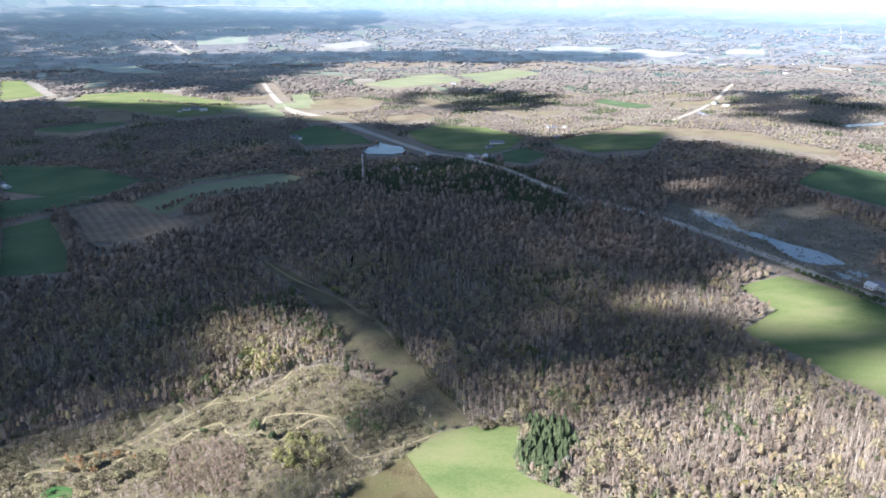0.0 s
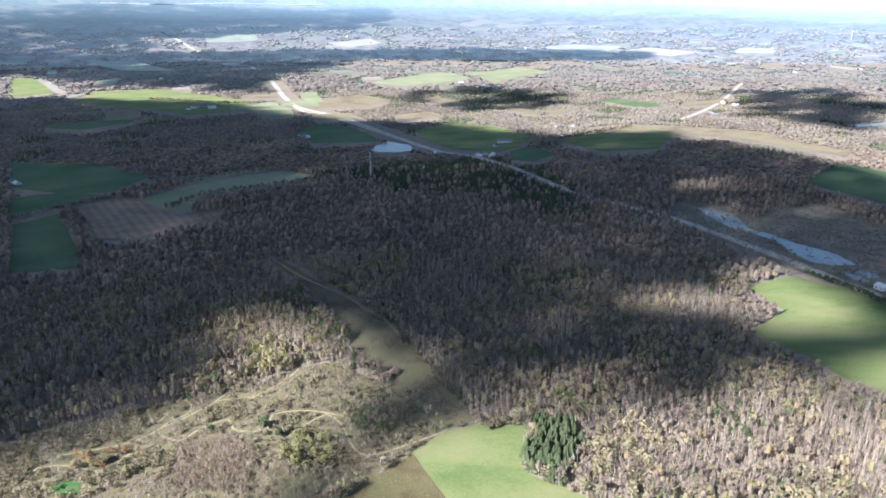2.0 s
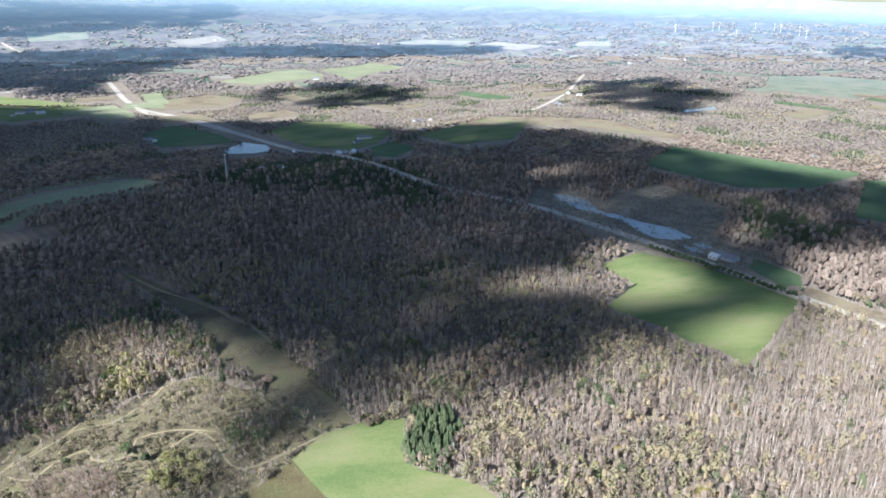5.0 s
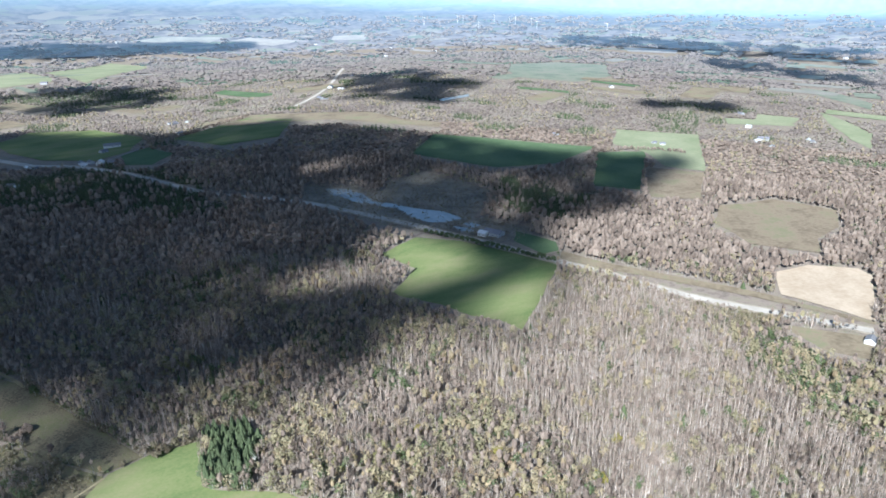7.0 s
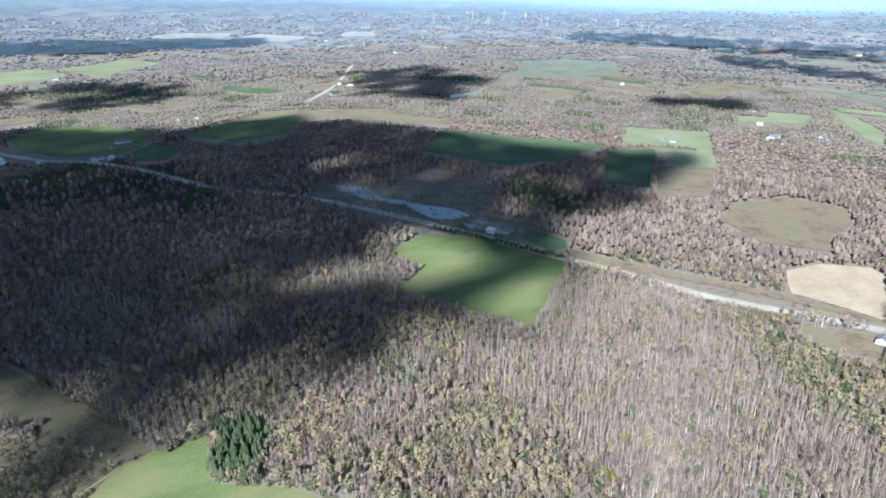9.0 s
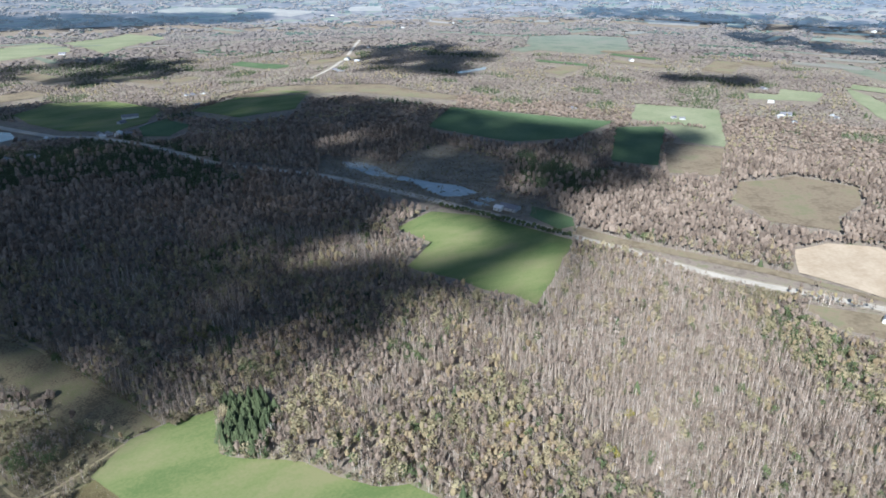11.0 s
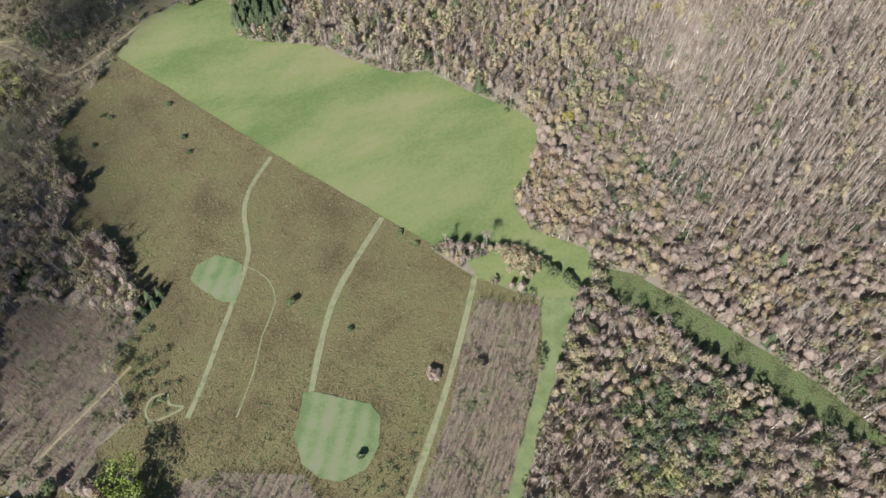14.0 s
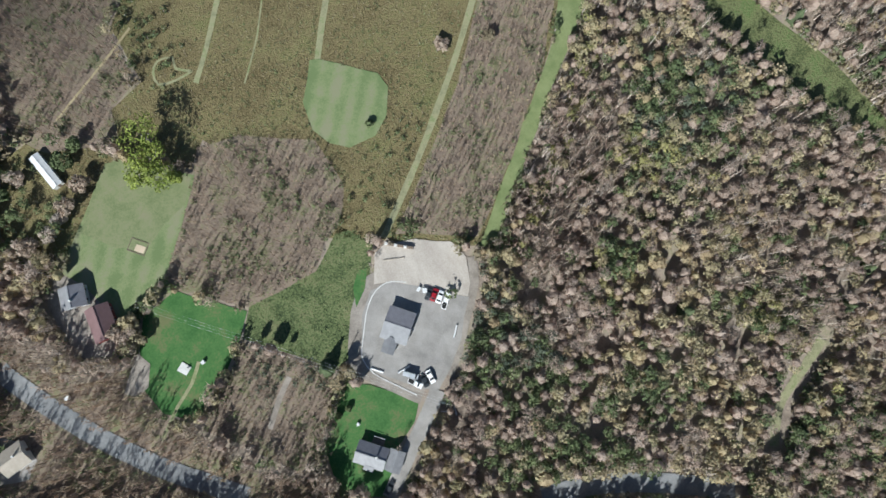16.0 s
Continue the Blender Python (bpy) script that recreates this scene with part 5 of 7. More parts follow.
broad_tree(22.9, 342.5, 5, 5, BUSH, "brown shrub at the field corner", "bush")
broad_tree(33.3, 348.4, 5, 5, BUSH, "brown shrub at the field corner", "bush")
pine(399.7, 249.9, 10, 6, "dark conifer in the scrub by the highway")
pine(391.5, 248.3, 8, 6, "dark conifer in the scrub by the highway")
pine(401.2, 244.4, 9, 6, "dark conifer in the scrub by the highway")
pine(390.9, 252.3, 7, 6, "dark conifer in the scrub by the highway")
pine(411.7, 247.5, 8, 6, "dark conifer in the scrub by the highway")
broad_tree(-86.0, 112.5, 7.6, 4.9, GREENLEAF, "dull green tree by the yard", "tree")
broad_tree(-91.6, 109.0, 7.5, 6.7, GREENLEAF, "dull green tree by the yard", "tree")
broad_tree(-89.3, 99.0, 7.1, 6.4, TWIG, "bare grey tree by the yard", "tree")
broad_tree(-113.6, 106.3, 7.7, 4.7, GREENLEAF, "dull green tree by the yard", "tree")
broad_tree(-107.9, 110.1, 8.0, 6.0, TWIG, "bare grey tree by the yard", "tree")
broad_tree(-99.8, 90.9, 6.2, 4.6, TWIG, "bare grey tree by the yard", "tree")
broad_tree(-104.6, 86.7, 8.5, 5.7, TWIG, "bare grey tree by the yard", "tree")
broad_tree(-95.8, 93.3, 7.9, 6.7, TWIG, "bare grey tree by the yard", "tree")
broad_tree(-113.0, 86.4, 7.9, 6.8, TWIG, "bare grey tree by the yard", "tree")
broad_tree(-91.8, 42.3, 6.6, 6.5, BUSH, "brown tree by the yard", "tree")
broad_tree(-95.9, 42.2, 6.8, 6.8, TWIG, "bare grey tree by the yard", "tree")
broad_tree(-97.0, 46.9, 8.5, 4.7, TWIG, "bare grey tree by the yard", "tree")
broad_tree(-88.2, 51.0, 5.5, 5.0, GREENLEAF, "dull green tree by the yard", "tree")
broad_tree(-91.3, 48.4, 8.9, 5.6, AUTUMN, "yellowish tree by the yard", "tree")
broad_tree(-84.0, 51.2, 7.5, 5.3, GREENLEAF, "dull green tree by the yard", "tree")
broad_tree(-38.4, -8.5, 2.5, 1.8, GREENLEAF, "young tree planted on the lawn", "bush")
broad_tree(-38.5, -2.9, 2.5, 1.8, GREENLEAF, "young tree planted on the lawn", "bush")
broad_tree(-42.4, -9.2, 2.5, 1.8, GREENLEAF, "young tree planted on the lawn", "bush")
broad_tree(-53.6, -26.9, 9, 7, TWIG, "bare tree shading the lawn", "tree")
broad_tree(-46.3, -35.4, 9, 7, TWIG, "bare tree shading the lawn", "tree")
broad_tree(329.0, 590.1, 6.5, 5, GREENLEAF, "dark hedge tree along the highway", "tree")
broad_tree(332.0, 584.5, 6.2, 5, GREENLEAF, "dark hedge tree along the highway", "tree")
broad_tree(334.9, 579.0, 6.1, 5, GREENLEAF, "dark hedge tree along the highway", "tree")
broad_tree(337.8, 573.5, 6.8, 5, GREENLEAF, "dark hedge tree along the highway", "tree")
broad_tree(340.7, 568.0, 6.8, 5, GREENLEAF, "dark hedge tree along the highway", "tree")
broad_tree(343.5, 562.6, 7.7, 5, GREENLEAF, "dark hedge tree along the highway", "tree")
broad_tree(346.3, 557.2, 7.0, 5, GREENLEAF, "dark hedge tree along the highway", "tree")
broad_tree(348.2, 550.5, 7.8, 5, GREENLEAF, "dark hedge tree along the highway", "tree")
broad_tree(350.9, 545.2, 7.6, 5, GREENLEAF, "dark hedge tree along the highway", "tree")
broad_tree(353.6, 540.0, 8.0, 5, GREENLEAF, "dark hedge tree along the highway", "tree")
broad_tree(356.3, 534.8, 7.0, 5, GREENLEAF, "dark hedge tree along the highway", "tree")
broad_tree(359.0, 529.6, 5.5, 5, GREENLEAF, "dark hedge tree along the highway", "tree")
broad_tree(361.6, 524.4, 7.6, 5, GREENLEAF, "dark hedge tree along the highway", "tree")
broad_tree(364.2, 519.3, 7.9, 5, GREENLEAF, "dark hedge tree along the highway", "tree")
broad_tree(366.8, 514.3, 7.7, 5, GREENLEAF, "dark hedge tree along the highway", "tree")
broad_tree(369.3, 509.2, 6.7, 5, GREENLEAF, "dark hedge tree along the highway", "tree")
broad_tree(371.8, 504.3, 7.1, 5, GREENLEAF, "dark hedge tree along the highway", "tree")
broad_tree(374.3, 499.3, 5.6, 5, GREENLEAF, "dark hedge tree along the highway", "tree")
broad_tree(376.8, 494.4, 7.5, 5, GREENLEAF, "dark hedge tree along the highway", "tree")
broad_tree(378.3, 488.3, 6.7, 5, GREENLEAF, "dark hedge tree along the highway", "tree")
broad_tree(380.7, 483.5, 5.9, 5, GREENLEAF, "dark hedge tree along the highway", "tree")
broad_tree(383.1, 478.7, 5.2, 5, GREENLEAF, "dark hedge tree along the highway", "tree")
broad_tree(385.5, 473.9, 7.6, 5, GREENLEAF, "dark hedge tree along the highway", "tree")
broad_tree(387.8, 469.2, 8.0, 5, GREENLEAF, "dark hedge tree along the highway", "tree")
broad_tree(390.1, 464.5, 5.3, 5, GREENLEAF, "dark hedge tree along the highway", "tree")
broad_tree(392.4, 459.9, 7.4, 5, GREENLEAF, "dark hedge tree along the highway", "tree")
broad_tree(-133.8, 410.9, 10, 7, OLIVELEAF, "yellow-green tree in the old pasture", "tree")
broad_tree(-124.1, 403.5, 9, 7, OLIVELEAF, "yellow-green tree in the old pasture", "tree")
broad_tree(-136.4, 399.7, 9, 6, OLIVELEAF, "yellow-green tree in the old pasture", "tree")
broad_tree(-99.4, 443.7, 10, 8, OLIVELEAF, "yellow-green tree in the old pasture", "tree")
broad_tree(-92.7, 452.5, 10, 7, OLIVELEAF, "yellow-green tree in the old pasture", "tree")
broad_tree(-107.9, 435.1, 7, 6, AUTUMN, "rusty orange tree in the old pasture", "tree")
broad_tree(-86.3, 439.6, 8, 6, GREENLEAF, "dull green tree in the old pasture", "tree")
broad_tree(-99.4, 423.0, 7, 6, GREENLEAF, "dull green tree in the old pasture", "tree")
broad_tree(-78.8, 444.0, 8, 6, GREENLEAF, "dull green tree in the old pasture", "tree")
broad_tree(-115.9, 443.5, 8, 6, GREENLEAF, "dull green tree in the old pasture", "tree")
broad_tree(-137.2, 479.9, 9, 7, GREENLEAF, "dull green tree in the old pasture", "tree")
broad_tree(-129.5, 475.1, 8, 6, GREENLEAF, "dull green tree in the old pasture", "tree")
broad_tree(-79.4, 544.5, 9, 7, OLIVELEAF, "yellow-green tree in the old pasture", "tree")
broad_tree(-93.2, 538.5, 9, 8, OLIVELEAF, "yellow-green tree in the old pasture", "tree")
broad_tree(-87.2, 530.5, 8, 7, GREENLEAF, "dull green tree in the old pasture", "tree")
broad_tree(-54.6, 412.1, 6, 8, GREENLEAF, "dull green tree in the old pasture", "tree")
broad_tree(-36.6, 404.9, 5, 7, TWIG, "bare shrub in the clearing", "tree")
broad_tree(-41.7, 397.5, 5, 7, TWIG, "bare shrub in the clearing", "tree")
broad_tree(-31.5, 444.8, 8, 5, GREENLEAF, "dull green tree in the old pasture", "tree")
broad_tree(-109.8, 341.9, 8, 6, GREENLEAF, "dull green tree in the old pasture", "tree")
broad_tree(-89.8, 312.9, 9, 7, OLIVELEAF, "yellow-green tree in the old pasture", "tree")
broad_tree(-82.5, 308.1, 8, 7, OLIVELEAF, "yellow-green tree in the old pasture", "tree")
broad_tree(-97.8, 333.7, 5, 5, NEEDLE, "dark evergreen in the old pasture", "tree")
broad_tree(-138.8, 338.6, 5, 4, NEEDLE, "dark evergreen in the old pasture", "tree")
broad_tree(-187.5, 308.9, 6, 6, AUTUMN, "rusty orange tree in the old pasture", "tree")
broad_tree(-200.4, 303.9, 6, 6, AUTUMN, "rusty orange tree in the old pasture", "tree")
broad_tree(-190.5, 305.5, 5, 5, AUTUMN, "rusty orange tree in the old pasture", "tree")
broad_tree(-169.9, 297.3, 7, 5, AUTUMN, "rusty orange tree in the old pasture", "tree")
broad_tree(152.5, 286.8, 9, 5.5, GOLD, "bright yellow tree among bare woods", "tree")
broad_tree(179.1, 247.5, 9, 5.5, GOLD, "bright yellow tree among bare woods", "tree")
broad_tree(211.7, 204.4, 9, 5.5, GOLD, "bright yellow tree among bare woods", "tree")
broad_tree(211.5, 201.8, 9, 5.5, GOLD, "bright yellow tree among bare woods", "tree")
broad_tree(165.6, 211.3, 9, 5.5, GOLD, "bright yellow tree among bare woods", "tree")
broad_tree(155.5, 175.5, 9, 5.5, GOLD, "bright yellow tree among bare woods", "tree")
broad_tree(241.4, 222.8, 9, 5.5, GOLD, "bright yellow tree among bare woods", "tree")
# pale dead tree before the pines
dead = base("dead_tree", 66.2, 307.4)
part("trunk", rod(bmesh.new(), (0, 0, -.4), (0, 0, 8), .2, .06, 7), PALE_BARK, dead)
for k in range(16):
    a, z = k * 2.4, 2.5 + .34 * k
    part("limb", rod(bmesh.new(), (0, 0, z), (2.2 * math.cos(a), 2.2 * math.sin(a), z + 2.2), .07, .02, 5), PALE_BARK, dead)
tagged(dead, "pale dead tree standing before the pines", "tree")

# ---- woods ----
rng = np.random.default_rng(7)


def sliver(a, b, w, side):
    """A thin tapering triangle from a to b."""
    a, b = np.asarray(a, float), np.asarray(b, float)
    d = b - a
    s = np.cross(d, side)
    s = s / (np.linalg.norm(s) + 1e-9) * w / 2
    return [a - s, a + s, b]


def trunk_faces(h, r0, r1):
    out = []
    for k in range(3):
        a0, a1 = 2 * math.pi * k / 3, 2 * math.pi * (k + 1) / 3
        p = [(r0 * math.cos(a0), r0 * math.sin(a0), -0.3), (r0 * math.cos(a1), r0 * math.sin(a1), -0.3),
             (r1 * math.cos(a1), r1 * math.sin(a1), h), (r1 * math.cos(a0), r1 * math.sin(a0), h)]
        out += [[p[0], p[1], p[2]], [p[0], p[2], p[3]]]
    return out


def bare_tree(h, limbs, twigs, spread, w=0.3, limb_w=0.16, reach=1.0, slim=False, facets=0, fsize=0.5, level=0.0):
    """A leafless forest tree: slender trunk, rising limbs and upright sprays of twigs."""
    if slim:
        t, m = [sliver((0, 0, -.3), (0, 0, h * 0.85), .4, (1, 0, 0))], [0]
    else:
        t, m = trunk_faces(h * 0.85, 0.14, 0.04), [0] * 6
    mid, up = h * 0.62, h * 0.38
    for _ in range(limbs):
        z = h * rng.uniform(0.3, 0.65)
        a, out = rng.uniform(0, 2 * math.pi), rng.uniform(0.35, 0.8) * spread
        tip = np.array([out * math.cos(a), out * math.sin(a), min(h * .97, z + h * rng.uniform(.2, .4))])
        t.append(sliver((0, 0, z), tip, limb_w, rng.normal(size=3)))
        m.append(0)
    for _ in range(twigs):
        d = rng.normal(size=3)
        d /= np.linalg.norm(d)
        if d[2] < -.6:
            d[2] *= -1
        f = rng.uniform(0.3, 0.9)
        p = np.array([d[0] * spread * f, d[1] * spread * f, mid + d[2] * up * f])
        q = np.array([d[0] * .5, d[1] * .5, 0.9]) + rng.normal(size=3) * 0.28
        q = q / np.linalg.norm(q) * rng.uniform(1.0, 2.1) * reach
        t.append(sliver(p, p + q, w * rng.uniform(0.7, 1.4), rng.normal(size=3)))
        m.append(1)
    for _ in range(facets):     # sprays of fine twigs
        d = rng.normal(size=3)
        d /= np.linalg.norm(d)
        if d[2] < -.2:
            d[2] *= -1
        f = rng.uniform(0.7, 1.0)
        c = np.array([d[0] * spread * f, d[1] * spread * f, mid + d[2] * up * f])
        n = d * (1 - level) + np.array([0, 0, level]) + rng.normal(size=3) * 0.3
        u = np.cross(n, rng.normal(size=3))
        u /= np.linalg.norm(u)
        v = np.cross(n, u)
        v /= np.linalg.norm(v)
        s = fsize * rng.uniform(0.6, 1.3)
        t.append([c + u * s, c - u * s * 0.5 + v * s * 0.8, c - u * s * 0.5 - v * s * 0.8])
        m.append(1)
    return np.array(t), np.array(m)


def round_bare(h, r, twigs, facets, fsize):
    """A leafless tree of the near woods: slim trunk, limbs and a soft round head of fine twigs."""
    t, m = trunk_faces(h - r, 0.13, 0.05), [0] * 6
    mid = np.array([0, 0, h - r * 1.05])
    for _ in range(5):
        d = rng.normal(size=3)
        d[2] = abs(d[2]) + 0.3
        d /= np.linalg.norm(d)
        t.append(sliver((0, 0, h - r * rng.uniform(1.8, 2.6)), mid + d * r * 0.9, 0.13, rng.normal(size=3)))
        m.append(0)
    for k in range(twigs + facets):
        d = rng.normal(size=3)
        d /= np.linalg.norm(d)
        d[2] = abs(d[2]) if d[2] < -.35 else d[2]
        e = d * np.array([1, 1, 1.15])
        if k < twigs:
            a = mid + e * r * rng.uniform(.35, .75)
            b = mid + e * r * rng.uniform(.95, 1.25) + rng.normal(size=3) * 0.3
            t.append(sliver(a, b, rng.uniform(.08, .2), rng.normal(size=3)))
        else:
            c = mid + e * r * rng.uniform(.7, 1.0)
            n = d + np.array([0, 0, 0.3]) + rng.normal(size=3) * 0.3
            u = np.cross(n, rng.normal(size=3))
            u /= np.linalg.norm(u)
            v = np.cross(n, u)
            v /= np.linalg.norm(v)
            s = fsize * rng.uniform(0.6, 1.3)
            t.append([c + u * s, c - u * s * 0.5 + v * s * 0.7, c - u * s * 0.5 - v * s * 0.7])
        m.append(1)
    return np.array(t), np.array(m)


def crown_tree(h, r, seg, rings, fuzz, sprays=0, fsize=0.6):
    """A leafless tree seen from afar: trunk, a lumpy round head and the twigs that fringe it."""
    t, m = [sliver((0, 0, -.3), (0, 0, h - r), .34, (1, 0, 0))], [0]
    low = max(h - r * 3.6, h * 0.2)
    tall = h - low
    rows = []
    for i in range(1, rings + 1):
        a = (math.pi * 0.66) * i / rings
        rows.append([np.array([r * math.sin(a) * rng.uniform(.6, 1.3) * math.cos(b), r * math.sin(a) * rng.uniform(.6, 1.3) * math.sin(b),
                               low + tall * (.5 + .5 * math.cos(a)) + rng.uniform(-.3, .3) * r])
                     for b in (2 * math.pi * (k + .5 * i) / seg for k in range(seg))])
    top = np.array([rng.uniform(-.2, .2) * r, rng.uniform(-.2, .2) * r, h])
    for k in range(seg):
        t.append([top, rows[0][k], rows[0][(k + 1) % seg]])
        m.append(1)
    for p, q in zip(rows, rows[1:]):
        for k in range(seg):
            t += [[p[k], q[k], p[(k + 1) % seg]], [p[(k + 1) % seg], q[k], q[(k + 1) % seg]]]
            m += [1, 1]
    mid = np.array([0, 0, low + tall * .45])
    for k in range(fuzz + sprays):
        d = rng.normal(size=3)
        d[2] = abs(d[2]) * .9 + .05
        d /= np.linalg.norm(d)
        e = d * np.array([r, r, tall * .52])
        if k < fuzz:
            t.append(sliver(mid + e * .7, mid + e * rng.uniform(1.1, 1.5) + np.array([0, 0, .45 * r]), rng.uniform(.12, .24) * r, rng.normal(size=3)))
        else:
            c, n = mid + e * rng.uniform(.95, 1.12), d + rng.normal(size=3) * .55
            u = np.cross(n, rng.normal(size=3))
            u /= np.linalg.norm(u)
            v = np.cross(n, u)
            v /= np.linalg.norm(v)
            f = fsize * rng.uniform(.6, 1.3)
            t.append([c + u * f, c - u * f * .5 + v * f * .8, c - u * f * .5 - v * f * .8])
        m.append(1)
    return np.array(t), np.array(m)


def leafy_tree(h, leaves, spread, size, low=0.25):
    t, m = trunk_faces(h * 0.6, 0.18, 0.08), [0] * 6
    for _ in range(leaves):
        d = rng.normal(size=3)
        d /= np.linalg.norm(d)
        r = rng.uniform(0.55, 1.0)
        c = np.array([d[0] * spread * r, d[1] * spread * r, h * (low + (1 - low) * (0.5 + 0.5 * d[2] * r))])
        n = d + rng.normal(size=3) * 0.45
        u = np.cross(n, rng.normal(size=3))
        u /= np.linalg.norm(u)
        v = np.cross(n, u)
        v /= np.linalg.norm(v)
        s = size * rng.uniform(0.7, 1.3)
        t.append([c + u * s, c - u * s * 0.5 + v * s * 0.8, c - u * s * 0.5 - v * s * 0.8])
        m.append(1)
    return np.array(t), np.array(m)


def conifer_tree(h, tiers, fronds, spread):
    t, m = trunk_faces(h * 0.9, 0.2, 0.04), [0] * 6
    for i in range(tiers):
        f = i / tiers
        z, r = h * (0.12 + 0.8 * f), spread * (1 - f) + 0.25
        for k in range(fronds):
            a = 2 * math.pi * (k + rng.uniform(-0.3, 0.3)) / fronds + i
            rr = r * rng.uniform(0.8, 1.15)
            c, s = math.cos(a), math.sin(a)
            w = rr * 0.55
            t.append([(0, 0, z + h * 0.13), (rr * c - w * s, rr * s + w * c, z - 0.1 * rr), (rr * c + w * s, rr * s - w * c, z - 0.35 * rr)])
            m.append(1)
    t.append([(0.2, 0, h * 0.85), (-0.2, 0.1, h * 0.85), (0, 0, h)])
    m.append(1)
    return np.array(t), np.array(m)


def grow(name, kinds, x, y, low, high, mats, label, tall=None):
    """Plant one of the kinds at each place, turned and sized at random, as one mesh of uncounted trees."""
    if len(x) == 0:
        return
    pick = rng.integers(0, len(kinds), len(x))
    ang, sc = rng.uniform(0, 2 * math.pi, len(x)), rng.uniform(low, high, len(x))
    if tall is not None:
        sc = sc * tall
    z = terrain(x, y)
    tint = rng.uniform(0, 1, len(x))
    allv, allm, allt = [], [], []
    for k, (t, m) in enumerate(kinds):
        i = np.nonzero(pick == k)[0]
        if len(i) == 0:
            continue
        v = t.reshape(-1, 3)
        c, s = np.cos(ang[i])[:, None], np.sin(ang[i])[:, None]
        sx = (sc[i] * rng.uniform(0.85, 1.2, len(i)))[:, None]
        px = (v[:, 0] * c - v[:, 1] * s) * sx + x[i][:, None]
        py = (v[:, 0] * s + v[:, 1] * c) * sx + y[i][:, None]
        pz = v[:, 2] * sc[i][:, None] + z[i][:, None]
        allv.append(np.stack([px, py, pz], -1).reshape(-1, 3))
        allm.append(np.tile(m, len(i)))
        allt.append(np.repeat(tint[i], len(v)))
    v = np.vstack(allv)
    ob = mesh_np(name, v, np.arange(len(v)).reshape(-1, 3), mats, np.concatenate(allm), np.concatenate(allt))
    tagged(ob, label, "woods", kind="stuff")


def scatter(r0, r1, spacing, a0=-42.0, a1=74.0):
    """Uneven grid of places between two distances, in the sector that is overlooked."""
    g = np.arange(-r1, r1, spacing)
    x, y = np.meshgrid(g, g)
    x, y = x.ravel(), y.ravel()
    keep = (np.hypot(x, y) >= r0) & (np.hypot(x, y) < r1)
    az = np.degrees(np.arctan2(x, y))
    r = np.hypot(x, y)
    keep &= ((az > a0) & (az < a1)) | (r < 90) | ((r < 180) & (az > -106) & (az < 157)) | ((r < 250) & (az > -42) & (az < 95))
    x, y = x[keep], y[keep]
    x = x + rng.uniform(-0.55, 0.55, len(x)) * spacing
    y = y + rng.uniform(-0.55, 0.55, len(y)) * spacing
    return x, y


def smooth_noise(x, y, size, seed):
    """Cheap rolling noise, 0 to 1."""
    r = np.random.default_rng(seed)
    out = np.zeros_like(x)
    for k in range(7):
        a, f, p = r.uniform(0, 6.28), r.uniform(0.6, 2.2) / size * 6.28, r.uniform(0, 6.28)
        out += np.sin((x * math.cos(a) + y * math.sin(a)) * f + p + 1.3 * np.sin((x * math.sin(a) - y * math.cos(a)) * f * 0.7))
    return 0.5 + out / 7.0


def cover(x, y):
    """What each place bears: 0 forest, 1 nothing, 2 scrub, 3 rough meadow, 4 thicket, 5 weeds."""
    c = np.zeros(x.shape, int)
    for poly, grows in OPEN:
        k = {"none": 1, "scrub": 2, "meadow": 3, "forest": 0, "thicket": 4, "weeds": 5}[grows]
        hit = inside(x, y, poly)
        far = np.hypot(x, y) > 420
        if k == 1:      # crowns in front of an open field stand back by their own height
            for f in (1.02, 1.04):
                hit |= far & inside(x * f, y * f, poly)
        c[hit] = k
    for line, w in CLEAR:
        c[near_line(x, y, line, w)] = 1
    return c


RIVER = [(325, 717), (341, 701), (358, 669), (383, 641), (387, 612), (365, 611), (348, 618), (341, 641), (340, 678), (325, 698)]
MARSHES = [[(330, 617), (384, 605), (404, 564), (383, 549), (343, 585)], [(282, 816), (330, 782), (360, 715), (383, 647), (399, 611), (439, 550), (395, 521), (360, 540), (326, 598), (305, 635), (273, 718), (257, 768)], [(374, 774), (445, 797), (478, 694), (427, 631), (399, 611), (377, 689), (346, 734)]]
SPRUCE = [
    [(-186, 982), (-74, 1055), (86, 1065), (161, 916), (161, 750), (101, 748), (69, 833), (-3, 844), (-108, 880)],
    [(471, 693), (530, 703), (563, 597), (489, 535), (430, 623)],
    [(749, 380), (808, 393), (701, 334), (701, 344)],
    [(1602, 1645), (1604, 1460), (1469, 1345), (1436, 1473)],
    [(-87, 1989), (66, 2113), (293, 1930), (275, 1749), (133, 1687), (-82, 1739)],
    [(1099, 990), (1202, 969), (1026, 828), (982, 874)],
    [(47, 351.6), (74.1, 352.1), (70.3, 311.8), (59, 297.5), (42.3, 306.4)],
]


def plantation(x, y):
    s = np.zeros(x.shape, bool)
    wob = np.where(np.hypot(x, y) > 450, 26.0, 5.0)
    x, y = x + wob * (smooth_noise(x, y, 55, 72) - .5) * 2, y + wob * (smooth_noise(x, y, 55, 73) - .5) * 2
    for p in SPRUCE:
        s |= inside(x, y, p)
    return s & ((smooth_noise(x, y, 45, 71) > 0.3) | (np.hypot(x, y) < 450))


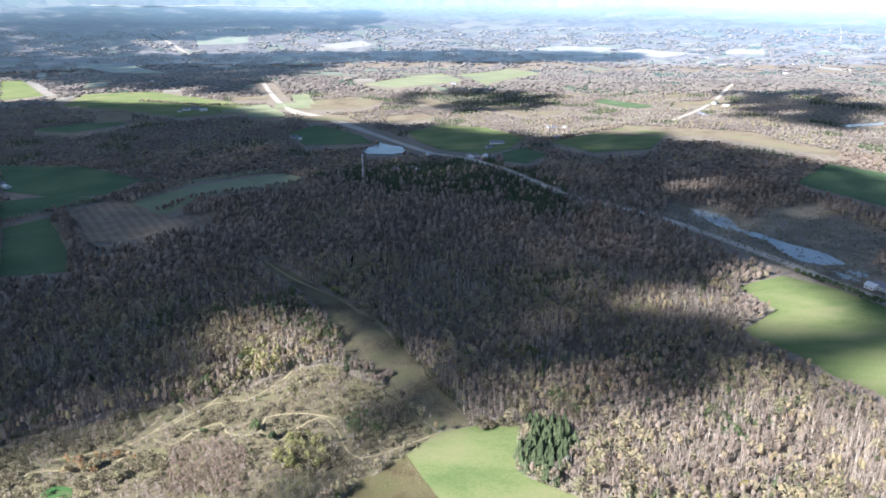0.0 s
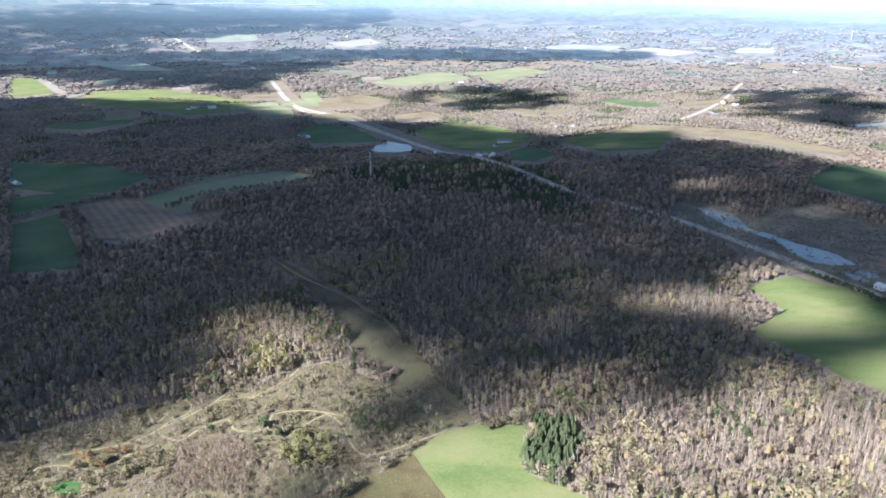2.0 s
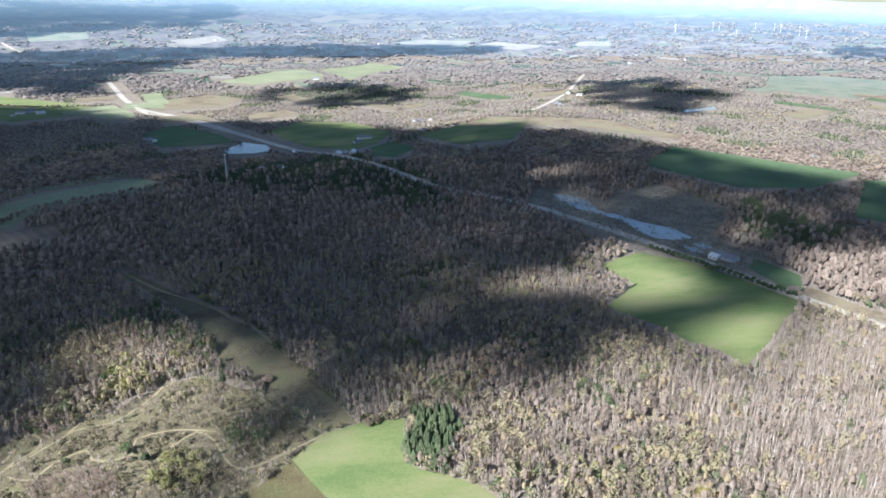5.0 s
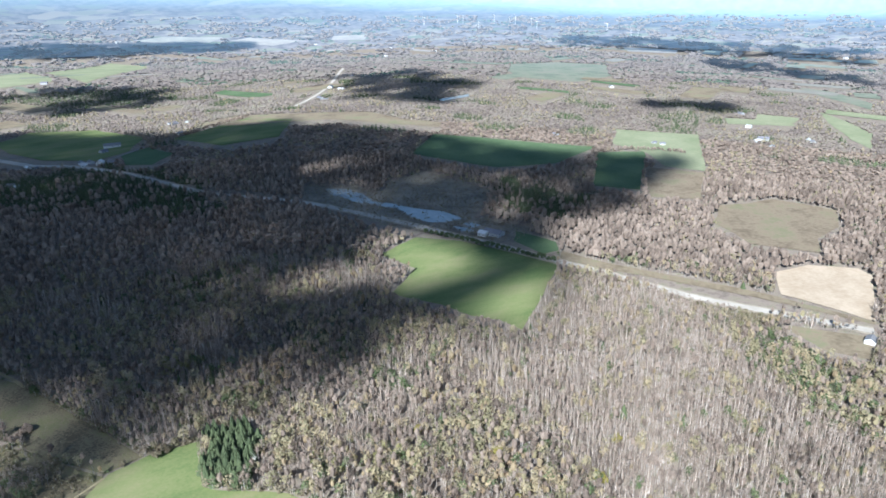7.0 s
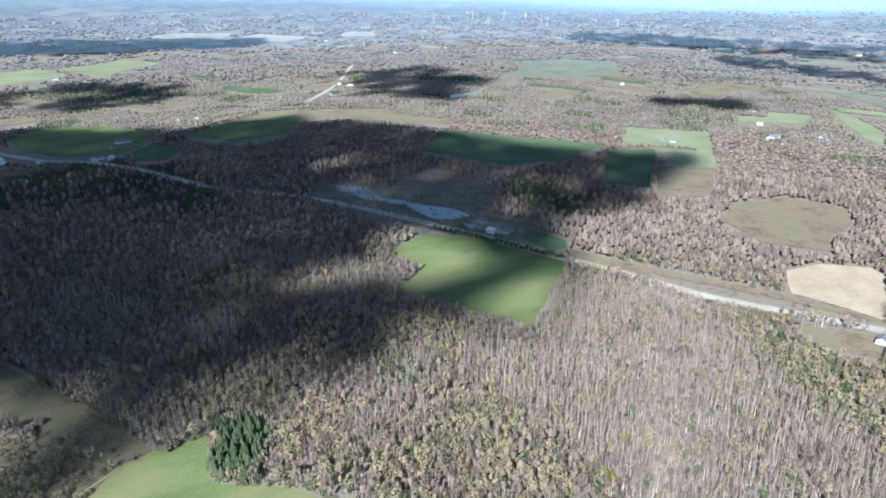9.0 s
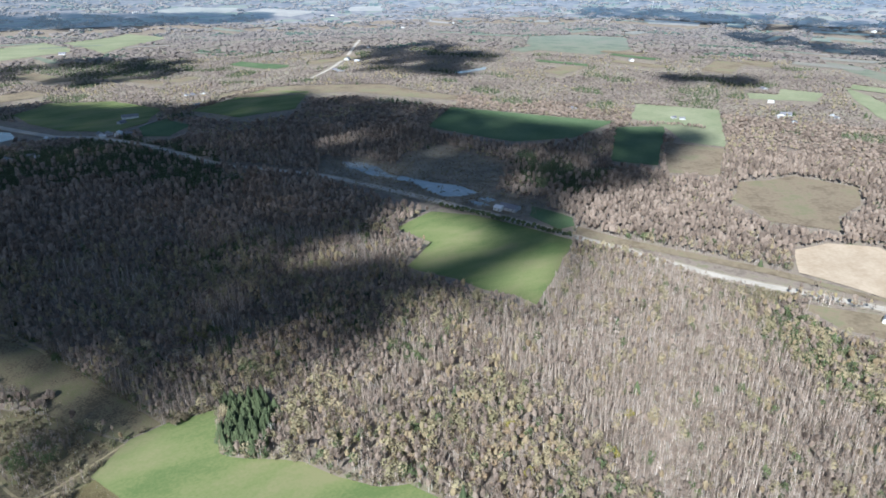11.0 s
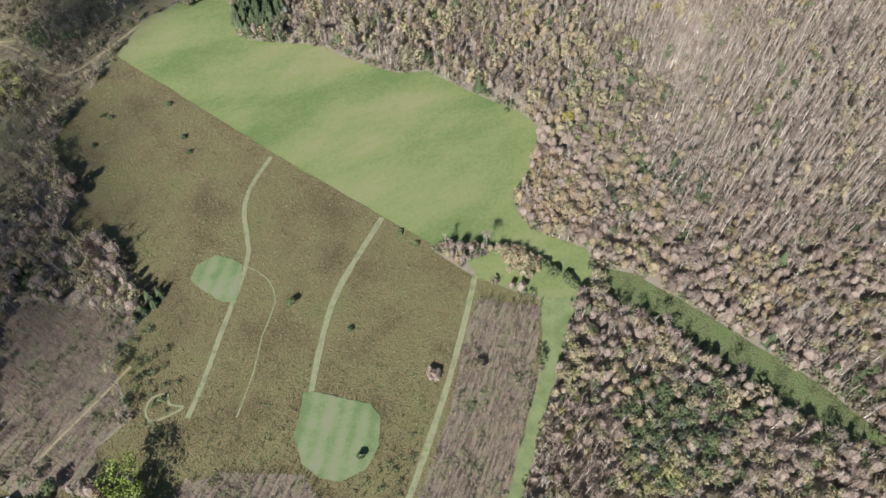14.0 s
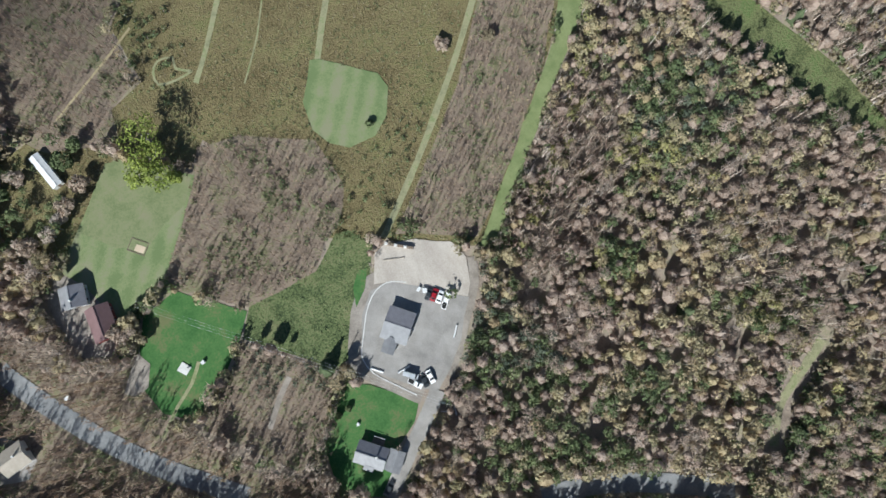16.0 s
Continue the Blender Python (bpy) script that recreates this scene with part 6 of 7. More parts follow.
ZONES = []     # outline, share of autumn leaf, of green leaf, of bare poles
ZONES.append(([(333, 438), (438, 356), (391.7, 235.6), (356.8, 154.5), (323.6, 123.4), (224.3, 57.3), (163.8, 90.2), (176.4, 142.6), (208.7, 166.8), (215.9, 249.8), (198.2, 316.1), (214.3, 358), (279.1, 361.8)], 0.05, 0.02, 0.78))
ZONES.append(([(41.2, 302.8), (63.7, 325.7), (129.1, 296.9), (215.9, 249.8), (206.3, 168.1), (176.4, 142.6), (134.8, 112), (107.6, 138.8), (135.5, 168.7), (141, 194.6), (114.2, 238.2), (74.7, 280.3)], 0.20, 0.05, 0.12))
ZONES.append(([(108.5, 93.3), (125, 71), (138.7, 40.4), (150.4, 7.9), (161.4, -15.6), (140.2, -37.8), (42.2, 12), (78.7, 63.4)], 0.22, 0.10, 0.15))
ZONES.append(([(404, 274.3), (443, 253), (402.2, 175.6), (359.4, 147.2), (361.1, 164.5), (379, 234.1)], 0.3, 0.35, 0.0))
ZONES.append(([(-134.5, 62.8), (-120.5, 52), (-96.4, 36.2), (-94.7, 10.9), (-78, -11.2), (-54.1, -16.7), (-50.1, -34.7), (-153, 14.8)], 0.04, 0.01, 0.75))
ZONES.append(([(9.1, 6.3), (17.4, 6.6), (23.4, -4.8), (27, -23.1), (37.2, -34.2), (44.8, -44.1), (24.5, -38.4), (9.2, -22.8), (-3.5, -14.6)], 0.1, 0.8, 0.0))
ZONES.append(([(102.9, 58.6), (117.8, 52.6), (135.2, 38.4), (131.7, 24.1), (115.3, 22.9), (93.6, 19.9), (89.5, 33.1)], 0.25, 0.55, 0.1))
ZONES.append(([(83.3, 38.3), (97.5, 29.2), (87.1, 7.6), (73.1, 14.3)], 0.55, 0.3, 0.0))
ZONES.append(([(49.9, -36.3), (62.2, -43.2), (54, -58.7), (43.1, -51.4)], 0.2, 0.75, 0.0))
ZONES.append(([(59.8, 5.5), (70.2, 0.5), (62.1, -14.9), (51.8, -10)], 0.3, 0.6, 0.0))
ZONES.append(([(93.2, -27.8), (107.4, -35.7), (99.5, -49.8), (86.3, -42.4)], 0.3, 0.6, 0.0))
ZONES.append(([(-2.3, -33.6), (17, -40.8), (48.1, -63.9), (43.9, -73.8), (16.3, -58.6), (-5.3, -52.2)], 0.3, 0.6, 0.0))
ZONES.append(([(98.1, 84.3), (109, 79), (94.7, 62.5), (73.6, 45.2), (48.5, 17.4), (37.2, 12), (21.7, 2.4), (13.9, 8.3), (36.3, 18.9), (65.6, 49.1)], 0.5, 0.25, 0.0))


ZONES.append(([(67.5, 59.4), (90.8, 52.8), (77.5, 18.7), (60.6, 7.2), (31.1, 0.0), (32.8, 16.3), (52.1, 37.6)], 0.06, 0.03, 0.85))


def pole_tree(h, twigs):
    """A slender leafless pole with a few short twigs near its top."""
    t = [sliver((0, 0, -.2), (rng.uniform(-.3, .3), rng.uniform(-.3, .3), h), .33, (1, 0, 0)), sliver((0, 0, -.2), (0, 0, h), .33, (0, 1, 0))]
    m = [0, 0]
    for _ in range(twigs):
        z = h * rng.uniform(.25, .95)
        d = np.array([rng.normal() * .45, rng.normal() * .45, 1.0]) * rng.uniform(.9, 2.0)
        p = np.array([rng.normal() * .35, rng.normal() * .35, z])
        t.append(sliver(p, p + d, .3, rng.normal(size=3)))
        m.append(1)
    return np.array(t), np.array(m)


SHADED_HILL = [(806, 2097), (1239, 2251), (1083, 1530), (807, 1178), (523, 1280)]
far = random.Random(4)
taken = [p for p, g in OPEN]
for i in range(110):
    r, az = far.uniform(1500, 3250), radians(far.uniform(-38, 70))
    fx, fy = r * math.sin(az), r * math.cos(az)
    if inside(np.array([fx]), np.array([fy]), SHADED_HILL)[0] or any(inside(np.array([fx]), np.array([fy]), p)[0] for p in taken):
        continue
    w, d = far.uniform(30, 110), far.uniform(14, 45)
    th = radians(20 + far.uniform(-12, 12) + (90 if i % 2 else 0))
    c, s = math.cos(th), math.sin(th)
    q = [(fx + c * u * w - s * v * d, fy + s * u * w + c * v * d) for u, v in ((-1, -1), (1, -far.uniform(.6, 1)), (far.uniform(.7, 1), 1), (-far.uniform(.7, 1), far.uniform(.7, 1)))]
    if max(math.hypot(*p) for p in q) > 3270:
        continue
    kind = i % 5
    mats = (FAR_PALE, FAR_TAN, FAR_DRY, FAR_PALE, FAR_PALE) if r > 2000 else (FIELD_PALE, FIELD_DRY, FIELD_DRY, FIELD_PALE, FIELD_DEEP)
    field("field", mats[kind], q,
          ("pale green", "bare tan", "dry brown", "pale green", "dull green")[kind] + " field among far woods", 0.5 + 0.02 * (i % 7))

CLEAR.append(([(-100.3, 102.4), (-96.7, 115.4)], 4.2))     # the white shed
CLEAR.append(([(-146, 23.4), (-139.5, 24.6)], 6.0))        # the house in the woods
NEAR_BARE = [round_bare(rng.uniform(7, 11), rng.uniform(1.5, 2.6), 74, 40, 0.34) for _ in range(2)] + [crown_tree(rng.uniform(5.2, 7.6), rng.uniform(1.0, 1.95), 7, 3, 50, 26, 0.32) for _ in range(7)]
NEXT_CROWN = [crown_tree(rng.uniform(7.5, 11.5), rng.uniform(0.85, 1.55), 5, 3, 26, 0) for _ in range(8)]
NEXT_BARE = [bare_tree(rng.uniform(9, 14), 3, 38, rng.uniform(1.5, 2.3), 0.36, 0.16, 1.25, True, 5, 0.5) for _ in range(7)]
NEAR_POLE = [pole_tree(rng.uniform(7, 11), 24) for _ in range(6)]
NEAR_LEAFY = [leafy_tree(rng.uniform(6, 9.5), 92, 2.0, 0.42, 0.4) for _ in range(6)]
NEXT_LEAFY = [leafy_tree(rng.uniform(7, 11), 62, 2.7, 0.7) for _ in range(6)]
NEAR_FIR = [conifer_tree(rng.uniform(9, 13), 8, 7, 2.6) for _ in range(4)]
NEAR_BUSH = [leafy_tree(rng.uniform(2, 3.2), 34, 1.6, 0.42, 0.05) for _ in range(4)]
TUFT = [leafy_tree(rng.uniform(2, 3.2), 9, 1.9, 0.7, 0.05) for _ in range(4)]
MID_CROWN = [crown_tree(rng.uniform(7.5, 11), rng.uniform(1.8, 2.8), 5, 2, 7, 0) for _ in range(8)]
MID_LEAFY = [leafy_tree(rng.uniform(8, 12), 12, 2.7, 1.4) for _ in range(5)]
MID_FIR = [conifer_tree(rng.uniform(12, 16), 3, 5, 3.0) for _ in range(4)]
HILL_CROWN = [crown_tree(rng.uniform(3.4, 5), rng.uniform(2.7, 4.1), 4, 2, 0) for _ in range(8)]
FAR_CLUMP = [crown_tree(rng.uniform(4, 6), rng.uniform(7, 11), 4, 2, 0) for _ in range(8)]


def plant_woods(r0, r1, spacing, bare, leafy, tag):
    x, y = scatter(r0, r1, spacing)
    c = cover(x, y)
    fir = plantation(x, y)
    wood = (c == 0) & ((smooth_noise(x, y, 17, 31) > 0.12) | fir)
    mingled = rng.uniform(0, 1, len(x)) + 0.9 * smooth_noise(x, y, 16, 81)     # kinds stand in small clumps
    species = np.argsort(np.argsort(mingled)) / len(x)
    leaf = np.clip(0.10 + 0.5 * (smooth_noise(x, y, 190, 3) - 0.45), 0.03, 0.45)
    green = np.clip(0.02 + 0.5 * (smooth_noise(x, y, 120, 5) - 0.62), 0.01, 0.3)
    pole = np.clip(2.5 * (smooth_noise(x, y, 160, 6) - 0.62), 0.0, 0.6)
    drift_x, drift_y = rng.uniform(-9, 9, len(x)), rng.uniform(-9, 9, len(x))     # stands mingle where they meet
    for poly, a, b, p in ZONES:
        k = inside(x + drift_x, y + drift_y, poly)
        wob = 0.5 + smooth_noise(x, y, 70, 7)
        leaf[k], green[k], pole[k] = a * wob[k], b * (1.6 - 0.6 * wob[k]), p
    is_fir = wood & (fir | (species > 0.996))
    is_leafy = wood & ~is_fir & (species < leaf)
    is_green = wood & ~is_fir & ~is_leafy & (species < leaf + green)
    rest = wood & ~is_fir & ~is_leafy & ~is_green
    is_pole = rest & (rng.uniform(0, 1, len(x)) < pole)
    is_bare = rest & ~is_pole
    tan = is_bare & (rng.uniform(0, 1, len(x)) < np.clip(1.5 * (smooth_noise(x, y, 90, 51) - 0.42) + 0.02, 0.03, 0.4))
    ash = is_bare & ~tan
    grow("bare_woods", bare, x[ash], y[ash], 0.7, 1.2, [BARK, NEAR_CROWN if r0 == 0 else CROWN], "dense leafless grey-brown hardwood forest " + tag)
    grow("russet_woods", bare, x[tan], y[tan], 0.6, 1.25, [BARK, RUSSET], "hardwoods with the last russet leaves " + tag)
    grow("pole_woods", NEAR_POLE, x[is_pole], y[is_pole], 0.75, 1.3, [POLE_BARK, TWIG], "slender pale leafless poles " + tag)
    for low, high in ((0.35, 0.6), (0.35, 0.65)):
        px, py = x[is_pole] + rng.uniform(-2, 2, is_pole.sum()), y[is_pole] + rng.uniform(-2, 2, is_pole.sum())
        grow("pole_brush", NEAR_POLE, px, py, low, high, [BARK, TWIG], "low leafless brush below the poles " + tag)
    px, py = x[is_pole] + rng.uniform(-2, 2, is_pole.sum()), y[is_pole] + rng.uniform(-2, 2, is_pole.sum())
    grow("pole_woods", NEAR_POLE, px, py, 0.6, 1.1, [BARK, TWIG], "slender pale leafless saplings " + tag)
    grow("autumn_woods", leafy, x[is_leafy], y[is_leafy], 0.7, 1.25, [BARK, AUTUMN], "hardwoods in fading yellow and tan leaf " + tag)
    grow("green_woods", leafy, x[is_green], y[is_green], 0.6, 1.1, [BARK, GREENLEAF], "scattered trees in dull green leaf " + tag)
    grow("conifer_woods", NEAR_FIR, x[is_fir], y[is_fir], 0.6, 1.0, [BARK, NEEDLE], "dark green conifers " + tag)


plant_woods(0, 240, 2.75, NEAR_BARE, NEAR_LEAFY, "round the fields")
plant_woods(240, 620, 3.35, NEXT_CROWN + NEXT_BARE[:3], NEXT_LEAFY, "on the low hill")
# brush that closes the rim of the woods down to the grass
ex, ey = scatter(0, 520, 2.0)
ec = cover(ex, ey)
rim = np.zeros(len(ex), bool)
for dx, dy in ((3.5, 0), (-3.5, 0), (0, 3.5), (0, -3.5)):
    n = cover(ex + dx, ey + dy)
    rim |= (n == 1) | (n == 3)
rim &= ec == 0
roll = rng.uniform(0, 1, len(ex))
grow("edge_brush", NEAR_BUSH, ex[rim & (roll < .4)], ey[rim & (roll < .4)], 0.8, 1.9, [BARK, BUSH], "tan brush along the rim of the woods")
grow("edge_brush", NEAR_BUSH, ex[rim & (roll > .4) & (roll < .6)], ey[rim & (roll > .4) & (roll < .6)], 0.7, 1.7, [BARK, GREENLEAF], "dull green brush along the rim of the woods")
grow("edge_brush", NEXT_BARE, ex[rim & (roll > .6) & (roll < .85)], ey[rim & (roll > .6) & (roll < .85)], 0.3, 0.6, [BARK, TWIG], "leafless saplings along the rim of the woods")
# evergreen and late green shrubs below the bare trees
ux, uy = scatter(0, 330, 4.2)
uc = cover(ux, uy)
k = (uc == 0) & (rng.uniform(0, 1, len(ux)) < np.clip(2.2 * (smooth_noise(ux, uy, 60, 61) - 0.66), 0.0, 0.8))
grow("understory", NEAR_BUSH, ux[k], uy[k], 0.8, 1.9, [BARK, GREENLEAF], "dull green shrubs below the bare trees")
# shrubs of the old pasture with its bike trails
sx, sy = scatter(200, 560, 2.5)
sc = cover(sx, sy)
keep = (sc == 2) & (rng.uniform(0, 1, len(sx)) < 0.55 + 0.45 * (smooth_noise(sx, sy, 45, 8) > 0.4))
half = np.clip(rng.uniform(0, 1, len(sx)) + 1.3 * (smooth_noise(sx, sy, 75, 77) - 0.45), 0, 1)
grow("pasture_scrub", NEAR_BUSH, sx[keep & (half < .55)], sy[keep & (half < .55)], 0.5, 1.5, [BARK, BUSH], "dry brushy shrubs invading an old pasture")
grow("scrub_saplings", NEXT_BARE, sx[keep & (half > .75)], sy[keep & (half > .75)], 0.3, 0.62, [BARK, TWIG], "leafless saplings among the brush")
grow("scrub_greenery", NEXT_LEAFY, sx[keep & (half > .70) & (half < .75)], sy[keep & (half > .70) & (half < .75)], 0.4, 0.75, [BARK, AUTUMN], "small yellow-green trees among the brush")


def grove(outline, spacing, kinds, low, high, mats, label, share=0.9, on_grass=False):
    """A stand of one kind within an outline."""
    px, py = [p[0] for p in outline], [p[1] for p in outline]
    x, y = np.meshgrid(np.arange(min(px), max(px), spacing), np.arange(min(py), max(py), spacing))
    x, y = x.ravel(), y.ravel()
    x = x + rng.uniform(-0.55, 0.55, len(x)) * spacing
    y = y + rng.uniform(-0.55, 0.55, len(y)) * spacing
    k = inside(x, y, outline)
    x, y = x[k], y[k]
    k = (rng.uniform(0, 1, len(x)) < share) & (on_grass | (cover(x, y) != 1))
    grow("grove", kinds, x[k], y[k], low, high, mats, label)


grove([(-191, 489), (-168, 508), (-133, 498), (-120, 459.1), (-140.3, 425.5), (-164.2, 425.7)],
      4.0, NEXT_BARE, 0.6, 1.0, [BARK, RUSSET], "stand of pinkish leafless trees by the old pasture")
grove([(-154.1, 322.7), (-130.1, 330.4), (-109.9, 322.5), (-101.3, 284.6), (-138.5, 284.7)],
      2.0, NEXT_BARE, 0.3, 0.5, [BARK, PINK_TWIG], "dense pinkish leafless saplings in the old pasture", 1.0)
grove([(-185, 401), (-158, 413), (-140.9, 370.3), (-168.0, 366.8)],
      2.4, NEXT_BARE, 0.35, 0.6, [BARK, PINK_TWIG], "pinkish leafless saplings at the pasture edge", 0.9)
grove([(-145.3, 437.8), (-130.4, 449.5), (-110.2, 425.2), (-107.3, 401.6), (-130.6, 403.9)],
      4.2, NEXT_LEAFY, 0.8, 1.1, [BARK, OLIVELEAF], "cluster of yellow-green trees at the pasture edge")
grove([(-148, 514), (-128, 540), (-83, 497), (-69.7, 449.1), (-93.7, 453.6), (-122.1, 468.3)],
      5.0, NEXT_LEAFY, 0.8, 1.15, [BARK, GREENLEAF], "green trees along the clearing")
grove([(-207.1, 315.3), (-190.6, 322.3), (-167.4, 316.6), (-163.2, 302.6), (-196.3, 302.7)],
      4.5, NEXT_LEAFY, 0.45, 0.75, [BARK, ORANGELEAF], "small orange autumn trees in the old pasture", 0.6)
grove([(-92.8, 330.3), (-80.1, 337.9), (-66.6, 327.6), (-64.5, 303.7), (-82.3, 302.3)],
      4.5, NEXT_LEAFY, 0.6, 0.95, [BARK, OLIVELEAF], "yellow-green trees among the brush", 0.8)
grove([(41, 441), (65, 442), (67, 425), (42.9, 416.4)],
      4.2, NEXT_LEAFY, 0.7, 1.0, [BARK, OLIVELEAF], "olive autumn trees on the low hill", 0.8)
grove([(75.3, 401.7), (126, 426), (141, 396), (90.8, 367.3)],
      4.6, NEXT_LEAFY, 0.7, 1.05, [BARK, OCHRELEAF], "tan-orange autumn trees on the low hill", 0.55)
grove([(129, 452), (180, 458), (174, 427), (126, 410)],
      4.4, NEXT_LEAFY, 0.7, 1.0, [BARK, GREYLEAF], "grey-green trees on the low hill", 0.7)
grove([(-60.8, 354.5), (-46.5, 361.2), (-30, 352.7), (-30.9, 337.8), (-57.1, 337.8)],
      4.5, NEXT_LEAFY, 0.5, 0.85, [BARK, GREENLEAF], "dull green trees among the brush", 0.7)
grove([(90.6, 129.1), (99.2, 127.9), (104.2, 116.1), (99.4, 108.9), (89.7, 115.9)],
      2.6, NEAR_LEAFY, 0.55, 0.8, [BARK, OCHRELEAF], "tan autumn trees clumped at the field end", 0.9, True)
grove([(18.1, 16.9), (25, 17.9), (22.5, 8.4), (22.6, -4.3), (26.1, -22.7), (19.3, -23.6), (6.6, -15.4), (4.7, -4.1), (11.4, 5.3)],
      3.0, NEAR_LEAFY, 0.4, 0.75, [BARK, GREYLEAF], "dense grey-green bushes along the gravel lot")
grove([(124.8, 67.9), (132.5, 63), (142.7, 44), (150.3, 20.8), (164.5, -9.7), (162.5, -13.2), (144.2, 18.1), (133, 42.9), (121.9, 64.6)],
      3.0, NEAR_LEAFY, 0.5, 0.85, [BARK, GREENLEAF], "dark green trees along the grassy strip", 0.8)
grove([(0.1, 41.8), (9, 38.1), (7.6, 32.8), (-2.3, 36.6)],
      2.0, NEAR_BUSH, 0.5, 1.0, [BARK, GREENLEAF], "green brush behind the dirt pad")
grove([(18.4, 30.8), (22.5, 27.7), (19.8, 20.4), (17.7, 25.7)],
      2.0, NEAR_BUSH, 0.6, 1.1, [BARK, GREENLEAF], "green brush beside the dirt pad")
grove([(-60.1, 25), (-48, 15), (-39.7, 5.8), (-42.3, -2.1), (-51.8, 6.5), (-63.2, 3.9), (-66.1, 11.3)],
      2.2, NEAR_BUSH, 0.5, 0.9, [BARK, GREYLEAF], "grey-green brush in the thicket", 0.6)
grove([(-112.7, 119.1), (-99.2, 121.6), (-89.9, 115.9), (-92.8, 100.7), (-102.6, 81.4), (-117.9, 84.5), (-122, 95.1)],
      3.6, NEAR_LEAFY, 0.55, 1.0, [BARK, GREENLEAF], "dark green trees round the white shed", 0.6)
grove([(-59, 167.1), (-47.3, 169.5), (-40.4, 154.9), (-38.3, 132.8), (-51.3, 110.3), (-57.9, 123), (-60.6, 144.1)],
      2.6, NEAR_BUSH, 0.5, 1.0, [BARK, GREENLEAF], "green brush at the low end of the meadow", 0.4)
grove([(-45.6, 96.1), (-28.1, 76.3), (-16.3, 59.9), (3.9, 68.7), (19.4, 74.4), (28.3, 74.5), (16.1, 58.2), (-8.7, 40), (-21.7, 46.6), (-31.8, 71.8)],
      2.8, NEAR_BUSH, 0.4, 0.9, [BARK, GREENLEAF], "green brush at the low end of the meadow", 0.4)
grove([(124.1, 176.4), (142, 160), (143.3, 134.8), (124.9, 114.8), (112.8, 130.4), (110.7, 147.9)],
      2.9, NEAR_LEAFY, 0.7, 1.05, [BARK, OCHRELEAF], "tan-orange autumn trees at the field corner", 1.0)
grove([(159.3, 195.6), (185.7, 176.1), (179.1, 148.6), (153.5, 150.5), (148.9, 171.3)],
      4.2, NEAR_LEAFY, 0.75, 1.1, [BARK, OLIVELEAF], "yellow-green trees near the field", 0.5)
grove([(176.3, 144.5), (202.9, 132.8), (187.6, 108.9), (164.2, 110.8), (164.4, 127.5)],
      3.4, NEAR_LEAFY, 0.6, 1.0, [POLE_BARK, GREYLEAF], "grey-green stand among pale poles", 0.8)
grove([(139, 136.9), (157.9, 130.8), (148.2, 112.5), (128.5, 116.1)],
      3.6, NEAR_LEAFY, 0.6, 1.0, [BARK, GREYLEAF], "grey-green trees near the field corner", 0.6)
grove([(149.9, 114.8), (175.4, 98.7), (171.8, 75.7), (154.6, 78.6), (139.2, 95.3)],
      4.2, NEAR_LEAFY, 0.6, 0.9, [BARK, OLIVELEAF], "small yellow-green trees in the woods", 0.35)
grove([(-134.5, 62.8), (-128.7, 51.8), (-114.4, 36.7), (-97.9, 34.9), (-94, 12.6), (-86.7, 6), (-78, -11.2), (-60.7, -22.5), (-53.4, -33.1), (-143, 10), (-134.4, 21.9), (-145.1, 35.2)],
      2.6, NEAR_POLE, 0.6, 1.1, [BRUSH_TWIG, BRUSH_TWIG], "slender bare brown trees beside the road", 0.8)
grove([(102.9, 58.6), (117.8, 52.6), (135.2, 38.4), (131.7, 24.1), (115.3, 22.9), (93.6, 19.9), (89.5, 33.1)],
      3.4, NEAR_LEAFY, 0.7, 1.05, [BARK, GREYLEAF], "grey-green trees in the woods", 0.5)
grove([(67.5, 59.4), (90.8, 52.8), (77.5, 18.7), (60.6, 7.2), (31.1, 0.0), (32.8, 16.3), (52.1, 37.6)],
      2.3, NEAR_POLE, 0.5, 0.85, [POLE_BARK, PINK_TWIG], "pale pinkish leafless poles beside the grass lane", 0.9)
grove([(83.3, 38.3), (97.5, 29.2), (87.1, 7.6), (73.1, 14.3)],
      3.6, NEAR_LEAFY, 0.75, 1.1, [BARK, OLIVELEAF], "yellow-green trees in the woods", 0.5)
grove([(97.1, 60.2), (110.9, 49.1), (119.9, 29.2), (122.6, 10.4), (111.2, 9.4), (97.9, 28.8), (91.4, 45.1)],
      3.6, NEAR_LEAFY, 0.85, 1.25, [BARK, GREENLEAF], "dull green trees in a belt through the woods", 0.55)
grove([(88, 42), (96, 36), (112, 12), (100, 4), (86, 20)],
      4.4, NEAR_LEAFY, 0.8, 1.2, [BARK, OLIVELEAF], "yellow-green trees beside the green belt", 0.5)
grove([(60.5, 6.2), (69.7, -0.4), (66.2, -11.2), (55.2, -8.0)],
      2.8, NEAR_LEAFY, 0.85, 1.2, [BARK, GREENLEAF], "small green stand amid the bare woods", 0.85)
grove([(15.9, 15.1), (25.1, 6.5), (36.9, -11.4), (31.9, -25.2), (13.8, -20.5), (2.2, -10.9)],
      3.2, NEAR_LEAFY, 0.75, 1.1, [BARK, GREYLEAF], "grey-green trees beside the gravel lot", 0.55)
grove([(49.9, -36.3), (62.2, -43.2), (54, -58.7), (43.1, -51.4)],
      3.4, NEAR_LEAFY, 0.6, 0.95, [BARK, GREENLEAF], "green trees in the woods", 0.7)
grove([(60.7, 7.2), (71.5, 0.9), (62.1, -17), (51.8, -10)],
      3.4, NEAR_LEAFY, 0.7, 1.0, [BARK, OLIVELEAF], "yellow-green trees in the woods", 0.6)
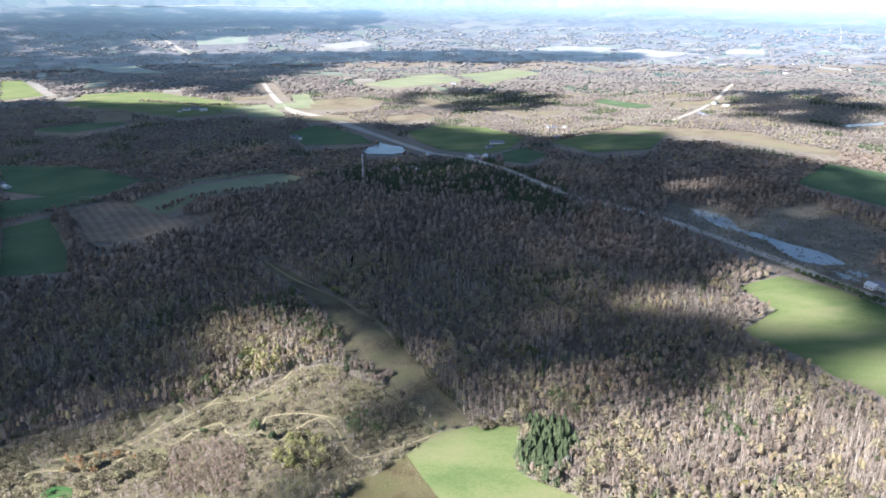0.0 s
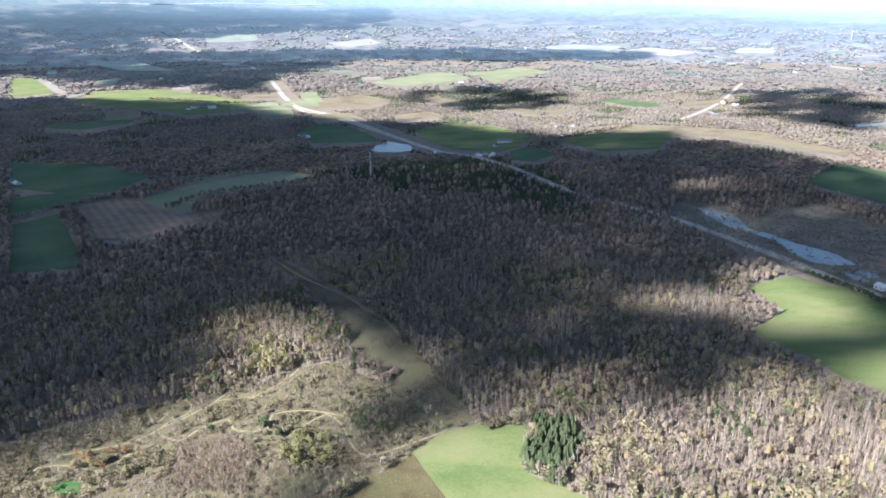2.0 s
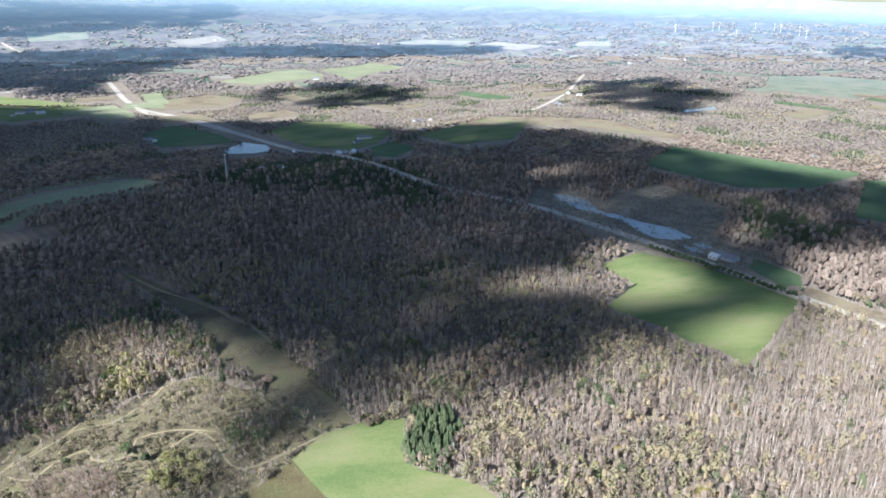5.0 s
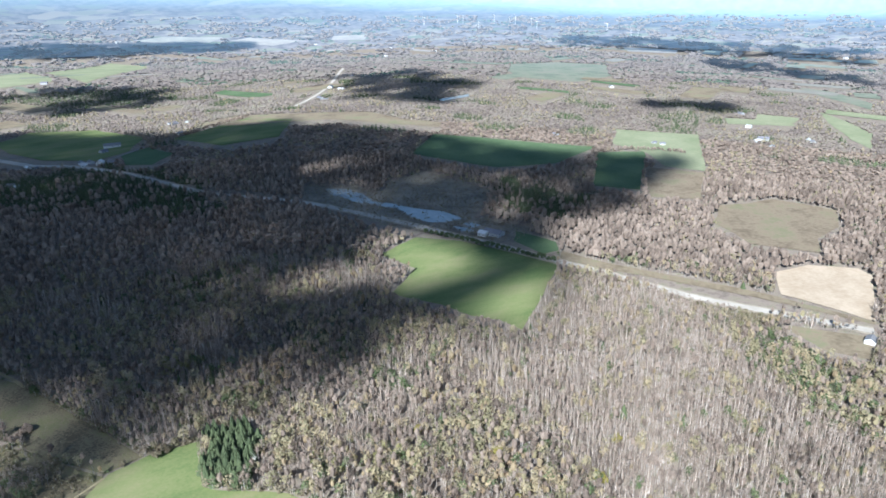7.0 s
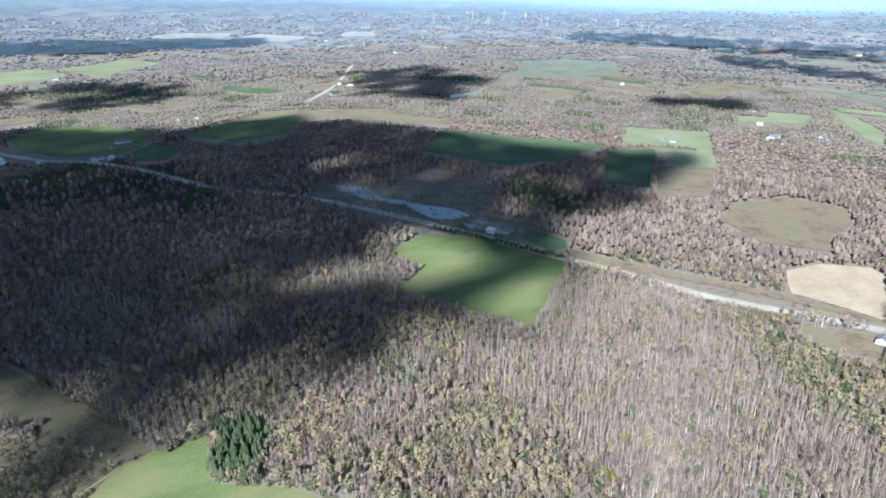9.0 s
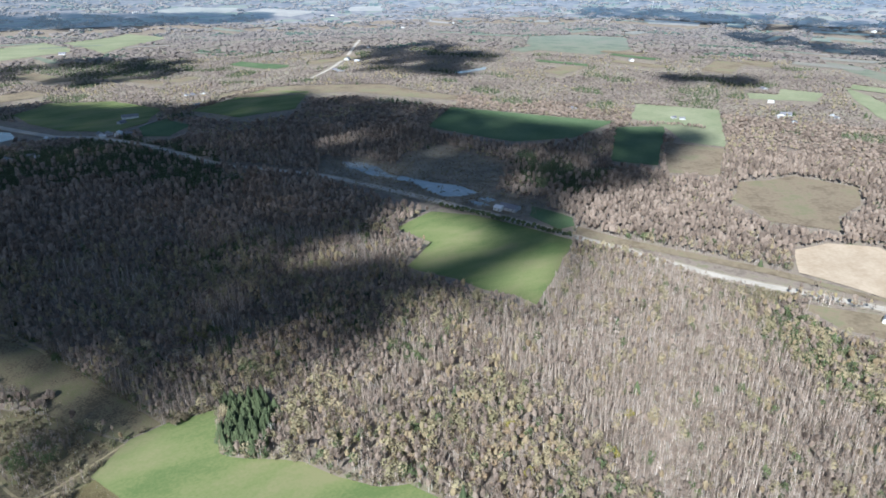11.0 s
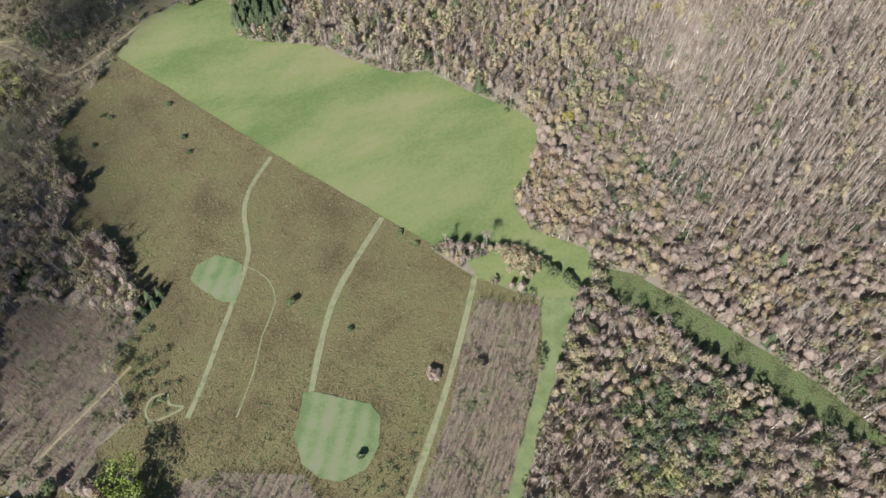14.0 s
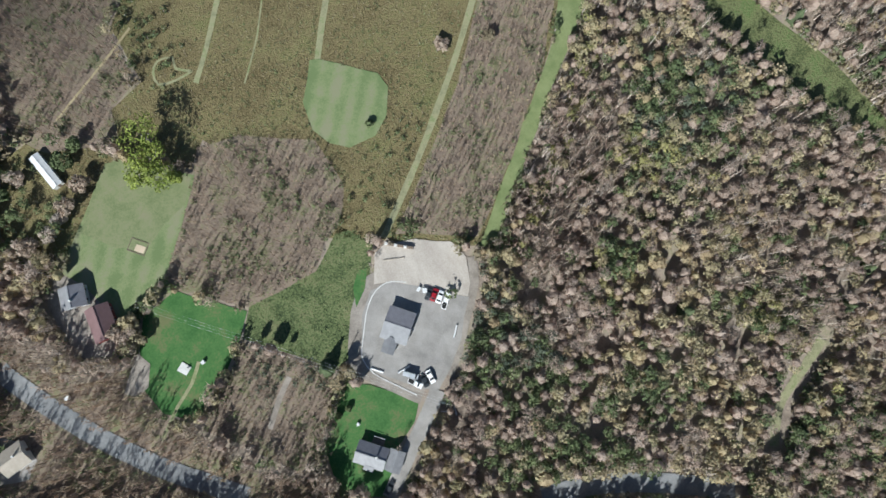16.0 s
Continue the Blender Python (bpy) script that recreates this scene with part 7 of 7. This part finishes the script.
grove([(93.2, -27.8), (107.4, -35.7), (99.5, -49.8), (86.3, -42.4)],
      3.4, NEAR_LEAFY, 0.7, 1.1, [BARK, OLIVELEAF], "yellow-green trees in the woods", 0.6)
grove([(-3.1, -35.2), (16.2, -42.5), (47.7, -64.7), (43.9, -71.8), (16.7, -57.8), (-4.9, -51.4)],
      3.2, NEAR_LEAFY, 0.7, 1.0, [BARK, GREENLEAF], "dark green trees beside the road", 0.6)
grove([(99, 83.8), (108.1, 79.5), (93.8, 62.9), (72.7, 45.6), (47.6, 17.8), (38, 13.8), (26.8, 6.3), (36.3, 18.9), (65.6, 49.1)],
      3.4, NEAR_LEAFY, 0.7, 1.0, [BARK, OLIVELEAF], "yellow-tan trees along the grass lane", 0.5)
grove([(104.7, -52.2), (118.7, -50.6), (121.8, -60.5), (103.9, -76.6), (88.4, -81.3)],
      3.6, NEAR_LEAFY, 0.7, 1.1, [BARK, OLIVELEAF], "yellow-tan trees along the grass path", 0.4)
grove([(93.9, -67.7), (124.9, -80.6), (107.4, -110.5), (62.9, -89.1), (74.9, -78.8)],
      3.4, NEAR_LEAFY, 0.7, 1.1, [BARK, GREENLEAF], "dull green trees at the low end of the woods", 0.8)
grove([(117.9, 245.3), (135.6, 223.1), (150.4, 193.9), (169.7, 192.6), (196.2, 213.4), (189.2, 245.6), (147.5, 262.3), (121, 265.2)],
      5.5, NEAR_LEAFY, 0.75, 1.1, [BARK, OCHRELEAF], "tan-orange autumn trees along the hay field", 0.6)
grove([(82.9, 303.2), (99.3, 276.9), (117.9, 245.3), (121, 265.2), (147.5, 262.3), (146.5, 287.5), (111.7, 306.2)],
      5.5, NEAR_LEAFY, 0.75, 1.1, [BARK, OLIVELEAF], "olive autumn trees along the hay field", 0.4)
# dense thickets and weeds by the lots
tx, ty = scatter(0, 215, 1.55)
tc = cover(tx, ty)
k = tc == 4
grow("thicket", NEAR_POLE, tx[k], ty[k], 0.22, 0.44, [BRUSH_TWIG, BRUSH_TWIG], "dense thicket of leafless pinkish-brown saplings")
k = (tc == 4) & (rng.uniform(0, 1, len(tx)) < 0.12 + 0.5 * (smooth_noise(tx, ty, 40, 17) > .62))
grow("thicket_undergrowth", TUFT, tx[k], ty[k], 0.3, 0.7, [BARK, GREENLEAF], "dull green undergrowth in the thicket")
k = (tc == 5) & (rng.uniform(0, 1, len(tx)) < 0.6)
grow("weed_patch", TUFT, tx[k], ty[k], 0.12, 0.28, [BARK, GREENLEAF], "tangle of green weeds")
# tufts of the rough meadow
mx, my = scatter(0, 330, 1.3)
mc = cover(mx, my)
roll = rng.uniform(0, 1, len(mx))
k = (mc == 3) & (roll < 0.35 + 0.4 * smooth_noise(mx, my, 60, 9))
g = k & (rng.uniform(0, 1, len(mx)) < np.clip(0.9 - my / 220, 0.1, 0.75))
grow("meadow_tufts", TUFT, mx[k & ~g], my[k & ~g], 0.1, 0.28, [BARK, BUSH], "tufts of dead brown weeds standing in the meadow")
grow("meadow_herbs", TUFT, mx[g], my[g], 0.12, 0.36, [BARK, GREENLEAF], "tufts of dull green herbs in the meadow")
k = (mc == 3) & (roll > 0.8)
low_end = inside(mx, my, [(-41, 124), (9, 122), (47, 89), (3, 40), (-3, 72), (-16, 81), (-45, 98), (-52, 115)])
low_end &= (mc == 3) & (roll < 0.8)
low_end &= rng.uniform(0, 1, len(mx)) < np.clip(1.6 * (smooth_noise(mx, my, 14, 95) - 0.3), 0, 0.7)
grow("meadow_greens", TUFT, mx[low_end], my[low_end], 0.14, 0.36, [BARK, GREENLEAF], "green weeds in the low end of the meadow")
grow("meadow_straw", TUFT, mx[k], my[k], 0.14, 0.32, [BARK, STRAW], "pale straw tufts of dead grass in the meadow")
grove([(16.5, 346.9), (-0.4, 385.6), (-38.1, 462.3), (-89, 529), (-165, 616), (-171, 608), (-117, 537), (-80.4, 477.5), (-68.3, 433.2), (-55.6, 421.3), (-36.9, 384.9), (-3.5, 342)],
      3.0, TUFT, 0.12, 0.4, [BARK, BUSH], "tufts of dead grass and brush in the clearing", 0.45, True)
# reeds of the river marsh
rx, ry = scatter(450, 900, 4.5)
reed = np.zeros(len(rx), bool)
for p in MARSHES:
    reed |= inside(rx, ry, p)
wet = inside(rx, ry, RIVER)
reed &= ~wet | (smooth_noise(rx, ry, 40, 41) > .74)
grow("reeds", TUFT, rx[reed], ry[reed], 0.5, 1.1, [BARK, BUSH], "brown reeds and brush of the river marsh")
# hedgerows between the fields
HEDGES = [
    [(-439, 879), (-414, 908), (-362, 960), (-253, 1018)],
    [(-515, 757), (-484, 797), (-439, 862), (-401, 852)],
    [(-376, 978), (-329, 1013), (-277, 1047)],
    [(-561, 1049), (-461, 1021), (-375, 975)],
    [(-345, 801), (-324, 861), (-256, 899), (-187, 940)],
    [(-470, 797), (-429, 749), (-384, 669), (-351, 603)],
    [(761, 798), (834, 766), (873, 721)],
    [(148, 1173), (179, 1219), (219, 1217), (345, 1318)],
    [(-786, 1801), (-693, 1751), (-590, 1699), (-480, 1706)],
]
for line in HEDGES:
    hx, hy = [], []
    for px, py in smooth(line, 4.0):
        for _ in range(3):
            hx.append(px + rng.uniform(-5, 5))
            hy.append(py + rng.uniform(-5, 5))
    grow("hedgerow", MID_CROWN + MID_LEAFY, np.array(hx), np.array(hy), 0.45, 0.85, [BARK, CROWN], "brown hedgerow of trees and brush between fields")
# woods at middle distance
x, y = scatter(620, 1000, 5.4, -40.0, 70.0)
x2, y2 = scatter(1000, 2000, 6.9, -36.0, 67.0)
x, y = np.concatenate([x, x2]), np.concatenate([y, y2])
c = cover(x, y)
fir = plantation(x, y)
species = rng.uniform(0, 1, len(x))
wood = (c == 0)
share = np.clip(0.06 + 0.5 * (smooth_noise(x, y, 350, 13) - 0.5), 0.02, 0.35)
is_fir = wood & (fir | (species > 0.997) | ((np.hypot(x, y) > 1150) & (smooth_noise(x, y, 240, 87) > 0.8) & (species > 0.1)))
is_leafy = wood & ~is_fir & (species < share)
is_bare = wood & ~is_fir & ~is_leafy
near = np.hypot(x, y) < 1250
close = np.hypot(x, y) < 1000
k = is_bare & close
grow("bare_woods", MID_CROWN, x[k], y[k], 0.65, 1.25, [BARK, CROWN], "leafless forest on the near slopes of the valley")
k = is_bare & near & ~close
grow("bare_woods", HILL_CROWN, x[k], y[k], 0.7, 1.3, [CROWN, CROWN], "leafless forest covering the middle hills")
# from here outwards the woods' material glows blue as painted haze
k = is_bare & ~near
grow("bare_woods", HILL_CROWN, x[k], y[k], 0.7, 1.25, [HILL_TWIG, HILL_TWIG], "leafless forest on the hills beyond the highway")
grow("autumn_woods", MID_LEAFY, x[is_leafy], y[is_leafy], 0.55, 1.0, [BARK, AUTUMN], "patches of trees in fading autumn colour")
grow("conifer_woods", MID_FIR, x[is_fir], y[is_fir], 0.45, 0.75, [BARK, NEEDLE], "dark spruce plantation in even rows")
# close rows of the spruce plantations
x, y = scatter(560, 1300, 4.6)
k = plantation(x, y) & (cover(x, y) == 0)
grow("spruce_rows", MID_FIR, x[k], y[k], 0.45, 0.8, [BARK, NEEDLE], "closely planted dark spruce rows")
# far woods
x, y = scatter(2000, 3000, 15.5, -36.0, 67.0)
x2, y2 = scatter(3000, 4250, 24.0, -36.0, 67.0)
x, y = np.concatenate([x, x2]), np.concatenate([y, y2])
far_side = np.hypot(x, y) > 3000
wood = (cover(x, y) == 0) & (~far_side | (smooth_noise(x, y, 330, 29) > 0.47))
species = rng.uniform(0, 1, len(x))
green = wood & (species < np.clip(3.0 * (smooth_noise(x, y, 420, 23) - 0.68), 0.02, 0.8))
size = np.where(far_side, 1.35, 1.0)
grow("far_woods", FAR_CLUMP, x[wood & ~green], y[wood & ~green], 0.7, 1.25, [FAR_TWIG, FAR_TWIG], "bare woods on the far hills", size[wood & ~green])
grow("far_conifers", FAR_CLUMP, x[green], y[green], 0.6, 1.0, [FAR_NEEDLE, FAR_NEEDLE], "dark conifer stands on the far hills", size[green])

# ---- clouds that shade the land ----


def cloud(shade, label, holes=(), size=48.0, level=2000.0, thin=0.0):
    """A heap of puffs whose shade falls on the outline given on the ground."""
    px, py = np.array([p[0] for p in shade], float), np.array([p[1] for p in shade], float)
    gx, gy = np.meshgrid(np.arange(px.min(), px.max(), size * 0.95), np.arange(py.min(), py.max(), size * 0.95))
    gx, gy = gx.ravel(), gy.ravel()
    gx = gx + rng.uniform(-0.35, 0.35, len(gx)) * size
    gy = gy + rng.uniform(-0.35, 0.35, len(gy)) * size
    k = inside(gx, gy, shade)
    for h in holes:
        k &= ~inside(gx, gy, h)
    chance = rng.uniform(0, 1, len(gx))
    k &= chance > thin
    gx, gy = gx[k], gy[k]
    run = (level - terrain(gx, gy)) / SUN.z
    cx, cy = gx + SUN.x * run, gy + SUN.y * run
    bm = bmesh.new()
    bmesh.ops.create_icosphere(bm, subdivisions=1, radius=1.0)
    bm.verts.ensure_lookup_table()
    ball = np.array([v.co[:] for v in bm.verts])
    tri = np.array([[v.index for v in f.verts] for f in bm.faces])
    bm.free()
    rad = size * rng.uniform(0.75, 1.15, len(cx))
    lump = rng.uniform(0.85, 1.15, (len(cx), len(ball), 1))
    v = ball[None] * lump * rad[:, None, None] * np.array([1, 1, 0.8])
    v = v + np.stack([cx, cy, level + rng.uniform(-0.3, 0.6, len(cx)) * size], -1)[:, None]
    t = tri[None] + (np.arange(len(cx)) * len(ball))[:, None, None]
    ob = mesh_np("cloud", v.reshape(-1, 3), t.reshape(-1, 3), [CLOUD])
    tagged(ob, label, "cloud", kind="structure")


VEIL = [(60, 640), (80, 700), (200, 740), (270, 650), (130, 560), (130, 500), (225, 470), (225, 405), (75, 418), (50, 470)]
BY_FIELD = [(130, 560), (270, 640), (335, 615), (410, 470), (395, 440), (290, 345), (225, 405), (225, 470), (130, 500)]     # broken cloud by the roadside field
cloud([(-1404, 1898), (-1094, 1885), (-905, 1818), (-722, 1739), (-569, 1712), (-477, 1635), (-357, 1521), (-250, 1486), (-53, 1474), (63, 1343), (203, 1247), (406, 1240), (289, 881), (199, 596), (130, 498), (84.6, 465.4), (20.3, 456.4), (-9.1, 455.7), (-34.1, 453.4), (-64.5, 461.8), (-112, 507), (-162, 490), (-168.8, 453.6), (-163.4, 390), (-198.3, 375.9), (-293, 334.7)],
      "broad grey-white cumulus over the valley", size=26.0, holes=[VEIL, BY_FIELD])
cloud([(363, 1211), (515, 1060), (572, 966), (618, 868), (740, 782), (852, 701), (665, 600), (568, 538), (514, 568), (458, 535), (417, 499), (393, 456), (317, 389), (283, 387.5), (260, 396.3), (220, 400), (181, 412), (143, 412), (104, 410), (73, 415), (43, 418), (16.7, 425), (-4.9, 436), (-17, 511), (-10, 644), (156, 560)],
      "grey-white cumulus beside the broad one", size=22.0, thin=0.2, holes=[VEIL, BY_FIELD])
cloud([(746, 1877), (1022, 1858), (990, 1467), (775, 1308), (622, 1452)],
      "small cumulus", size=42.0, thin=0.5)
cloud([(1186, 1121), (1329, 1007), (1256, 932), (1131, 1020)],
      "small cumulus", size=36.0, thin=0.45)
cloud([(-1069, 3484), (-242, 3635), (620, 3579), (1060, 3423), (840, 3307), (302, 3224), (-487, 3309), (-619, 2364), (-531, 1895), (-771, 2090), (-1147, 2193), (-1517, 2592), (-1786, 2588), (-2082, 3046), (-1410, 3303)],
      "long bank of cumulus", size=60.0, thin=0.15)
cloud(VEIL, "thin even veil between the two cumulus", size=11.0, thin=0.16)
cloud(BY_FIELD, "broken edge of the cumulus", size=10.0, thin=0.05,
      holes=[[(272, 604), (322, 596), (334, 530), (330, 480), (282, 474), (240, 480), (250, 540)],
             [(150, 538), (190, 546), (278, 532), (262, 496), (205, 496), (150, 514)],
             [(248, 408), (300, 432), (400, 460), (294, 345)]])
cloud([(-300, 335), (-200, 375), (-165, 390), (-160, 350), (-210, 318), (-300, 285)],
      "thin ragged cumulus", size=12.0, thin=0.6)
# puffs added out of view to darken the thicket west of the meadow
cloud([(-50, 200), (-45, 165), (-60, 120), (-110, 118), (-110, 190)],
      "thin ragged cumulus", size=12.0, thin=0.68)
cloud([(240, 392), (181, 374), (143, 364), (104, 358), (73, 358), (43, 358), (17, 366), (16.7, 425), (43, 418), (73, 415), (104, 410), (143, 412), (181, 412), (220, 400)],
      "ragged fringe of the cumulus", size=14.0, thin=0.6)
cloud([(-2300, 3900), (-1500, 4450), (-400, 4750), (-380, 4300), (-1100, 3950), (-1900, 3500)],
      "far bank of cumulus", size=60.0, thin=0.25)
cloud([(-110, 1960), (60, 2080), (290, 1900), (270, 1730), (130, 1640), (-100, 1700)],
      "thin ragged cumulus", size=40.0, thin=0.5)
cloud([(-59, 534), (-22, 554), (11.4, 496), (38.6, 428.6), (67.4, 396.5), (27.9, 363.8), (12.8, 363.4), (0.5, 356), (-18, 325.3), (-54.3, 346.3)],
      "thin ragged cumulus", size=14.0, thin=0.48)
cloud([(-71.5, 318.1), (-40.7, 302.7), (-34, 250), (-50, 200), (-80, 195), (-105, 230)],
      "thin ragged cumulus", size=12.0, thin=0.55)
cloud([(-2590, 3864), (-1964, 4288), (-1691, 3820), (-1416, 3286), (-2110, 3092)],
      "small cumulus", size=42.0, thin=0.5)
cloud([(2328, 2808), (2565, 2464), (2760, 2135), (3029, 1613), (2623, 1386), (2523, 1687), (2329, 2073), (2115, 2469)],
      "small cumulus", size=42.0, thin=0.5)
cloud([(2267, 1820), (2350, 1567), (2209, 1158), (2022, 1056), (2049, 1361), (2065, 1630)],
      "small cumulus", size=42.0, thin=0.5)
cloud([(-2372, 4186), (-1874, 4488), (-1025, 4608), (-915, 4412), (-1265, 4179), (-2117, 3927)],
      "small cumulus", size=42.0, thin=0.5)
